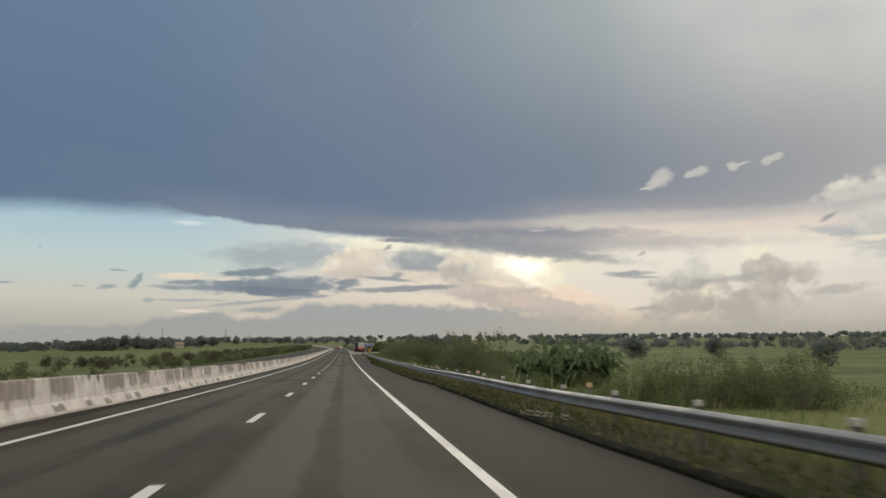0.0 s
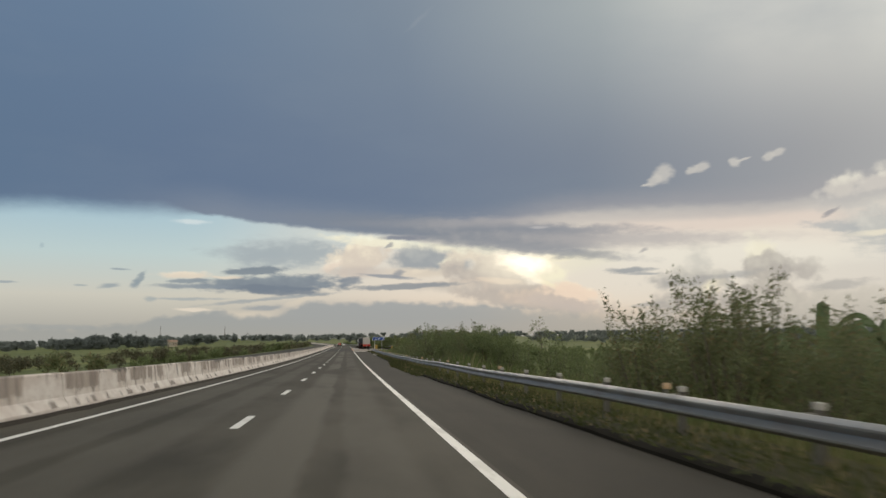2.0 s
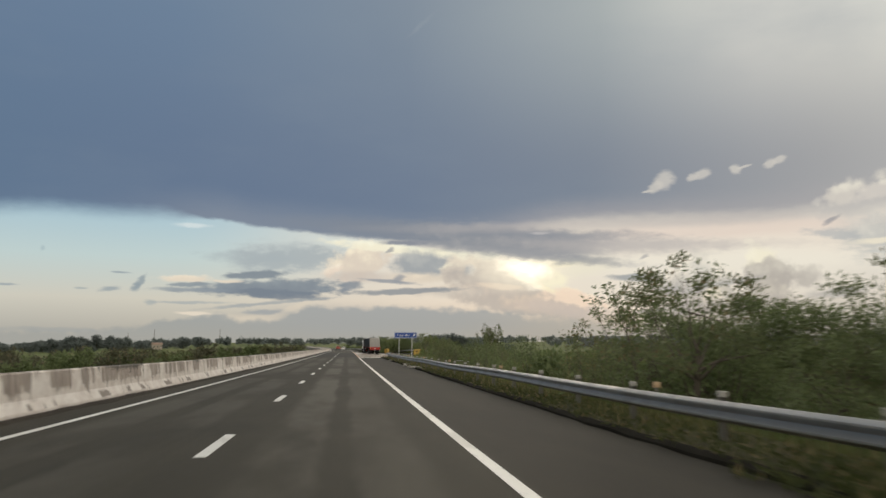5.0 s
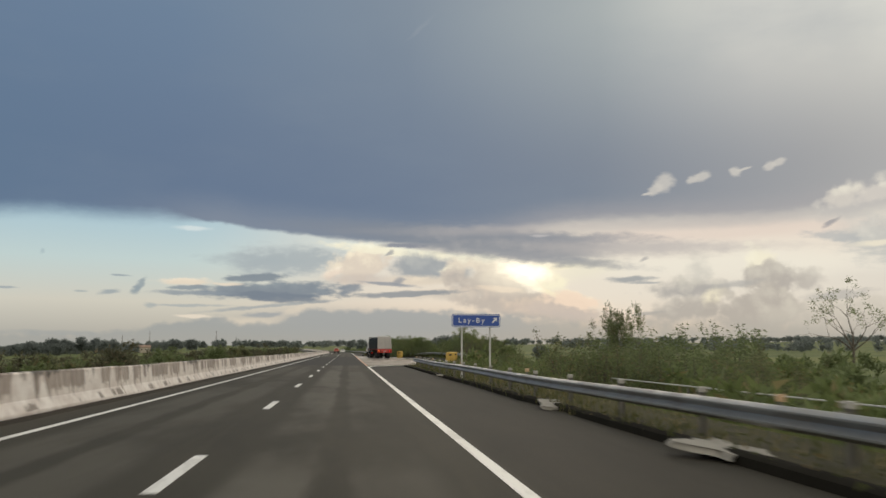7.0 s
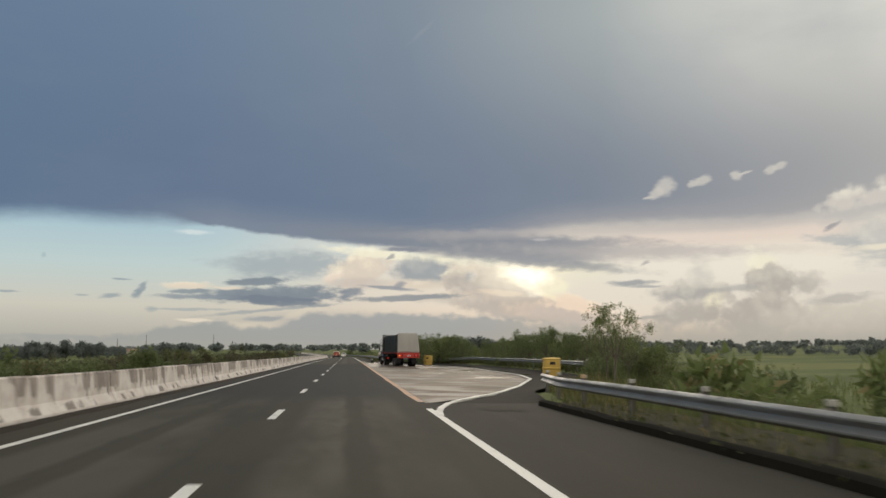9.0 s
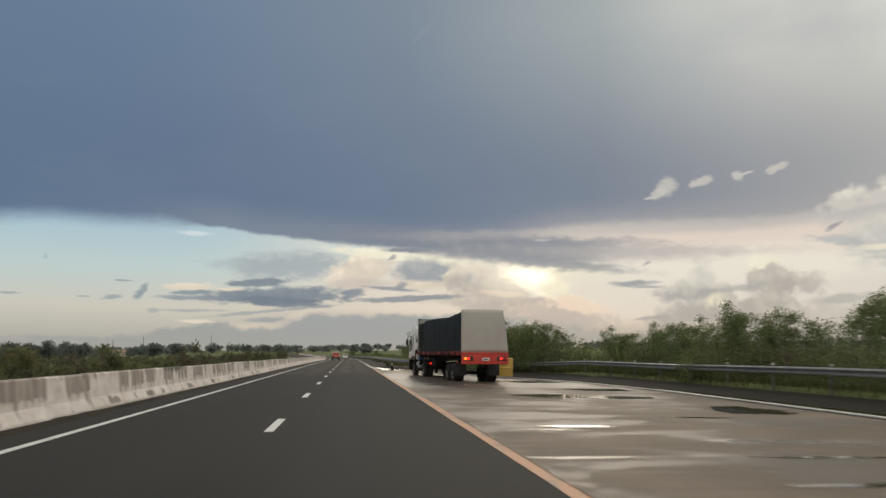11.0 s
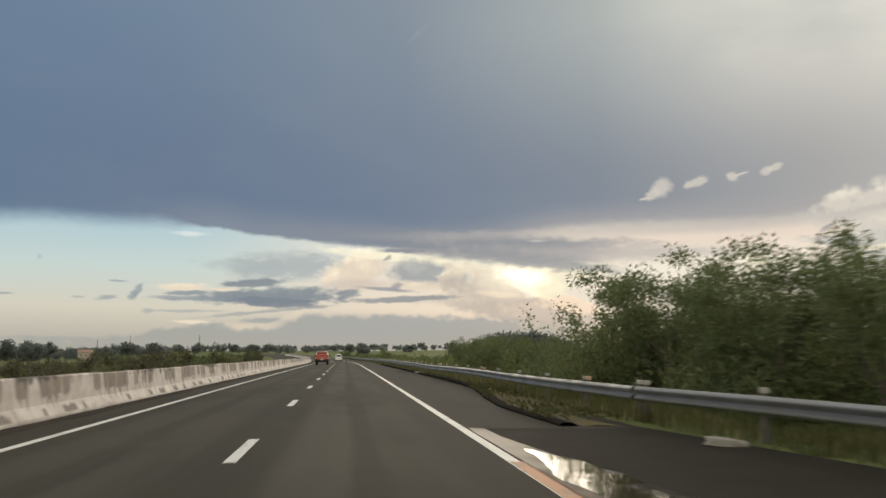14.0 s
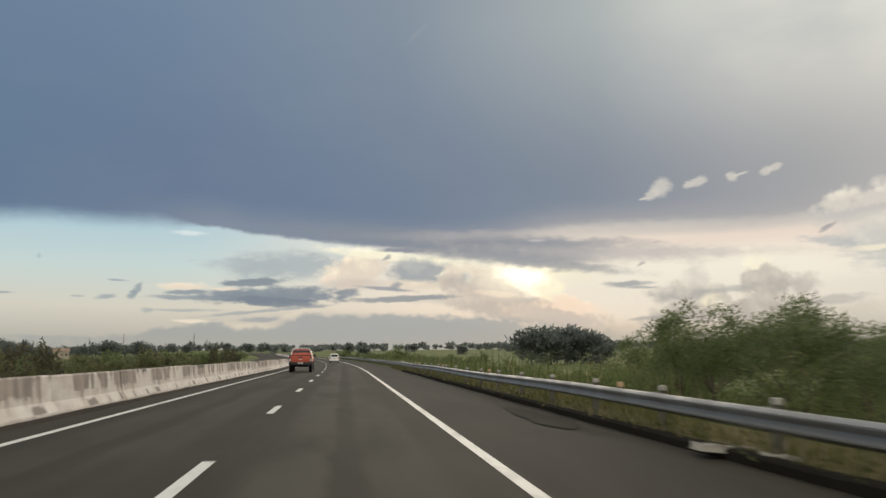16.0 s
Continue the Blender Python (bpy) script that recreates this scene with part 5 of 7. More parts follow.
# tall brownish shrubs close to the rail
for s, x, h in ((67, 14.2, 2.9), (69, 13.6, 3.3), (71, 14.6, 3.8), (72, 12.6, 3.9), (74, 13.2, 4.1), (75.5, 14.4, 4.2), (77.5, 12.4, 3.7), (79, 14.0, 3.6), (80.5, 13.2, 3.2)):
    plant(SHRUBS[4], s, x, h / 2.12, h / 2.5)
thicket(84, 116, 11, 20, 14, 0.9, 1.7, LIGHT)
for s, x, h in ((103, 18.4, 2.4), (105.5, 19.8, 2.7), (107.5, 18.6, 2.5), (109.5, 21.0, 2.8), (111, 19.6, 2.4)):
    plant(SHRUBS[1], s, x, h / 2.1, h / 2.3)
thicket(96, 116, 16, 30, 14, 1.1, 2.4, MIXED)
# the long wood edge
thicket(118, 152, 10.8, 16, 32, 2.6, 4.0, DENSE, 0.9)
thicket(120, 160, 15, 24, 18, 2.6, 4.6, DENSE)
for s, x, h in ((117, 13.2, 4.8), (120, 14.5, 4.9), (124, 13.5, 5.0), (131, 13.0, 4.8), (138, 12.6, 4.4), (146, 14.0, 4.8), (134, 17.0, 4.7), (152, 13.5, 4.4)):
    plant(TREES[int(s) % 2], s, x, h / 4.6)
for s, x, h in ((142, 20, 4.2), (146, 19, 4.3), (150, 20.5, 4.5), (155, 19.5, 4.4), (161, 19, 4.2)):
    plant(TREES[int(s) % 2], s, x, h / 4.6)
plant(UMBRELLA, 148, 11.2, 1.12)
plant(UMBRELLA, 137, 12.2, 1.0)
plant(UMBRELLA, 161, 13.8, 1.38, 1.0)
thicket(154, 190, 10.6, 17, 26, 2.0, 3.2, MIXED)
# open scrub before the lay-by
thicket(186, 250, 10.2, 13.5, 24, 0.9, 1.6, LIGHT)
thicket(196, 256, 12, 18, 24, 1.9, 3.0, MIXED)
plant(BARE, 252, 50.4, 1.35, 1.1)
plant(UMBRELLA, 231.5, 19.5, 1.5, 0.66)
plant(UMBRELLA, 232.5, 20.1, 1.35, 0.6)
plant(TREES[0], 232.0, 19.9, 1.3, 0.42)
plant(TREES[2], 231.5, 21.4, 1.5, 0.3)
for s, x, h in ((224, 18.6, 3.3), (221, 19.6, 3.7), (226, 20.9, 3.9), (217, 17.4, 3.6), (219, 22.0, 3.9), (214, 16.6, 3.1), (222, 23.6, 4.0), (212, 18.6, 3.3), (229, 17.6, 2.3), (230, 19.2, 2.6)):
    plant(SHRUBS[0 if int(s) % 2 else 1], s, x, h / 2.1, h / 1.75)
for s, x, h in ((269, 15.2, 4.8), (274, 16.4, 4.0), (280, 19.8, 3.4)):
    plant(TREES[2], s, x, h / 4.7, h / 6)
thicket(262, 280, 15, 22, 9, 1.3, 2.4, MIXED)
# behind the lay-by's rail
for s, x, h in ((284, 23, 3.6), (288, 22, 3.9), (292, 22.4, 3.6), (296, 21, 3.9), (301, 21.6, 3.7), (305, 20.4, 4.6), (307, 21.5, 4.7), (313, 20.6, 4.0), (318, 20.8, 4.3), (324, 21, 3.9), (330, 21.4, 3.9), (336, 20.4, 3.8)):
    plant(TREES[int(s) % 2], s, x, h / 4.7, h / 5.2)
thicket(284, 322, 20, 26, 30, 1.8, 3.2, MIXED)
thicket(282, 342, 20, 24, 46, 2.5, 3.6, [SHRUBS[0], SHRUBS[2], SHRUBS[4]])
thicket(322, 342, 20, 26, 14, 1.8, 3.2, MIXED)
thicket(340, 356, 16, 21, 14, 2.6, 4.0, [SHRUBS[0], SHRUBS[2]])
for s, x, h in ((345, 17, 4.6), (350, 15.8, 4.6), (355, 14.6, 4.8), (360, 13.2, 4.9), (365, 12.6, 5.0), (370, 12.0, 4.7), (358, 18, 5.2), (366, 17, 5.2)):
    plant(TREES[int(s) % 2], s, x, h / 4.6, h / 4.6)
LUSH = [SHRUBS[0], SHRUBS[2], SHRUBS[1], SHRUBS[2]]
thicket(346, 378, 13.0, 18, 34, 2.8, 4.4, LUSH)
thicket(362, 384, 10.6, 15, 22, 2.4, 4.0, LUSH)
for s, x, h in ((374, 11.6, 5.3), (377, 12.4, 5.4), (380, 11.6, 5.6), (383, 12.4, 4.8)):
    plant(TREES[int(s) % 2], s, x, h / 4.7, h / 5)
thicket(370, 392, 10.6, 13.5, 26, 2.6, 4.2, LUSH)
thicket(390, 412, 10.8, 20, 26, 1.7, 3.0, MIXED)
# low wood and scrub by the last bend
thicket(404, 436, 11.6, 16, 30, 2.1, 3.2, [SHRUBS[2], SHRUBS[3], SHRUBS[3]])
for s, x, h in ((405, 12.8, 3.9), (409, 12.4, 4.4), (413, 12.8, 4.4), (416, 12.4, 4.6), (419, 12.9, 4.4), (423, 13.4, 4.2), (425.5, 12.8, 4.7), (429, 12.6, 4.7), (433, 13.2, 4.4), (410, 15.2, 4.7), (414, 14.6, 4.8)):
    plant(TREES[1], s, x, h / 4.7)
thicket(436, 458, 13, 24, 12, 2.0, 3.8, MIXED)
for s, x, h in ((438, 15.5, 3.9), (444, 19, 4.3), (456, 21, 5.2), (450, 27, 5.4)):
    plant(TREES[1], s, x, h / 4.7)
thicket(440, 520, 10.5, 14, 14, 1.2, 2.2, MIXED)
# across the median
far_thicket("mixed green bushes beyond the opposite carriageway", 12, 20, 160, -44, -24, 1.6, 3.4, M_LEAF_DARK, 71, 0.2, 170)
far_thicket("mixed green bushes beyond the opposite carriageway", 62, 165, 340, -32, -19, 1.3, 2.9, M_LEAF, 72, 0.2, 170)
far_thicket("mixed green bushes beyond the opposite carriageway", 110, 230, 560, -38, -19, 1.6, 3.2, M_LEAF_DARK, 73, 0.2, 170)
far_thicket("mixed green bushes beyond the opposite carriageway", 70, 480, 760, -44, -19, 2.2, 4.2, M_LEAF, 74)
far_thicket("dull brownish scrub beyond the opposite carriageway", 240, 175, 640, -62, -19, 2.0, 3.9, M_LEAF_DULL, 83, 0.2, 120)
far_thicket("belt of hazy trees at the far edge of the fields", 120, 930, 1130, -520, -110, 6.0, 12.0, M_LEAF_FAR_HAZED, 75, 0.8, 13)
far_thicket("belt of hazy trees at the far edge of the fields", 90, 1130, 1500, -480, -60, 7.0, 12.0, M_LEAF_FAR_HAZED, 84, 0.9, 11)
far_thicket("belt of hazy trees at the far edge of the fields", 130, 240, 900, 215, 300, 3.5, 8.0, M_LEAF_DISTANT_HAZED, 76, 0.42, 42)
far_thicket("dense scrub behind the roadside bushes", 64, 160, 268, 15, 60, 2.0, 3.6, M_LEAF, 77)
far_thicket("dense scrub behind the roadside bushes", 70, 190, 262, 13, 34, 1.8, 3.0, M_LEAF_LIGHT, 78)
far_thicket("dense scrub by the bend", 60, 520, 700, 10.5, 24, 2.2, 4.0, M_LEAF, 79)
far_thicket("dense scrub by the bend", 50, 440, 560, 14, 26, 1.2, 2.6, M_LEAF_LIGHT, 80)
# trees across the fields
for k in range(60):
    if k % 4 == 0:
        s, side, size = grow.uniform(930, 1120), grow.uniform(-500, -140), grow.uniform(0.9, 1.5)
    plant(grow.choice(FAR_TREES), s + grow.uniform(-12, 12), side + grow.uniform(-16, 16), size * grow.uniform(0.75, 1.15), size * grow.uniform(0.8, 1.2), 0.3)
for s, x, h in ((1040, -205, 1.7), (1048, -190, 1.9), (1052, -176, 1.75), (1060, -160, 1.6), (1045, -168, 1.5)):
    plant(FAR_TREES[int(s) % 3], s, x, h, h * 0.9, 0.3)
for s, x, h in ((1060, -99, 1.45), (1165, -76, 1.45)):
    plant(FAR_TREES[int(s) % 3], s, x, h, h * 1.55, 0.3)
far_thicket("distant wooded plain along the horizon", 420, 1300, 2100, -1500, 1500, 8, 13, M_LEAF_DISTANT_HAZED, 81, 2.2, 3.2)
far_thicket("distant wooded plain along the horizon", 220, 2200, 3400, -2400, 2400, 10, 18, M_LEAF_DISTANT_HAZED, 82, 4.0, 1.3)
for s, x, h in ((1300, 10, 1.1), (1350, 40, 1.2), (1320, -30, 1.0)):
    plant(FAR_TREES[int(s) % 3], s, x, h, h * 1.25, 0.3)
for k in range(24):
    s = grow.uniform(800, 1500)
    plant(grow.choice(FAR_TREES), s, grow.uniform(0.08, 0.8) * s, grow.uniform(0.7, 1.1), grow.uniform(1.0, 1.6), 0.3)
for s, x, h in ((250, 92, 0.75), (262, 99, 0.6), (247, 118, 0.7), (636, 61, 1.2), (644, 74, 1.3), (640, 68, 1.15), (641, 80, 1.12), (646, 86, 0.95), (420, 60, 0.5), (150, 95, 0.6)):
    plant(FAR_TREES[int(s) % 3], s, x, h, h * 1.15, 0.3)
for ob in SOURCES:
    for o in [*ob.children_recursive, ob]:
        bpy.data.objects.remove(o)


# ---- grass and weeds ----
def blades(name, label, count, s0, s1, x0, x1, tall, wide, material, seed, lean=0.35):
    """Grass blades, bent over, scattered over a strip; x0, x1 count from the rail."""
    rng = np.random.default_rng(seed)
    s, u = rng.uniform(s0, s1, count), rng.uniform(0, 1, count)
    s = s + 0.35 * np.sin(s * 2.1 + u * 9)
    foot = np.array([land(rail_x(a) + x0 + (x1 - x0) * b, a, 0.03) for a, b in zip(s, u)])
    thick = 0.55 + 0.9 * np.array([noise.noise((a * 0.22, b * 2.5, seed)) + 0.5 for a, b in zip(s, u)]).clip(0, 1)
    h = tall * rng.uniform(0.45, 1.0, count) * thick
    a = rng.uniform(0, math.tau, count)
    d = np.stack([np.cos(a), np.sin(a), np.zeros(count)], axis=1)
    side = np.stack([-np.sin(a), np.cos(a), np.zeros(count)], axis=1) * (wide * rng.uniform(0.6, 1.3, count))[:, None]
    up = np.array((0, 0, 1.0))
    bend = (lean * rng.uniform(0.3, 1.4, count) * h)[:, None]
    mid = foot + up * (h * 0.62)[:, None] + d * bend * 0.35
    tip = foot + up * h[:, None] + d * bend
    verts = np.stack([foot - side, foot + side, mid + side * 0.8, mid - side * 0.8, tip + side * 0.1, tip - side * 0.1], axis=1).reshape(-1, 3)
    b = np.arange(count) * 6
    quads = np.concatenate([np.stack([b, b + 1, b + 2, b + 3], axis=1), np.stack([b + 3, b + 2, b + 4, b + 5], axis=1)])
    return tagged(new(name, leaf_mesh(name, verts, quads, material)), label, "grass", kind="stuff")


blades("verge_grass", "yellowish-green grass on the verge under the guard rail", 24000, -6, 252, -0.45, 2.2, 0.42, 0.012, M_GRASS, 1)
blades("verge_grass", "yellowish-green grass on the verge under the guard rail", 25000, 366, 500, -0.12, 2.2, 0.42, 0.013, M_GRASS, 2)
blades("verge_grass", "rough grass beside the lay-by entrance", 6000, 251, 284, 0.2, 3.5, 0.5, 0.014, M_GRASS, 12)
blades("verge_grass", "rough grass behind the lay-by rail", 14000, 282, 368, -0.3, 3.0, 0.34, 0.014, M_WEED, 3)
blades("tall_grass", "tall rough grass on the bank below the road", 24000, 0, 262, 1.8, 9.0, 1.0, 0.02, M_REED, 4)
blades("tall_grass", "tall rough grass on the bank below the road", 22000, 280, 440, 2.0, 9.0, 1.0, 0.02, M_REED, 5)
blades("tall_grass", "tall pale reeds beside the road", 20000, 425, 560, 2.0, 14.0, 1.9, 0.026, M_REED, 6)
blades("tall_grass", "tall reeds beyond the rail", 3000, 106, 124, 3.0, 8.0, 1.7, 0.03, M_REED, 7)
blades("field_grass", "rough field grass", 16000, 40, 300, 9, 45, 0.8, 0.03, M_REED, 8)
blades("tall_grass", "tall feathery reeds behind the lay-by rail", 2600, 328, 342, 1.6, 5.0, 2.2, 0.03, M_REED, 11)
rng = np.random.default_rng(9)
n = 44000
s = np.concatenate([rng.uniform(-6, 250, n * 2 // 3), rng.uniform(372, 470, n // 3)])
u = rng.uniform(0, 1, len(s)) ** 1.4
thick = np.array([noise.noise((a * 0.12, 3.0, 0)) for a in s])
keep = (thick > rng.uniform(-0.6, 0.3, len(s))) & (((s < 182) | ((s > 251) & (s < 392))) | (rng.uniform(0, 1, len(s)) < 0.15))
s, u = s[keep], u[keep]
spots = np.array([on_road(verge_edge(a) - 0.12 + b * 1.7 + 0.1 * math.sin(a * 2.7), a, 0.1 + 0.16 * (1 - b) * rng.uniform(0, 1)) for a, b in zip(s, u)])
v, q = leaf_cards(rng, spots, np.tile((-0.3, 0, 0.5), (len(spots), 1)), 0.06)
tagged(new("weeds", leaf_mesh("weeds", v, q, M_WEED)), "creeping weeds and dry leaves over the kerb", "weeds", kind="stuff")


rng = np.random.default_rng(19)
s, u = rng.uniform(96, 136, 9000), rng.uniform(0, 1, 9000)
spots = np.array([on_road(verge_edge(a) - 0.42 + b * 1.7 + 0.22 * noise.noise((a * 0.9, 0, 3)), a, 0.02 + 0.2 * math.sin(min(1.0, b * 1.3) * 2.2) * rng.uniform(0.2, 1)) for a, b in zip(s, u)])
v, q = leaf_cards(rng, spots, np.tile((-0.3, 0, 0.5), (len(spots), 1)), 0.075)
tagged(new("leaf_litter", leaf_mesh("leaf_litter", v, q, M_WEED)), "dead leaves and creepers heaped over the kerb", "leaf litter", kind="stuff")


# ---- vehicles ----
M_TYRE = plain("black_tyre_rubber", (0.013, 0.0125, 0.012), 0.85, 0, 0.4, 5)
M_RIM = plain("grey_steel_rim", (0.14, 0.135, 0.125), 0.5, 0.5, 0.6, 8)
M_BLACK = plain("black_plastic", (0.02, 0.02, 0.021), 0.55, 0, 0.3, 6)
M_CHASSIS = plain("dirty_black_chassis", (0.013, 0.012, 0.011), 0.85, 0, 0.5, 4, 0.15, (0.028, 0.023, 0.018))
M_WHITE = plain("dusty_white_paint", (0.74, 0.72, 0.68), 0.4, 0, 0.3, 2, 0.5, (0.5, 0.46, 0.4))
M_ORANGE = plain("burnt_orange_paint", (0.46, 0.085, 0.045), 0.3, 0.15, 0.18, 2)
M_RED = plain("faded_red_paint", (0.55, 0.055, 0.04), 0.5, 0, 0.35, 2.5, 0.4, (0.3, 0.05, 0.035))
# worn red of the side rail, its shaded side put into the colour
M_SHADED_RED = plain("shaded_worn_red_paint", (0.2, 0.026, 0.021), 0.65, 0, 0.95, 1.6, 0.2, (0.04, 0.02, 0.018))
M_CHROME = plain("brushed_steel", (0.72, 0.71, 0.69), 0.25, 0.9, 0.1, 9)
M_GLASS = plain("dark_tinted_glass", (0.015, 0.018, 0.02), 0.06, 0, 0.1, 3, 0.6)
M_PLATE = plain("white_number_plate", (0.68, 0.68, 0.64), 0.5, 0, 0.2, 9)
M_PLATE_INK = plain("dark_plate_ink", (0.06, 0.06, 0.08), 0.6, 0, 0.1, 9)
M_LENS_RED = lamp_glow("lit_red_lens", (0.8, 0.03, 0.02), 1.0)
M_LENS_AMBER = lamp_glow("lit_amber_lens", (0.9, 0.28, 0.03), 1.2)
M_LENS_DARK = plain("unlit_red_lens", (0.3, 0.02, 0.018), 0.2, 0, 0.1, 9)
M_LENS_CLEAR = plain("clear_lamp_lens", (0.6, 0.58, 0.55), 0.15, 0, 0.1, 9)
M_PALE_TARP = plain("pale_grey_tarpaulin", (0.42, 0.39, 0.355), 0.6, 0, 0.35, 1.2, 0.4, (0.3, 0.27, 0.24))
M_YELLOW = plain("faded_yellow_plastic", (0.56, 0.36, 0.075), 0.55, 0, 0.5, 2, 0.4, (0.36, 0.24, 0.07))
M_PALLET = plain("grimy_plastic_pallet", (0.045, 0.05, 0.052), 0.7, 0, 0.6, 5, 0.3, (0.02, 0.02, 0.02))
M_BLUE_CAN = plain("blue_plastic_can", (0.02, 0.06, 0.16), 0.5, 0, 0.3, 5)
M_TANK = plain("scuffed_aluminium", (0.36, 0.35, 0.33), 0.4, 0.7, 0.3, 4)


def black_tarp():
    p = Paper("black_tarpaulin")
    fold = p.noise(p.scaled(p.where, 1, 2.2, 0.5), 1.4, 6, 0.6)
    dust = p.step(p.noise(p.scaled(p.where, 1, 1.2, 0.7), 1.1, 5, 0.65), 0.45, 0.75)
    c = p.mix(fold, (0.004, 0.0055, 0.006), (0.01, 0.0125, 0.013))
    c = p.mix(p.math("MULTIPLY", dust, 0.4), c, (0.015, 0.018, 0.019))
    worn = p.step(p.noise(p.scaled(p.where, 1, 5.0, 0.5), 1.3, 5, 0.65, 0.3), 0.55, 0.66)
    c = p.mix(p.math("MULTIPLY", worn, 0.7), c, (0.034, 0.046, 0.05))
    hole = p.step(p.noise(p.scaled(p.where, 1, 2.4, 1.6), 1.2, 4, 0.6), 0.66, 0.7)
    c = p.mix(p.math("MULTIPLY", hole, 0.8), c, (0.002, 0.002, 0.002))
    p.bump(fold, 0.7, 0.06)
    return p.done(c, 0.7, 0, 0.2)


M_BLACK_TARP = black_tarp()


def loft(bm, rings):
    """Joins rings of points into a closed skin."""
    made = [[bm.verts.new(p) for p in ring] for ring in rings]
    n = len(made[0])
    for a, b in zip(made, made[1:]):
        for k in range(n):
            bm.faces.new((a[k], a[(k + 1) % n], b[(k + 1) % n], b[k]))
    bm.faces.new(made[0][::-1])
    bm.faces.new(made[-1])
    return bm


def mirrored(y, half):
    """A ring across the vehicle at y, from the (x, z) pairs of its one half."""
    return [(x, y, z) for x, z in half] + [(-x, y, z) for x, z in half[::-1]]


def wheel(parent, x, y, r, wide, out, rim=M_RIM, dish=0.06):
    """A wheel with a shouldered tyre and a dished rim; out: which side its face looks to."""
    hub = part("wheel", lathe(bmesh.new(), [(r * 0.3, -wide * 0.42), (r * 0.34, wide * 0.42)], (0, 0, 0), "X", 16), M_CHASSIS, parent)
    hub.location = (x, y, r)
    part("tyre", lathe(bmesh.new(), [(r * 0.6, -wide * 0.46), (r * 0.86, -wide * 0.5), (r * 0.96, -wide * 0.42), (r, -wide * 0.3), (r, wide * 0.3), (r * 0.96, wide * 0.42), (r * 0.86, wide * 0.5), (r * 0.6, wide * 0.46)], (0, 0, 0), "X", 28, (False, False)), M_TYRE, hub)
    e = out * wide
    part("rim", lathe(bmesh.new(), [(r * 0.6, e * 0.4), (r * 0.57, e * 0.46), (r * 0.5, e * 0.4 - out * dish), (r * 0.22, e * 0.4 - out * dish), (r * 0.2, e * 0.42), (r * 0.12, e * 0.44)], (0, 0, 0), "X", 20, (False, True)), rim, hub)
    return hub


def plate(parent, x, y, z, wide=0.4, high=0.13):
    board = part("number_plate", box(bmesh.new(), (x, y, z), (wide, 0.012, high), 0.004), M_PLATE, parent)
    part("plate_bar", box(bmesh.new(), (x, y - 0.008, z), (wide * 0.8, 0.004, high * 0.42)), M_PLATE_INK, board)


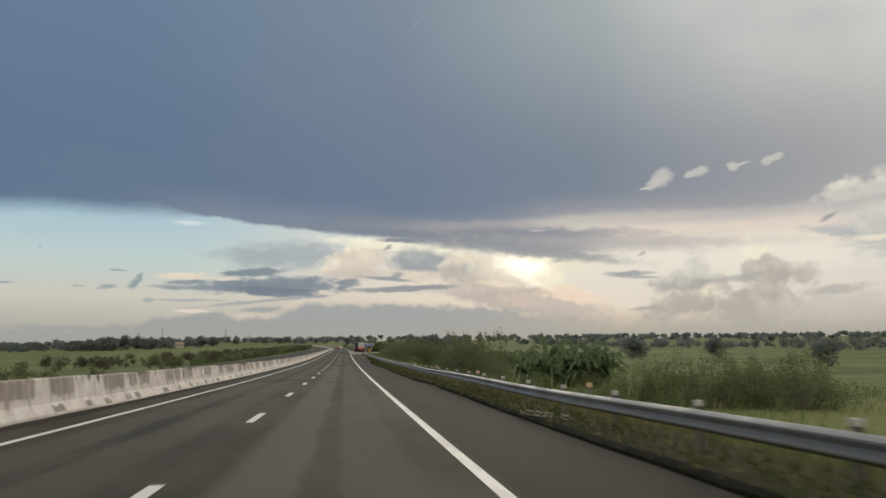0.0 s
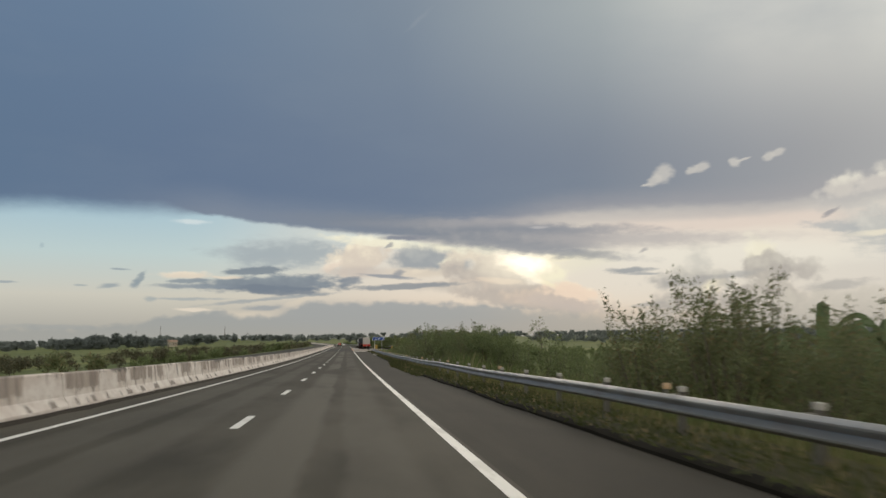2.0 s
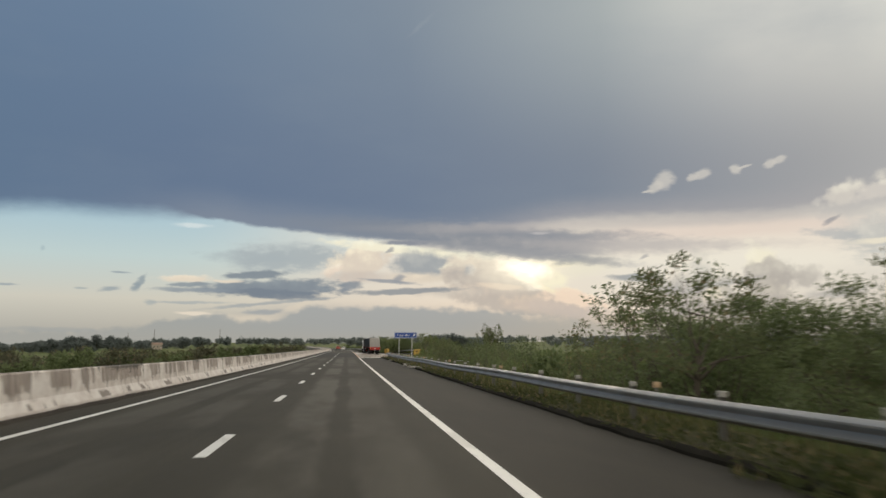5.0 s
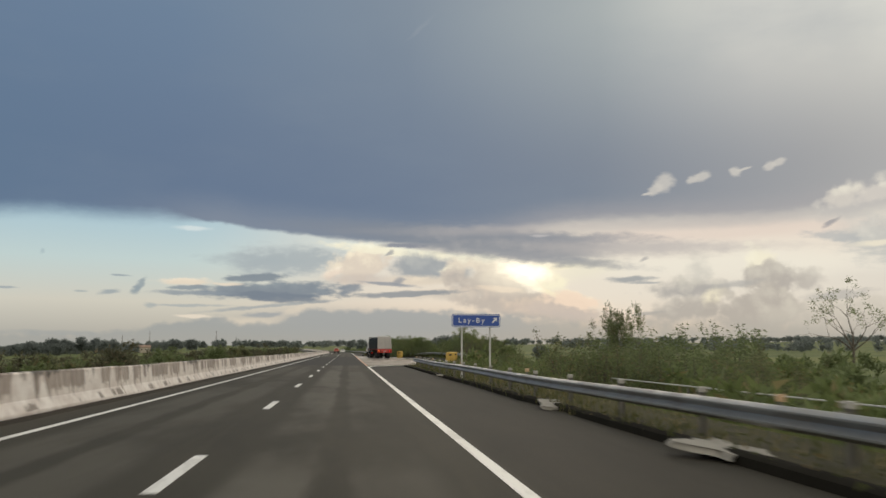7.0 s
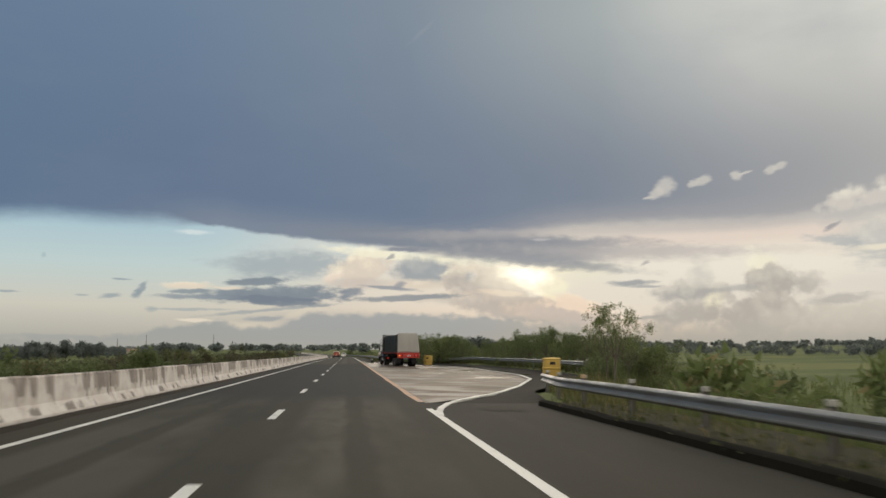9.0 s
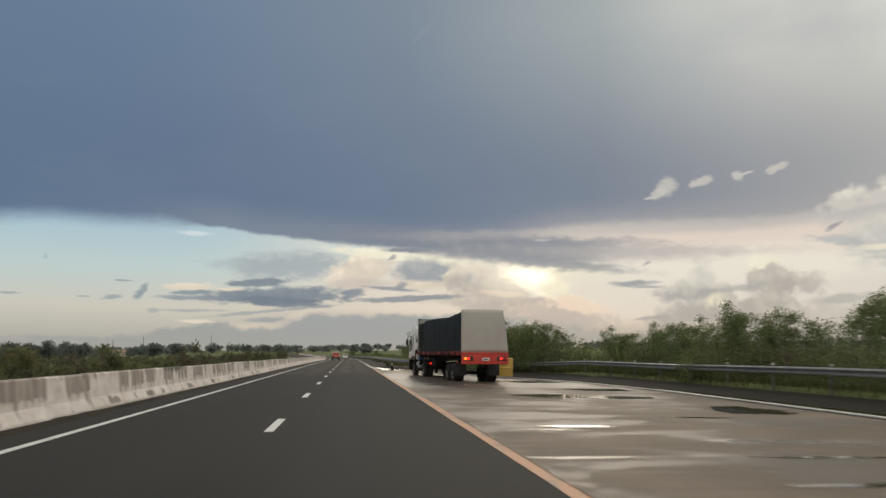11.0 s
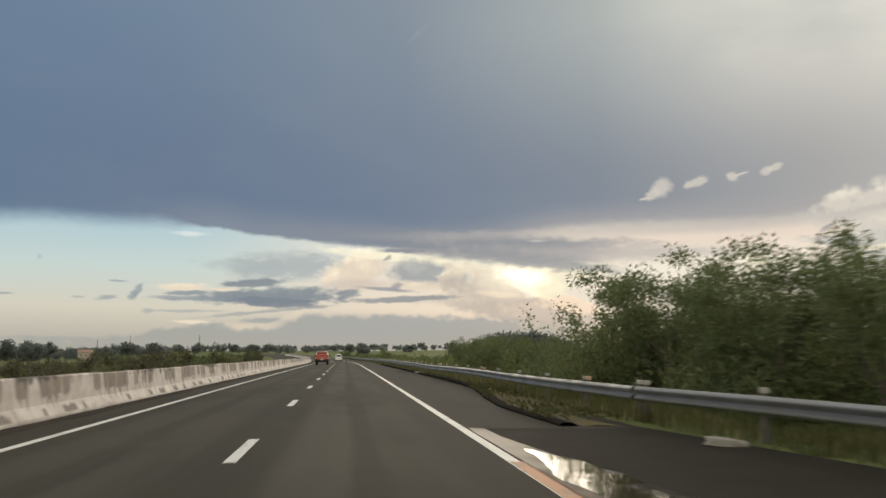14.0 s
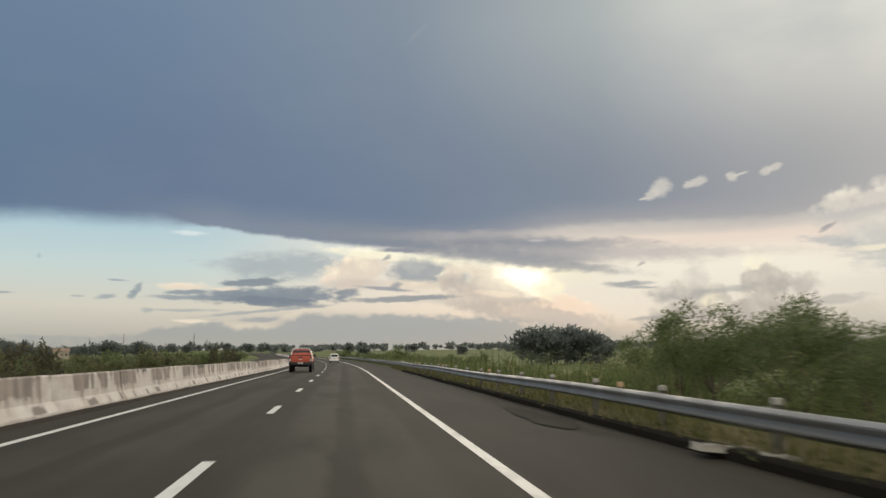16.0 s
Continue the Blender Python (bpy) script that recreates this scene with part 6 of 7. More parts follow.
def make_pickup(m):
    car = thing("pickup_truck", m, "burnt-orange double-cab pickup with a steel roll bar and black bed cover", "pickup truck")
    low = [(0, 0.66), (0.78, 0.66), (0.9, 0.78), (0.935, 1.0), (0.92, 1.2), (0.9, 1.3), (0.84, 1.33), (0, 1.33)]
    rings = []
    for y, k, lift in ((0.06, 0.965, 0), (0.25, 1.0, 0), (1.5, 1.0, 0), (3.55, 1.0, 0.0), (4.3, 0.985, -0.03), (4.95, 0.95, -0.07), (5.2, 0.86, -0.12)):
        rings.append(mirrored(y, [(x * k, z + (lift if z > 1.1 else 0)) for x, z in low]))
    part("body", loft(bmesh.new(), rings), M_ORANGE, car)
    cab = [mirrored(1.5, [(0, 1.31), (0.88, 1.31), (0.87, 1.34), (0.84, 1.4), (0, 1.4)]), mirrored(1.72, [(0, 1.31), (0.88, 1.31), (0.8, 1.66), (0.7, 1.83), (0, 1.86)]),
           mirrored(2.1, [(0, 1.31), (0.88, 1.31), (0.78, 1.72), (0.68, 1.87), (0, 1.91)]), mirrored(2.9, [(0, 1.31), (0.88, 1.31), (0.78, 1.7), (0.67, 1.85), (0, 1.89)]),
           mirrored(3.3, [(0, 1.31), (0.88, 1.31), (0.82, 1.55), (0.74, 1.68), (0, 1.7)]), mirrored(3.95, [(0, 1.29), (0.86, 1.29), (0.85, 1.3), (0.8, 1.31), (0, 1.32)])]
    part("cab", loft(bmesh.new(), cab), M_ORANGE, car)
    glass = bmesh.new()
    box(glass, (0, 1.6, 1.58), (1.36, 0.02, 0.4), 0.008, Euler((radians(-18), 0, 0)).to_matrix())
    part("rear_window", glass, M_GLASS, car)
    for e in (-1, 1):
        for y, length in ((2.15, 0.62), (2.95, 0.66)):
            part("side_window", box(bmesh.new(), (e * 0.832, y, 1.54), (0.02, length, 0.3), 0.008, Euler((0, radians(-e * 13), 0)).to_matrix()), M_GLASS, car)
        lamp = part("tail_light", box(bmesh.new(), (e * 0.83, 0.055, 1.06), (0.17, 0.06, 0.42), 0.012), M_BLACK, car)
        part("brake_lens", box(bmesh.new(), (e * 0.83, 0.02, 1.18), (0.12, 0.02, 0.14), 0.006), M_LENS_DARK, lamp)
        part("turn_lens", box(bmesh.new(), (e * 0.83, 0.02, 1.05), (0.12, 0.02, 0.08), 0.006), M_LENS_CLEAR, lamp)
        part("reverse_lens", box(bmesh.new(), (e * 0.83, 0.02, 0.945), (0.12, 0.02, 0.09), 0.006), M_LENS_CLEAR, lamp)
        mirror = part("mirror", box(bmesh.new(), (e * 1.02, 3.3, 1.36), (0.2, 0.09, 0.2), 0.03), M_BLACK, car)
        part("running_board", box(bmesh.new(), (e * 0.92, 2.5, 0.56), (0.16, 1.7, 0.05), 0.015), M_CHASSIS, car)
        for y in (2.12, 2.98):
            part("door_handle", box(bmesh.new(), (e * 0.945, y - 0.25, 1.16), (0.03, 0.16, 0.035), 0.01), M_BLACK, car)
        for y in (1.12, 4.28):
            arch = bmesh.new()
            lathe(arch, [(0.47, -0.03), (0.53, -0.03), (0.53, 0.05), (0.47, 0.05)], (e * 0.9, y, 0.42), "X", 26)
            part("wheel_arch", arch, M_BLACK, car)
            wheel(car, e * 0.79, y, 0.42, 0.27, e, M_BLACK)
    bar = bmesh.new()
    route = [(-0.84, 1.2, 1.36), (-0.78, 1.42, 1.66), (-0.66, 1.5, 1.9), (-0.55, 1.52, 1.95), (0.55, 1.52, 1.95), (0.66, 1.5, 1.9), (0.78, 1.42, 1.66), (0.84, 1.2, 1.36)]
    for a, b in zip(route, route[1:]):
        tube(bar, a, b, 0.038, 0.038, 10)
    part("roll_bar", bar, M_CHROME, car, "bright steel roll bar")
    part("bed_cover", box(bmesh.new(), (0, 0.78, 1.355), (1.8, 1.42, 0.07), 0.02), M_BLACK, car)
    part("tailgate", box(bmesh.new(), (0, 0.045, 1.03), (1.46, 0.05, 0.5), 0.012), M_ORANGE, car)
    part("tailgate_handle", box(bmesh.new(), (0, 0.015, 1.2), (0.34, 0.025, 0.1), 0.01), M_BLACK, car)
    part("emblem", box(bmesh.new(), (0, 0.012, 1.05), (0.24, 0.012, 0.05), 0.004), M_CHROME, car)
    part("rear_bumper", box(bmesh.new(), (0, 0.0, 0.7), (1.86, 0.24, 0.24), 0.04), M_BLACK, car)
    part("front_bumper", box(bmesh.new(), (0, 5.2, 0.72), (1.7, 0.2, 0.34), 0.06), M_BLACK, car)
    part("underbody", box(bmesh.new(), (0, 2.6, 0.55), (1.2, 4.6, 0.22), 0.03), M_CHASSIS, car)
    plate(car, 0.0, -0.125, 0.74)
    return car


def make_van(m):
    car = thing("white_car", m, "white hatch-backed family car seen from behind", "car")
    low = [(0, 0.3), (0.76, 0.3), (0.83, 0.4), (0.86, 0.68), (0.84, 0.92), (0.8, 0.98), (0, 0.98)]
    part("body", loft(bmesh.new(), [mirrored(y, [(x * k, z) for x, z in low]) for y, k in ((0.05, 0.96), (0.3, 1.0), (3.2, 1.0), (3.9, 0.95), (4.15, 0.85))]), M_WHITE, car)
    top = [mirrored(0.1, [(0, 0.95), (0.8, 0.95), (0.79, 1.0), (0, 1.02)]), mirrored(0.4, [(0, 0.95), (0.81, 0.95), (0.7, 1.45), (0.6, 1.58), (0, 1.6)]), mirrored(1.2, [(0, 0.95), (0.81, 0.95), (0.7, 1.52), (0.6, 1.64), (0, 1.67)]),
           mirrored(2.2, [(0, 0.95), (0.81, 0.95), (0.7, 1.5), (0.6, 1.61), (0, 1.64)]), mirrored(3.3, [(0, 0.95), (0.8, 0.95), (0.78, 0.98), (0.7, 1.0), (0, 1.02)])]
    part("cabin", loft(bmesh.new(), top), M_WHITE, car)
    part("rear_window", box(bmesh.new(), (0, 0.24, 1.28), (1.2, 0.02, 0.46), 0.01, Euler((radians(-28), 0, 0)).to_matrix()), M_GLASS, car)
    for e in (-1, 1):
        part("side_window", box(bmesh.new(), (e * 0.765, 1.5, 1.24), (0.02, 1.9, 0.36), 0.01, Euler((0, radians(-e * 11), 0)).to_matrix()), M_GLASS, car)
        part("tail_light", box(bmesh.new(), (e * 0.74, 0.06, 0.84), (0.16, 0.06, 0.26), 0.02), M_LENS_DARK, car)
        part("mirror", box(bmesh.new(), (e * 0.92, 2.75, 1.05), (0.16, 0.08, 0.13), 0.03), M_WHITE, car)
        for y in (0.75, 3.35):
            wheel(car, e * 0.74, y, 0.3, 0.2, e)
    part("rear_bumper", box(bmesh.new(), (0, 0.0, 0.46), (1.64, 0.2, 0.28), 0.05), M_WHITE, car)
    part("underbody", box(bmesh.new(), (0, 2.0, 0.3), (1.3, 3.5, 0.2), 0.03), M_CHASSIS, car)
    plate(car, 0.0, -0.005, 0.78)
    return car


def make_lorry(m):
    rig = thing("articulated_truck", m, "parked articulated truck: white cab, red flatbed trailer under black tarpaulin", "truck")
    # trailer frame
    part("deck", box(bmesh.new(), (0, 6.12, 1.5), (2.44, 12.66, 0.1), 0.01), M_CHASSIS, rig)
    for e in (-1, 1):
        part("side_rail", box(bmesh.new(), (e * 1.24, 6.12, 1.56), (0.06, 12.76, 0.2), 0.012), M_SHADED_RED, rig, "worn red steel side rail, shade put into its colour")
        part("main_beam", box(bmesh.new(), (e * 0.5, 6.0, 1.31), (0.16, 11.6, 0.28), 0.02), M_CHASSIS, rig)
        part("landing_leg", box(bmesh.new(), (e * 0.75, 8.6, 0.85), (0.16, 0.18, 1.0), 0.02), M_CHASSIS, rig)
        part("mud_flap", box(bmesh.new(), (e * 0.92, 1.25, 0.72), (0.58, 0.02, 0.66), 0.005), M_BLACK, rig)
    for k in range(9):
        part("cross_member", box(bmesh.new(), (0, 0.9 + k * 1.35, 1.38), (2.4, 0.1, 0.14), 0.01), M_CHASSIS, rig)
    bumper = part("rear_bumper", box(bmesh.new(), (0, -0.03, 1.3), (2.5, 0.1, 0.6), 0.03), M_RED, rig, "bright red rear beam")
    part("beam_lip", box(bmesh.new(), (0, -0.09, 1.56), (2.5, 0.05, 0.08), 0.012), M_RED, bumper)
    for e in (-1, 1):
        part("light_box", box(bmesh.new(), (e * 0.88, -0.083, 1.28), (0.5, 0.03, 0.24), 0.01), M_BLACK, bumper)
        part("tail_lens", box(bmesh.new(), (e * 0.88 - 0.02, -0.103, 1.29), (0.17, 0.02, 0.13), 0.02), M_LENS_RED, bumper)
        part("turn_lens", box(bmesh.new(), (e * 1.05 if e < 0 else 1.06, -0.103, 1.29), (0.13, 0.02, 0.13), 0.02), M_LENS_AMBER if e < 0 else M_LENS_DARK, bumper)
    part("plate_recess", box(bmesh.new(), (0.02, -0.083, 1.29), (0.58, 0.02, 0.27), 0.03), M_RED, bumper)
    plate(bumper, 0.03, -0.1, 1.25, 0.38, 0.14)
    bumper.location = (0, -0.26, 0)
    # load under sheets: the far side leans in
    verts, faces = [], []
    rows = spaced(-0.2, 10.3, 0.25)
    outline = [(-1.22, 1.66), (-1.24, 2.0), (-1.24, 2.5), (-1.23, 3.0), (-1.21, 3.45), (-1.1, 3.7), (-0.6, 3.78), (0.0, 3.82), (0.55, 3.8), (0.95, 3.7), (1.03, 3.3), (1.1, 2.7), (1.18, 2.1), (1.22, 1.66)]
    for y in rows:
        sag = 0.08 * max(0.0, (y - 6.5) / 3.9) + 0.15 * math.exp(-((y - 4.6) / 2.6) ** 2) + 0.025 * noise.noise((y * 0.8, 0, 1))
        for x, z in outline:
            b = 0.05 * noise.noise((x * 2, y * 1.4, z * 1.7)) + 0.03 * noise.noise((x * 5, y * 5, z * 2))
            k = min(1.0, (z - 1.6) * 2)
            verts.append((x + b * k * (1 if x > 0 else -1), y, z - sag * (z - 1.66) / 1.9 + b * 0.6 * k))
    n = len(outline)
    for i in range(len(rows) - 1):
        for k in range(n - 1):
            faces.append((i * n + k, i * n + k + 1, (i + 1) * n + k + 1, (i + 1) * n + k))
    faces += [tuple(range(n))[::-1], tuple(range((len(rows) - 1) * n, len(rows) * n))]
    link_mesh("side_tarpaulin", verts, faces, M_BLACK_TARP, rig, "black tarpaulin drawn over the load", True)
    verts, faces = [], []
    for i in range(13):
        z = 1.6 + 2.2 * i / 12
        for k in range(15):
            u = k / 14
            x = -1.25 + u * (2.5 - 0.26 * (i / 12) ** 1.5)
            crease = 0.035 * math.exp(-((u - 0.5) * 14) ** 2) + 0.03 * noise.noise((u * 4, z, 3))
            hang = 0.03 * math.sin(u * math.pi) if i == 12 else 0
            verts.append((x, -0.02 - 0.05 * math.sin(u * math.pi) * math.sin(i / 12 * math.pi) + crease, z + hang))
    for i in range(12):
        for k in range(14):
            a = i * 15 + k
            faces.append((a, a + 1, a + 16, a + 15))
    back = link_mesh("rear_tarpaulin", verts, faces, M_PALE_TARP, rig, "pale grey tarpaulin across the back", True)
    back.location = (0, -0.26, 0)
    thick = back.modifiers.new("thickness", "SOLIDIFY")
    thick.thickness = 0.02
    # crates in front of the sheet, and the head board
    pallet = bmesh.new()
    for x in (-1.1, -0.55, 0.0, 0.55, 1.1):
        for y in (-0.4, 0.0, 0.4):
            box(pallet, (x, y, 0.06), (0.12, 0.1, 0.09))
    for y in (-0.42, -0.21, 0.0, 0.21, 0.42):
        box(pallet, (0, y, 0.115), (2.36, 0.13, 0.022))
        box(pallet, (0, y, 0.008), (2.36, 0.1, 0.016))
    crate = part("pallet", pallet, M_PALLET, rig, smooth=False)
    crate.location = (0, 11.85, 1.58)
    for k in range(1, 26):
        c = new("pallet", crate.data)
        c.parent = rig
        c.location = (0.02 * math.sin(k * 3), (11.85 if k < 13 else 10.82) + 0.015 * math.sin(k * 5), 1.58 + (k % 13) * 0.15)
    board = part("head_board", box(bmesh.new(), (0, 12.45, 2.7), (2.4, 0.02, 2.2)), M_TANK, rig)
    for x in (-1.2, -0.6, 0.0, 0.6, 1.2):
        part("upright", box(bmesh.new(), (x, 12.42, 2.7), (0.07, 0.07, 2.3), 0.01), M_TANK, board)
    for z in (1.75, 2.45, 3.15, 3.82):
        part("cross_bar", box(bmesh.new(), (0, 12.39, z), (2.47, 0.06, 0.08), 0.01), M_TANK, board)
    for e in (-1, 1):
        part("top_arm", box(bmesh.new(), (e * 1.2, 12.0, 3.82), (0.06, 0.9, 0.06), 0.01), M_TANK, board)
    for y in (2.1, 3.45):
        part("axle", tube(bmesh.new(), (-0.9, y, 0.5), (0.9, y, 0.5), 0.07), M_CHASSIS, rig)
        for e in (-1, 1):
            wheel(rig, e * 0.76, y, 0.5, 0.27, -e, M_CHASSIS)
            wheel(rig, e * 1.06, y, 0.5, 0.27, e, M_RIM, 0.12)
    # tractor
    for e in (-1, 1):
        part("frame_beam", box(bmesh.new(), (e * 0.42, 12.9, 0.86), (0.1, 5.6, 0.26), 0.02), M_CHASSIS, rig)
        wheel(rig, e * 0.76, 10.6, 0.5, 0.27, -e, M_CHASSIS)
        wheel(rig, e * 1.06, 10.6, 0.5, 0.27, e, M_RIM, 0.12)
        wheel(rig, e * 1.05, 14.15, 0.5, 0.28, e, M_RIM, 0.02)
        part("fuel_tank", box(bmesh.new(), (e * 1.02, 12.0, 0.82), (0.42, 1.1, 0.4), 0.06), M_TANK, rig)
        part("air_tank", tube(bmesh.new(), (e * 1.0, 12.75, 0.86), (e * 1.0, 13.3, 0.86), 0.17, 0.17, 14), M_TANK, rig)
        part("side_skirt", box(bmesh.new(), (e * 1.12, 12.4, 0.5), (0.1, 1.8, 0.16), 0.02), M_CHASSIS, rig)
        arc = [math.pi * (k / 10 * 1.1 - 0.05) for k in range(11)]
        hoop = [(14.15 + 0.63 * math.cos(a), 0.52 + 0.63 * math.sin(a)) for a in arc] + [(14.15 + 0.57 * math.cos(a), 0.52 + 0.57 * math.sin(a)) for a in arc[::-1]]
        guard = prism(bmesh.new(), hoop, e * 0.86, e * 1.22)
        part("mudguard", guard, M_CHASSIS, rig)
        part("tail_lamp", box(bmesh.new(), (e * 0.88, 9.7, 0.92), (0.13, 0.05, 0.12), 0.02), M_LENS_RED, rig)
        part("turn_lamp", box(bmesh.new(), (e * 1.02, 9.7, 0.92), (0.13, 0.05, 0.12), 0.02), M_LENS_DARK, rig)
        part("lamp_bracket", box(bmesh.new(), (e * 0.7, 9.74, 0.92), (0.8, 0.04, 0.2), 0.01), M_CHASSIS, rig)
    side = [(12.62, 1.86), (12.62, 2.95), (12.76, 3.22), (13.48, 3.36), (14.85, 3.36), (15.33, 3.2), (15.64, 2.72), (15.84, 2.1), (15.97, 1.55), (16, 1.15), (15.54, 1.15), (15.4, 1.3), (14.85, 1.36), (13.72, 1.34), (13.66, 1.8)]
    cab = part("cab", prism(bmesh.new(), side, -1.22, 1.22, 0.07), M_WHITE, rig, "white sleeper cab with roof fairing")
    part("windscreen", box(bmesh.new(), (0, 15.82, 2.3), (2.1, 0.03, 0.82), 0.02, Euler((radians(13), 0, 0)).to_matrix()), M_GLASS, cab)
    for e in (-1, 1):
        part("door_window", prism(bmesh.new(), [(14.61, 1.8), (14.66, 2.72), (15.5, 2.72), (15.72, 2.05), (15.74, 1.62)], e * 1.21, e * 1.235, 0), M_GLASS, cab)
        part("quarter_window", box(bmesh.new(), (e * 1.222, 14.3, 2.28), (0.02, 0.2, 0.66), 0.006), M_GLASS, cab)
        part("door_handle", box(bmesh.new(), (e * 1.235, 14.33, 1.72), (0.03, 0.15, 0.06), 0.01), M_BLACK, cab)
        part("door_seam", box(bmesh.new(), (e * 1.222, 14.07, 2.1), (0.012, 0.02, 1.5)), M_BLACK, cab)
        part("gutter", box(bmesh.new(), (e * 1.225, 14.58, 2.76), (0.02, 1.3, 0.03)), M_BLACK, cab)
        part("sleeper_window", box(bmesh.new(), (e * 1.222, 12.95, 2.5), (0.02, 0.5, 0.46), 0.006), M_GLASS, cab)
        part("roof_seam", box(bmesh.new(), (e * 1.222, 13.4, 2.86), (0.014, 1.3, 0.014)), M_CHASSIS, cab)
        part("door_edge", box(bmesh.new(), (e * 1.222, 14.85, 1.44), (0.014, 1.5, 0.02)), M_CHASSIS, cab)
        part("side_lamp", box(bmesh.new(), (e * 1.23, 15.6, 1.42), (0.03, 0.13, 0.055), 0.01), M_LENS_AMBER, cab)
        arm = bmesh.new()
        tube(arm, (e * 1.18, 15.67, 2.72), (e * 1.28, 16.0, 2.74), 0.018)
        tube(arm, (e * 1.28, 16.0, 2.74), (e * 1.32, 16.14, 2.56), 0.018)
        tube(arm, (e * 1.32, 16.14, 2.56), (e * 1.32, 16.14, 2.1), 0.018)
        stay = part("mirror_arm", arm, M_BLACK, cab)
        part("mirror", box(bmesh.new(), (e * 1.34, 16.13, 2.34), (0.16, 0.08, 0.4), 0.03), M_BLACK, stay)
    part("vent", box(bmesh.new(), (-1.225, 14.78, 3.05), (0.02, 0.3, 0.05), 0.004), M_BLACK, cab)
    part("front_bumper", box(bmesh.new(), (0, 15.88, 0.78), (2.44, 0.3, 0.7), 0.06), M_CHASSIS, rig)
    part("bumper_step", box(bmesh.new(), (0, 15.95, 0.44), (2.36, 0.24, 0.12), 0.03), M_TANK, rig)
    coil = bmesh.new()
    for k in range(20):
        a, b = k * 0.5, (k + 1) * 0.5
        tube(coil, (-0.7 + 0.1 * math.cos(a), 12.75, 1.75 + 0.035 * k + 0.06 * math.sin(a)), (-0.7 + 0.1 * math.cos(b), 12.75, 1.75 + 0.035 * (k + 1) + 0.06 * math.sin(b)), 0.014, None, 6)
    part("air_hose", coil, M_TANK, rig)
    part("battery_box", box(bmesh.new(), (-1.06, 12.95, 1.33), (0.3, 0.5, 0.36), 0.02, Euler((0.12, 0, 0)).to_matrix()), M_PALE_TARP, rig)
    part("blue_can", box(bmesh.new(), (-1.02, 12.3, 1.3), (0.3, 0.36, 0.4), 0.05), M_BLUE_CAN, rig, "blue plastic can")
    part("air_intake", box(bmesh.new(), (-1.12, 13.5, 1.55), (0.2, 0.2, 1.0), 0.03), M_CHASSIS, rig)
    loop = bmesh.new()
    for k in range(14):
        a, b = math.tau * k / 14, math.tau * (k + 1) / 14
        tube(loop, (-1.12, 12.9 + 0.2 * math.cos(a), 1.75 + 0.24 * math.sin(a)), (-1.12, 12.9 + 0.2 * math.cos(b), 1.75 + 0.24 * math.sin(b)), 0.022, None, 6)
    part("brake_hose", loop, M_TANK, rig)
    # dark blocks added on the rail to stand for its dark gaps
    for k, y in enumerate((1.0, 2.6, 4.4, 6.1, 7.8, 9.3, 10.9)):
        part("strap_winch", box(bmesh.new(), (-1.28, y, 1.5), (0.06, 0.16 + 0.05 * (k % 3), 0.24), 0.02), M_CHASSIS, rig)
    for y, high in ((9.9, 0.7), (11.3, 0.55)):
        part("wheel_cover", box(bmesh.new(), (-1.06, y, 0.98), (0.5, 0.5, 0.06), 0.02, Euler((0.7 if y < 10 else -0.7, 0, 0)).to_matrix()), M_CHASSIS, rig)
    part("spare_rack", box(bmesh.new(), (-0.6, 8.9, 0.95), (0.5, 1.3, 0.4), 0.04), M_CHASSIS, rig)
    return rig


def along(x, s, up=0.0, turn=0.0):
    """Pose of a thing that stands on the road, following its slope."""
    tilt = math.atan2(road_z(s + 2) - road_z(s - 2), 4)
    head = math.atan2(road_x(s - 2) - road_x(s + 2), 4)
    return Matrix.Translation(on_road(x, s, up)) @ Euler((tilt, 0, head + radians(turn))).to_matrix().to_4x4()


make_lorry(along(8.4, 321.25, -0.085, 5.3) @ Matrix.Diagonal((1.0, 1.025, 1.0, 1)))
make_pickup(along(-1.75, 474))
make_van(along(1.75, 556))


# ---- sign, barrels, cones, rubble ----
M_BLUE = plain("blue_sign_face", (0.035, 0.085, 0.33), 0.45, 0, 0.2, 3)
M_SIGN_WHITE = plain("white_sign_paint", (0.72, 0.72, 0.7), 0.5, 0, 0.15, 6)
M_SIGN_POST = plain("pale_painted_post", (0.58, 0.56, 0.52), 0.55, 0.1, 0.35, 5)
M_CONE = plain("faded_orange_rubber", (0.2, 0.07, 0.045), 0.7, 0, 0.5, 5, 0.4, (0.2, 0.08, 0.05))
M_REFLECTOR = plain("yellow_reflector", (0.5, 0.34, 0.2), 0.35, 0, 0.2, 9)
M_WALL = plain("cream_house_wall", (0.46, 0.39, 0.31), 0.85, 0, 0.3, 0.4)
M_ROOF = plain("rusty_tin_roof", (0.3, 0.2, 0.14), 0.6, 0.2, 0.5, 0.6)


def slab_with_corners(bm, wide, high, deep, r, y=0.0):
    pts = []
    for cx, cz, a0 in ((wide / 2 - r, high / 2 - r, 0), (-wide / 2 + r, high / 2 - r, 90), (-wide / 2 + r, -high / 2 + r, 180), (wide / 2 - r, -high / 2 + r, 270)):
        for k in range(6):
            a = radians(a0 + k * 18)
            pts.append((cx + r * math.cos(a), cz + r * math.sin(a)))
    front = [bm.verts.new((x, y - deep / 2, z)) for x, z in pts]
    rear = [bm.verts.new((x, y + deep / 2, z)) for x, z in pts]
    bm.faces.new(front)
    bm.faces.new(rear[::-1])
    for k in range(len(pts)):
        bm.faces.new((front[k], rear[k], rear[(k + 1) % len(pts)], front[(k + 1) % len(pts)]))
    return bm


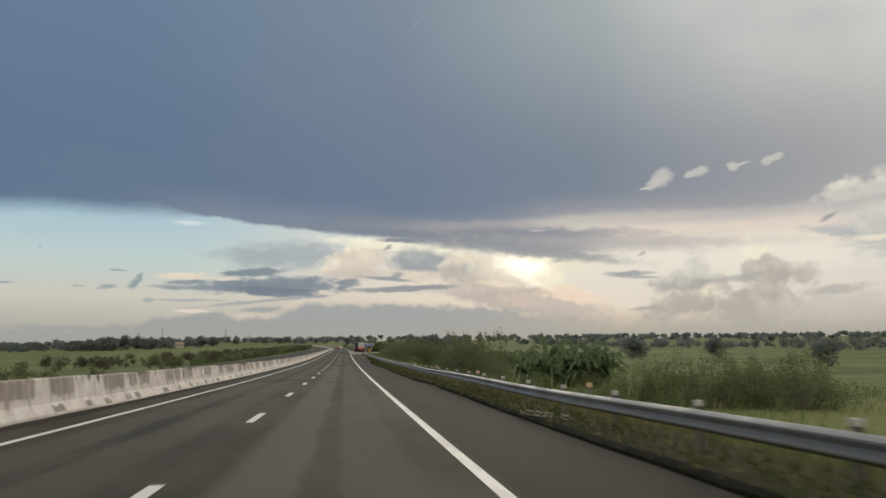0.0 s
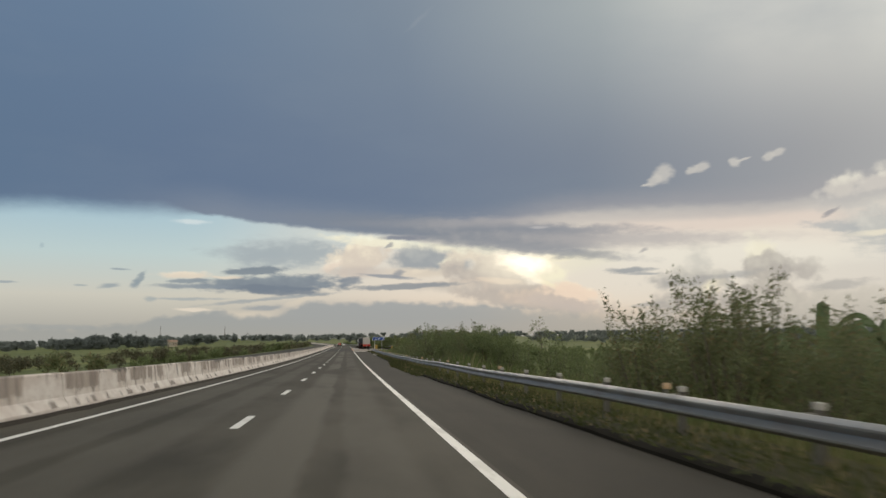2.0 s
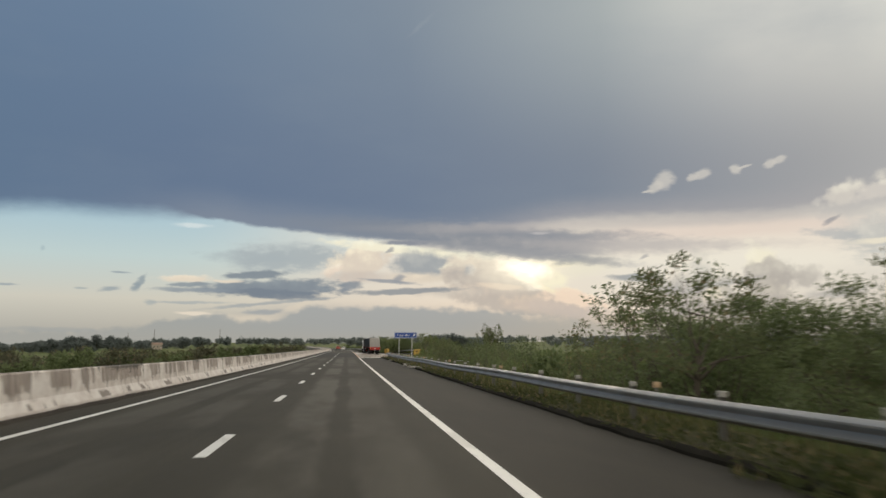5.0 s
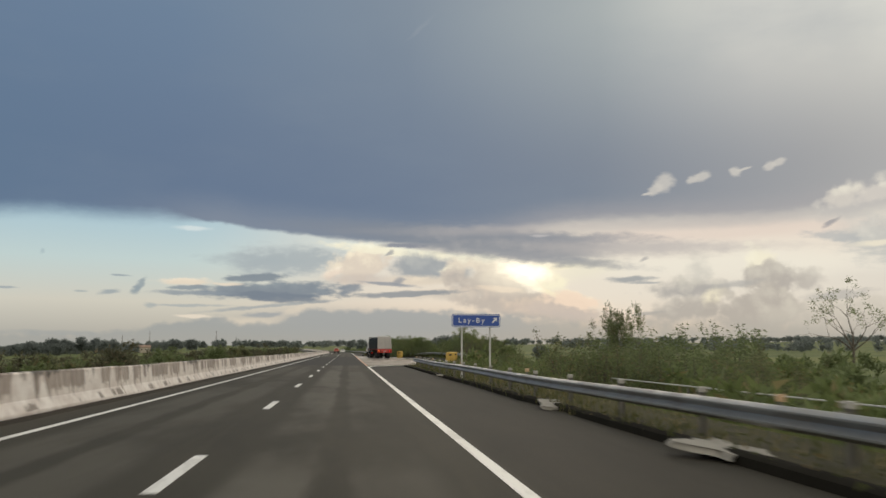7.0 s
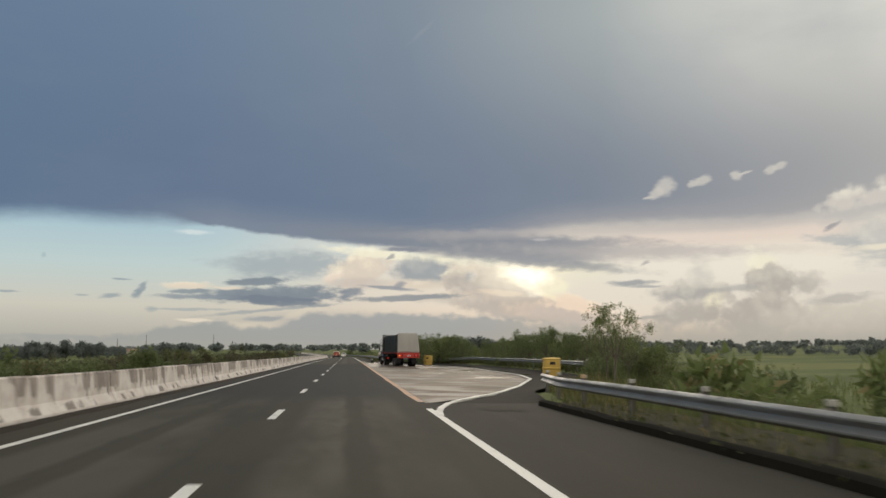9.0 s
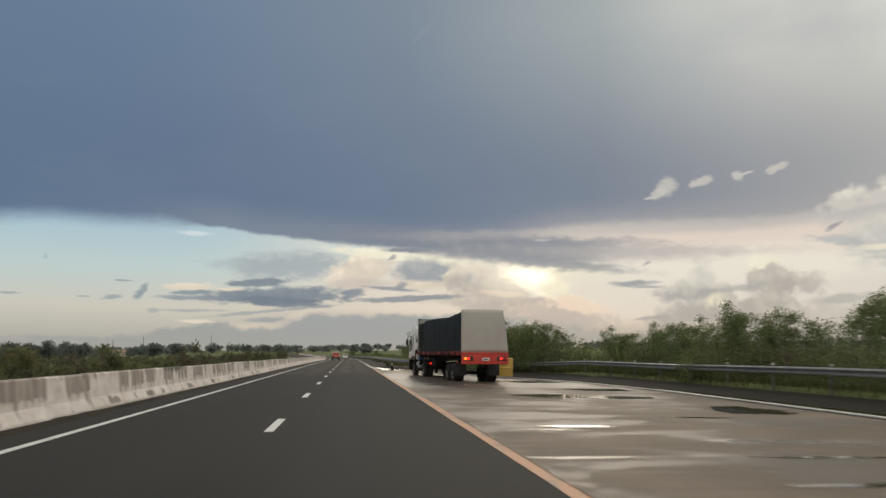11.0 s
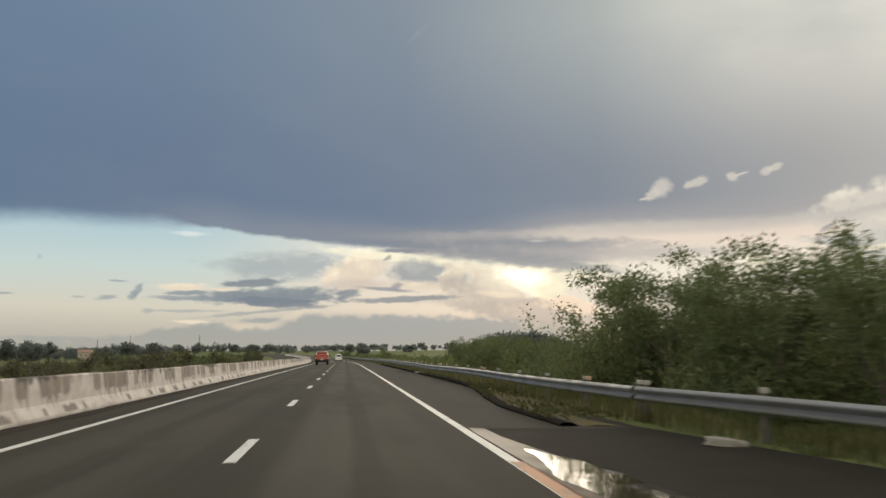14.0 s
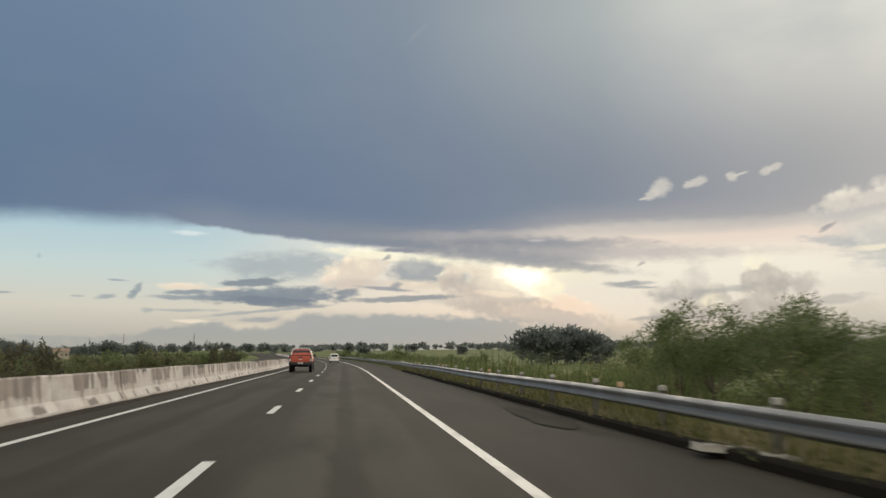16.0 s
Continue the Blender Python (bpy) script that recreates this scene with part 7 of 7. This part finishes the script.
def lettering(name, words, size, place, material, parent):
    """Raised letters in the built-in font, as a mesh that faces back along the road."""
    text = bpy.data.curves.new(name, "FONT")
    text.body, text.size, text.extrude, text.align_x, text.align_y, text.space_character = words, size, 0.004, "CENTER", "CENTER", 1.42
    text.offset = 0.003
    holder = bpy.data.objects.new(name, text)
    scene.collection.objects.link(holder)
    me = bpy.data.meshes.new_from_object(holder)
    bpy.data.objects.remove(holder)
    me.materials.clear()
    me.materials.append(material)
    ob = new(name, me)
    ob.parent = parent
    ob.matrix_basis = Matrix.Translation(place) @ Euler((radians(90), 0, 0)).to_matrix().to_4x4()
    return ob


def make_sign(x, s):
    base = on_road(x, s, ground_z(x, s))
    sign = thing("road_sign", Matrix.Translation(base) @ Euler((0, 0, radians(-2))).to_matrix().to_4x4(), "blue lay-by sign with white letters on two pale posts", "road sign")
    lift = -ground_z(x, s)
    board = part("board", slab_with_corners(bmesh.new(), 2.48, 0.66, 0.03, 0.11), M_BLUE, sign)
    board.location = (0, 0, 2.95 + lift)
    part("border", slab_with_corners(bmesh.new(), 2.43, 0.61, 0.012, 0.1, -0.014), M_SIGN_WHITE, board, "white border line", False)
    part("face", slab_with_corners(bmesh.new(), 2.36, 0.54, 0.012, 0.075, -0.018), M_BLUE, board, "blue panel inside a white border", False)
    lettering("lettering", "Lay-By", 0.36, (-0.24, -0.028, 0.0), M_SIGN_WHITE, board)
    arrow = bmesh.new()
    turn = [(-0.15, -0.1), (-0.1, -0.15), (0.04, -0.01), (0.1, -0.07), (0.12, 0.14), (-0.09, 0.12), (-0.02, 0.05)]
    a = [arrow.verts.new((px, -0.034, pz)) for px, pz in turn]
    b = [arrow.verts.new((px, -0.024, pz)) for px, pz in turn]
    arrow.faces.new(a)
    arrow.faces.new(b[::-1])
    for k in range(len(turn)):
        arrow.faces.new((a[k], b[k], b[(k + 1) % len(turn)], a[(k + 1) % len(turn)]))
    part("arrow", arrow, M_SIGN_WHITE, board, smooth=False).location = (0.95, 0, 0.02)
    for px in (-0.72, 0.72):
        part("post", tube(bmesh.new(), (px, 0.05, -0.4), (px, 0.05, 3.3 + lift), 0.045, 0.045, 12), M_SIGN_POST, sign)
    return sign


make_sign(8.42, 218.9)


def make_barrel(x, s, up, turn=0.0):
    b = thing("crash_barrel", Matrix.Translation(on_road(x, s, up)) @ Euler((0, 0, radians(turn))).to_matrix().to_4x4(), "faded yellow plastic crash barrel beside the rail", "barrel", "crash barrels")
    part("drum", lathe(bmesh.new(), [(0.5, 0.0), (0.56, 0.04), (0.57, 0.5), (0.6, 0.54), (0.6, 0.62), (0.57, 0.66), (0.58, 1.08), (0.56, 1.14), (0.5, 1.15)], sides=28), M_YELLOW, b)
    part("lid", lathe(bmesh.new(), [(0.5, 1.15), (0.6, 1.13), (0.61, 1.18), (0.55, 1.22), (0.1, 1.25)], sides=28), M_YELLOW, b)
    part("dark_panel", box(bmesh.new(), (-0.05, -0.565, 0.92), (0.34, 0.06, 0.18), 0.01), M_BLACK, b)
    return b


make_barrel(14.9, 281.0, -0.06)
make_barrel(15.5, 283.2, -0.03, 30)
make_barrel(11.9, 333.9, -0.07, -10)


def make_cone(x, s, up, high=0.72, material=M_CONE):
    c = thing("traffic_cone", Matrix.Translation(on_road(x, s, up)), "faded orange rubber traffic cone with a white top", "traffic cone", "traffic cones")
    part("base", box(bmesh.new(), (0, 0, 0.02), (0.38, 0.38, 0.04), 0.01), M_BLACK, c)
    part("body", lathe(bmesh.new(), [(0.13, 0.04), (0.105, high * 0.3), (0.07, high * 0.8), (0.066, high * 0.82)], sides=18), material, c)
    part("top", lathe(bmesh.new(), [(0.069, high * 0.82), (0.064, high * 0.93), (0.04, high), (0.01, high + 0.01)], sides=18), M_SIGN_WHITE, c)
    return c


make_cone(7.05, 351.4, -0.06, 0.78)
make_cone(5.3, 353.6, -0.03, 0.58, M_CHASSIS)
for s in spaced(2, 250, 15.5) + spaced(376, 500, 15.5):
    r = thing("rail_reflector", Matrix.Translation(on_road(rail_x(s) + 0.15, s, 0.7)), "small yellow reflector on top of the guard rail", "reflector", "rail reflectors")
    part("bracket", box(bmesh.new(), (0, 0, 0.03), (0.05, 0.05, 0.16), 0.004), M_POST, r)
    part("lens", box(bmesh.new(), (0, -0.03, 0.13), (0.14, 0.02, 0.105), 0.01), M_REFLECTOR, r)


def rubble(x, s, wide, long, high, turn, up=0.06, seed=0):
    """A broken kerb slab lying on the verge."""
    bm = bmesh.new()
    box(bm, (0, 0, high / 2), (wide, long, high))
    bmesh.ops.subdivide_edges(bm, edges=bm.edges, cuts=5, use_grid_fill=True)
    for v in bm.verts:
        a = v.co * 3 + Vector((seed * 9, 0, 0))
        b = v.co * 9 + Vector((0, seed * 5, 9))
        v.co += Vector((noise.noise(a), noise.noise(a + Vector((0, 31, 0))), 0)) * 0.34 * min(wide, long)
        v.co += Vector((noise.noise(b), noise.noise(b + Vector((0, 17, 0))), 0.5 * noise.noise(b + Vector((5, 0, 0))) if v.co.z > 0.01 else 0.0)) * 0.07
    ob = part("broken_slab", bm, M_SLAB)
    ob.matrix_basis = Matrix.Translation(on_road(x, s, up)) @ Euler((0.08, 0.06, radians(turn))).to_matrix().to_4x4()
    return tagged(ob, "pale broken concrete slab lying on the kerb", "rubble", "rubble")


for x, s, w, l, h, turn in ((7.1, 188.6, 0.9, 1.2, 0.09, 20), (7.1, 198.2, 0.5, 1.3, 0.08, -10), (7.2, 417.2, 0.45, 0.8, 0.1, 75), (7.45, 416.2, 0.35, 0.4, 0.08, 20), (7.15, 222.0, 0.35, 0.6, 0.08, 60),
                             (6.8, 18.6, 0.35, 1.1, 0.1, 60), (7.3, 97.3, 0.35, 0.6, 0.07, 15), (7.1, 121.5, 0.4, 0.5, 0.12, 40)):
    rubble(x, s, w, l, h, turn, 0.05, int(s))
rubble(7.6, 367.8, 0.4, 0.6, 0.12, 50, -0.03, 9)
rubble(9.3, 353.3, 0.3, 0.22, 0.24, 30, -0.08, 3)
rubble(9.66, 353.3, 0.16, 0.16, 0.18, 70, -0.08, 4)


def pipe_fence():
    f = thing("pipe_fence", Matrix.Identity(4), "low pale pipe railing on short posts in the weeds", "fence")
    stops = spaced(188, 212, 8)
    for a, b in zip(stops, stops[1:]):
        part("pipe", tube(bmesh.new(), on_road(13.2, a, 0.3), on_road(13.2, b, 0.3), 0.022, 0.022, 8), M_SIGN_POST, f)
    for s in stops:
        part("post", box(bmesh.new(), on_road(13.2, s, -0.62), (0.06, 0.06, 1.9), 0.01), M_POST, f)


pipe_fence()


def make_house(x, s, wide, deep, high, turn, ridge):
    h = thing("house", Matrix.Translation(land(x, s, 0.2)) @ Euler((0, 0, radians(turn))).to_matrix().to_4x4(), "small cream house with a tin roof among trees", "house")
    part("wall", box(bmesh.new(), (0, 0, high / 2), (wide, deep, high)), M_WALL, h, smooth=False)
    part("roof", prism(bmesh.new(), [(-deep / 2 - 0.6, high), (deep / 2 + 0.6, high), (0, high + ridge)], -wide / 2 - 0.5, wide / 2 + 0.5), M_ROOF, h, smooth=False)
    for k in (-0.3, 0.05, 0.33):
        w = part("window", box(bmesh.new(), (wide * k, -deep / 2 - 0.01, high * 0.6), (1.3, 0.08, 1.3)), M_SIGN_WHITE, h, smooth=False)
        part("pane", box(bmesh.new(), (wide * k, -deep / 2 - 0.06, high * 0.6), (1.1, 0.03, 1.1)), M_GLASS, w, smooth=False)


make_house(-128, 1005, 10, 8, 5.5, 20, 2.2)


def make_mast(x, s, high):
    p = land(x, s, 0.5)
    mast = thing("lattice_mast", Matrix.Translation(p), "thin grey lattice mast on the horizon", "mast", "far masts")
    for ex, ey in ((-1, -1), (1, -1), (1, 1), (-1, 1)):
        part("leg", tube(bmesh.new(), (ex * 1.4, ey * 1.4, 0), (ex * 0.35, ey * 0.35, high), 0.22, 0.16, 5), M_POST, mast)
    for k in range(7):
        z = high * (k + 1) / 8
        w = 1.4 - 1.05 * (k + 1) / 8
        part("brace", box(bmesh.new(), (0, 0, z), (w * 2, w * 2, 0.3)), M_POST, mast, smooth=False)


make_mast(-128, 2450, 44)
make_mast(-190, 2200, 32)
make_mast(12, 2000, 34)
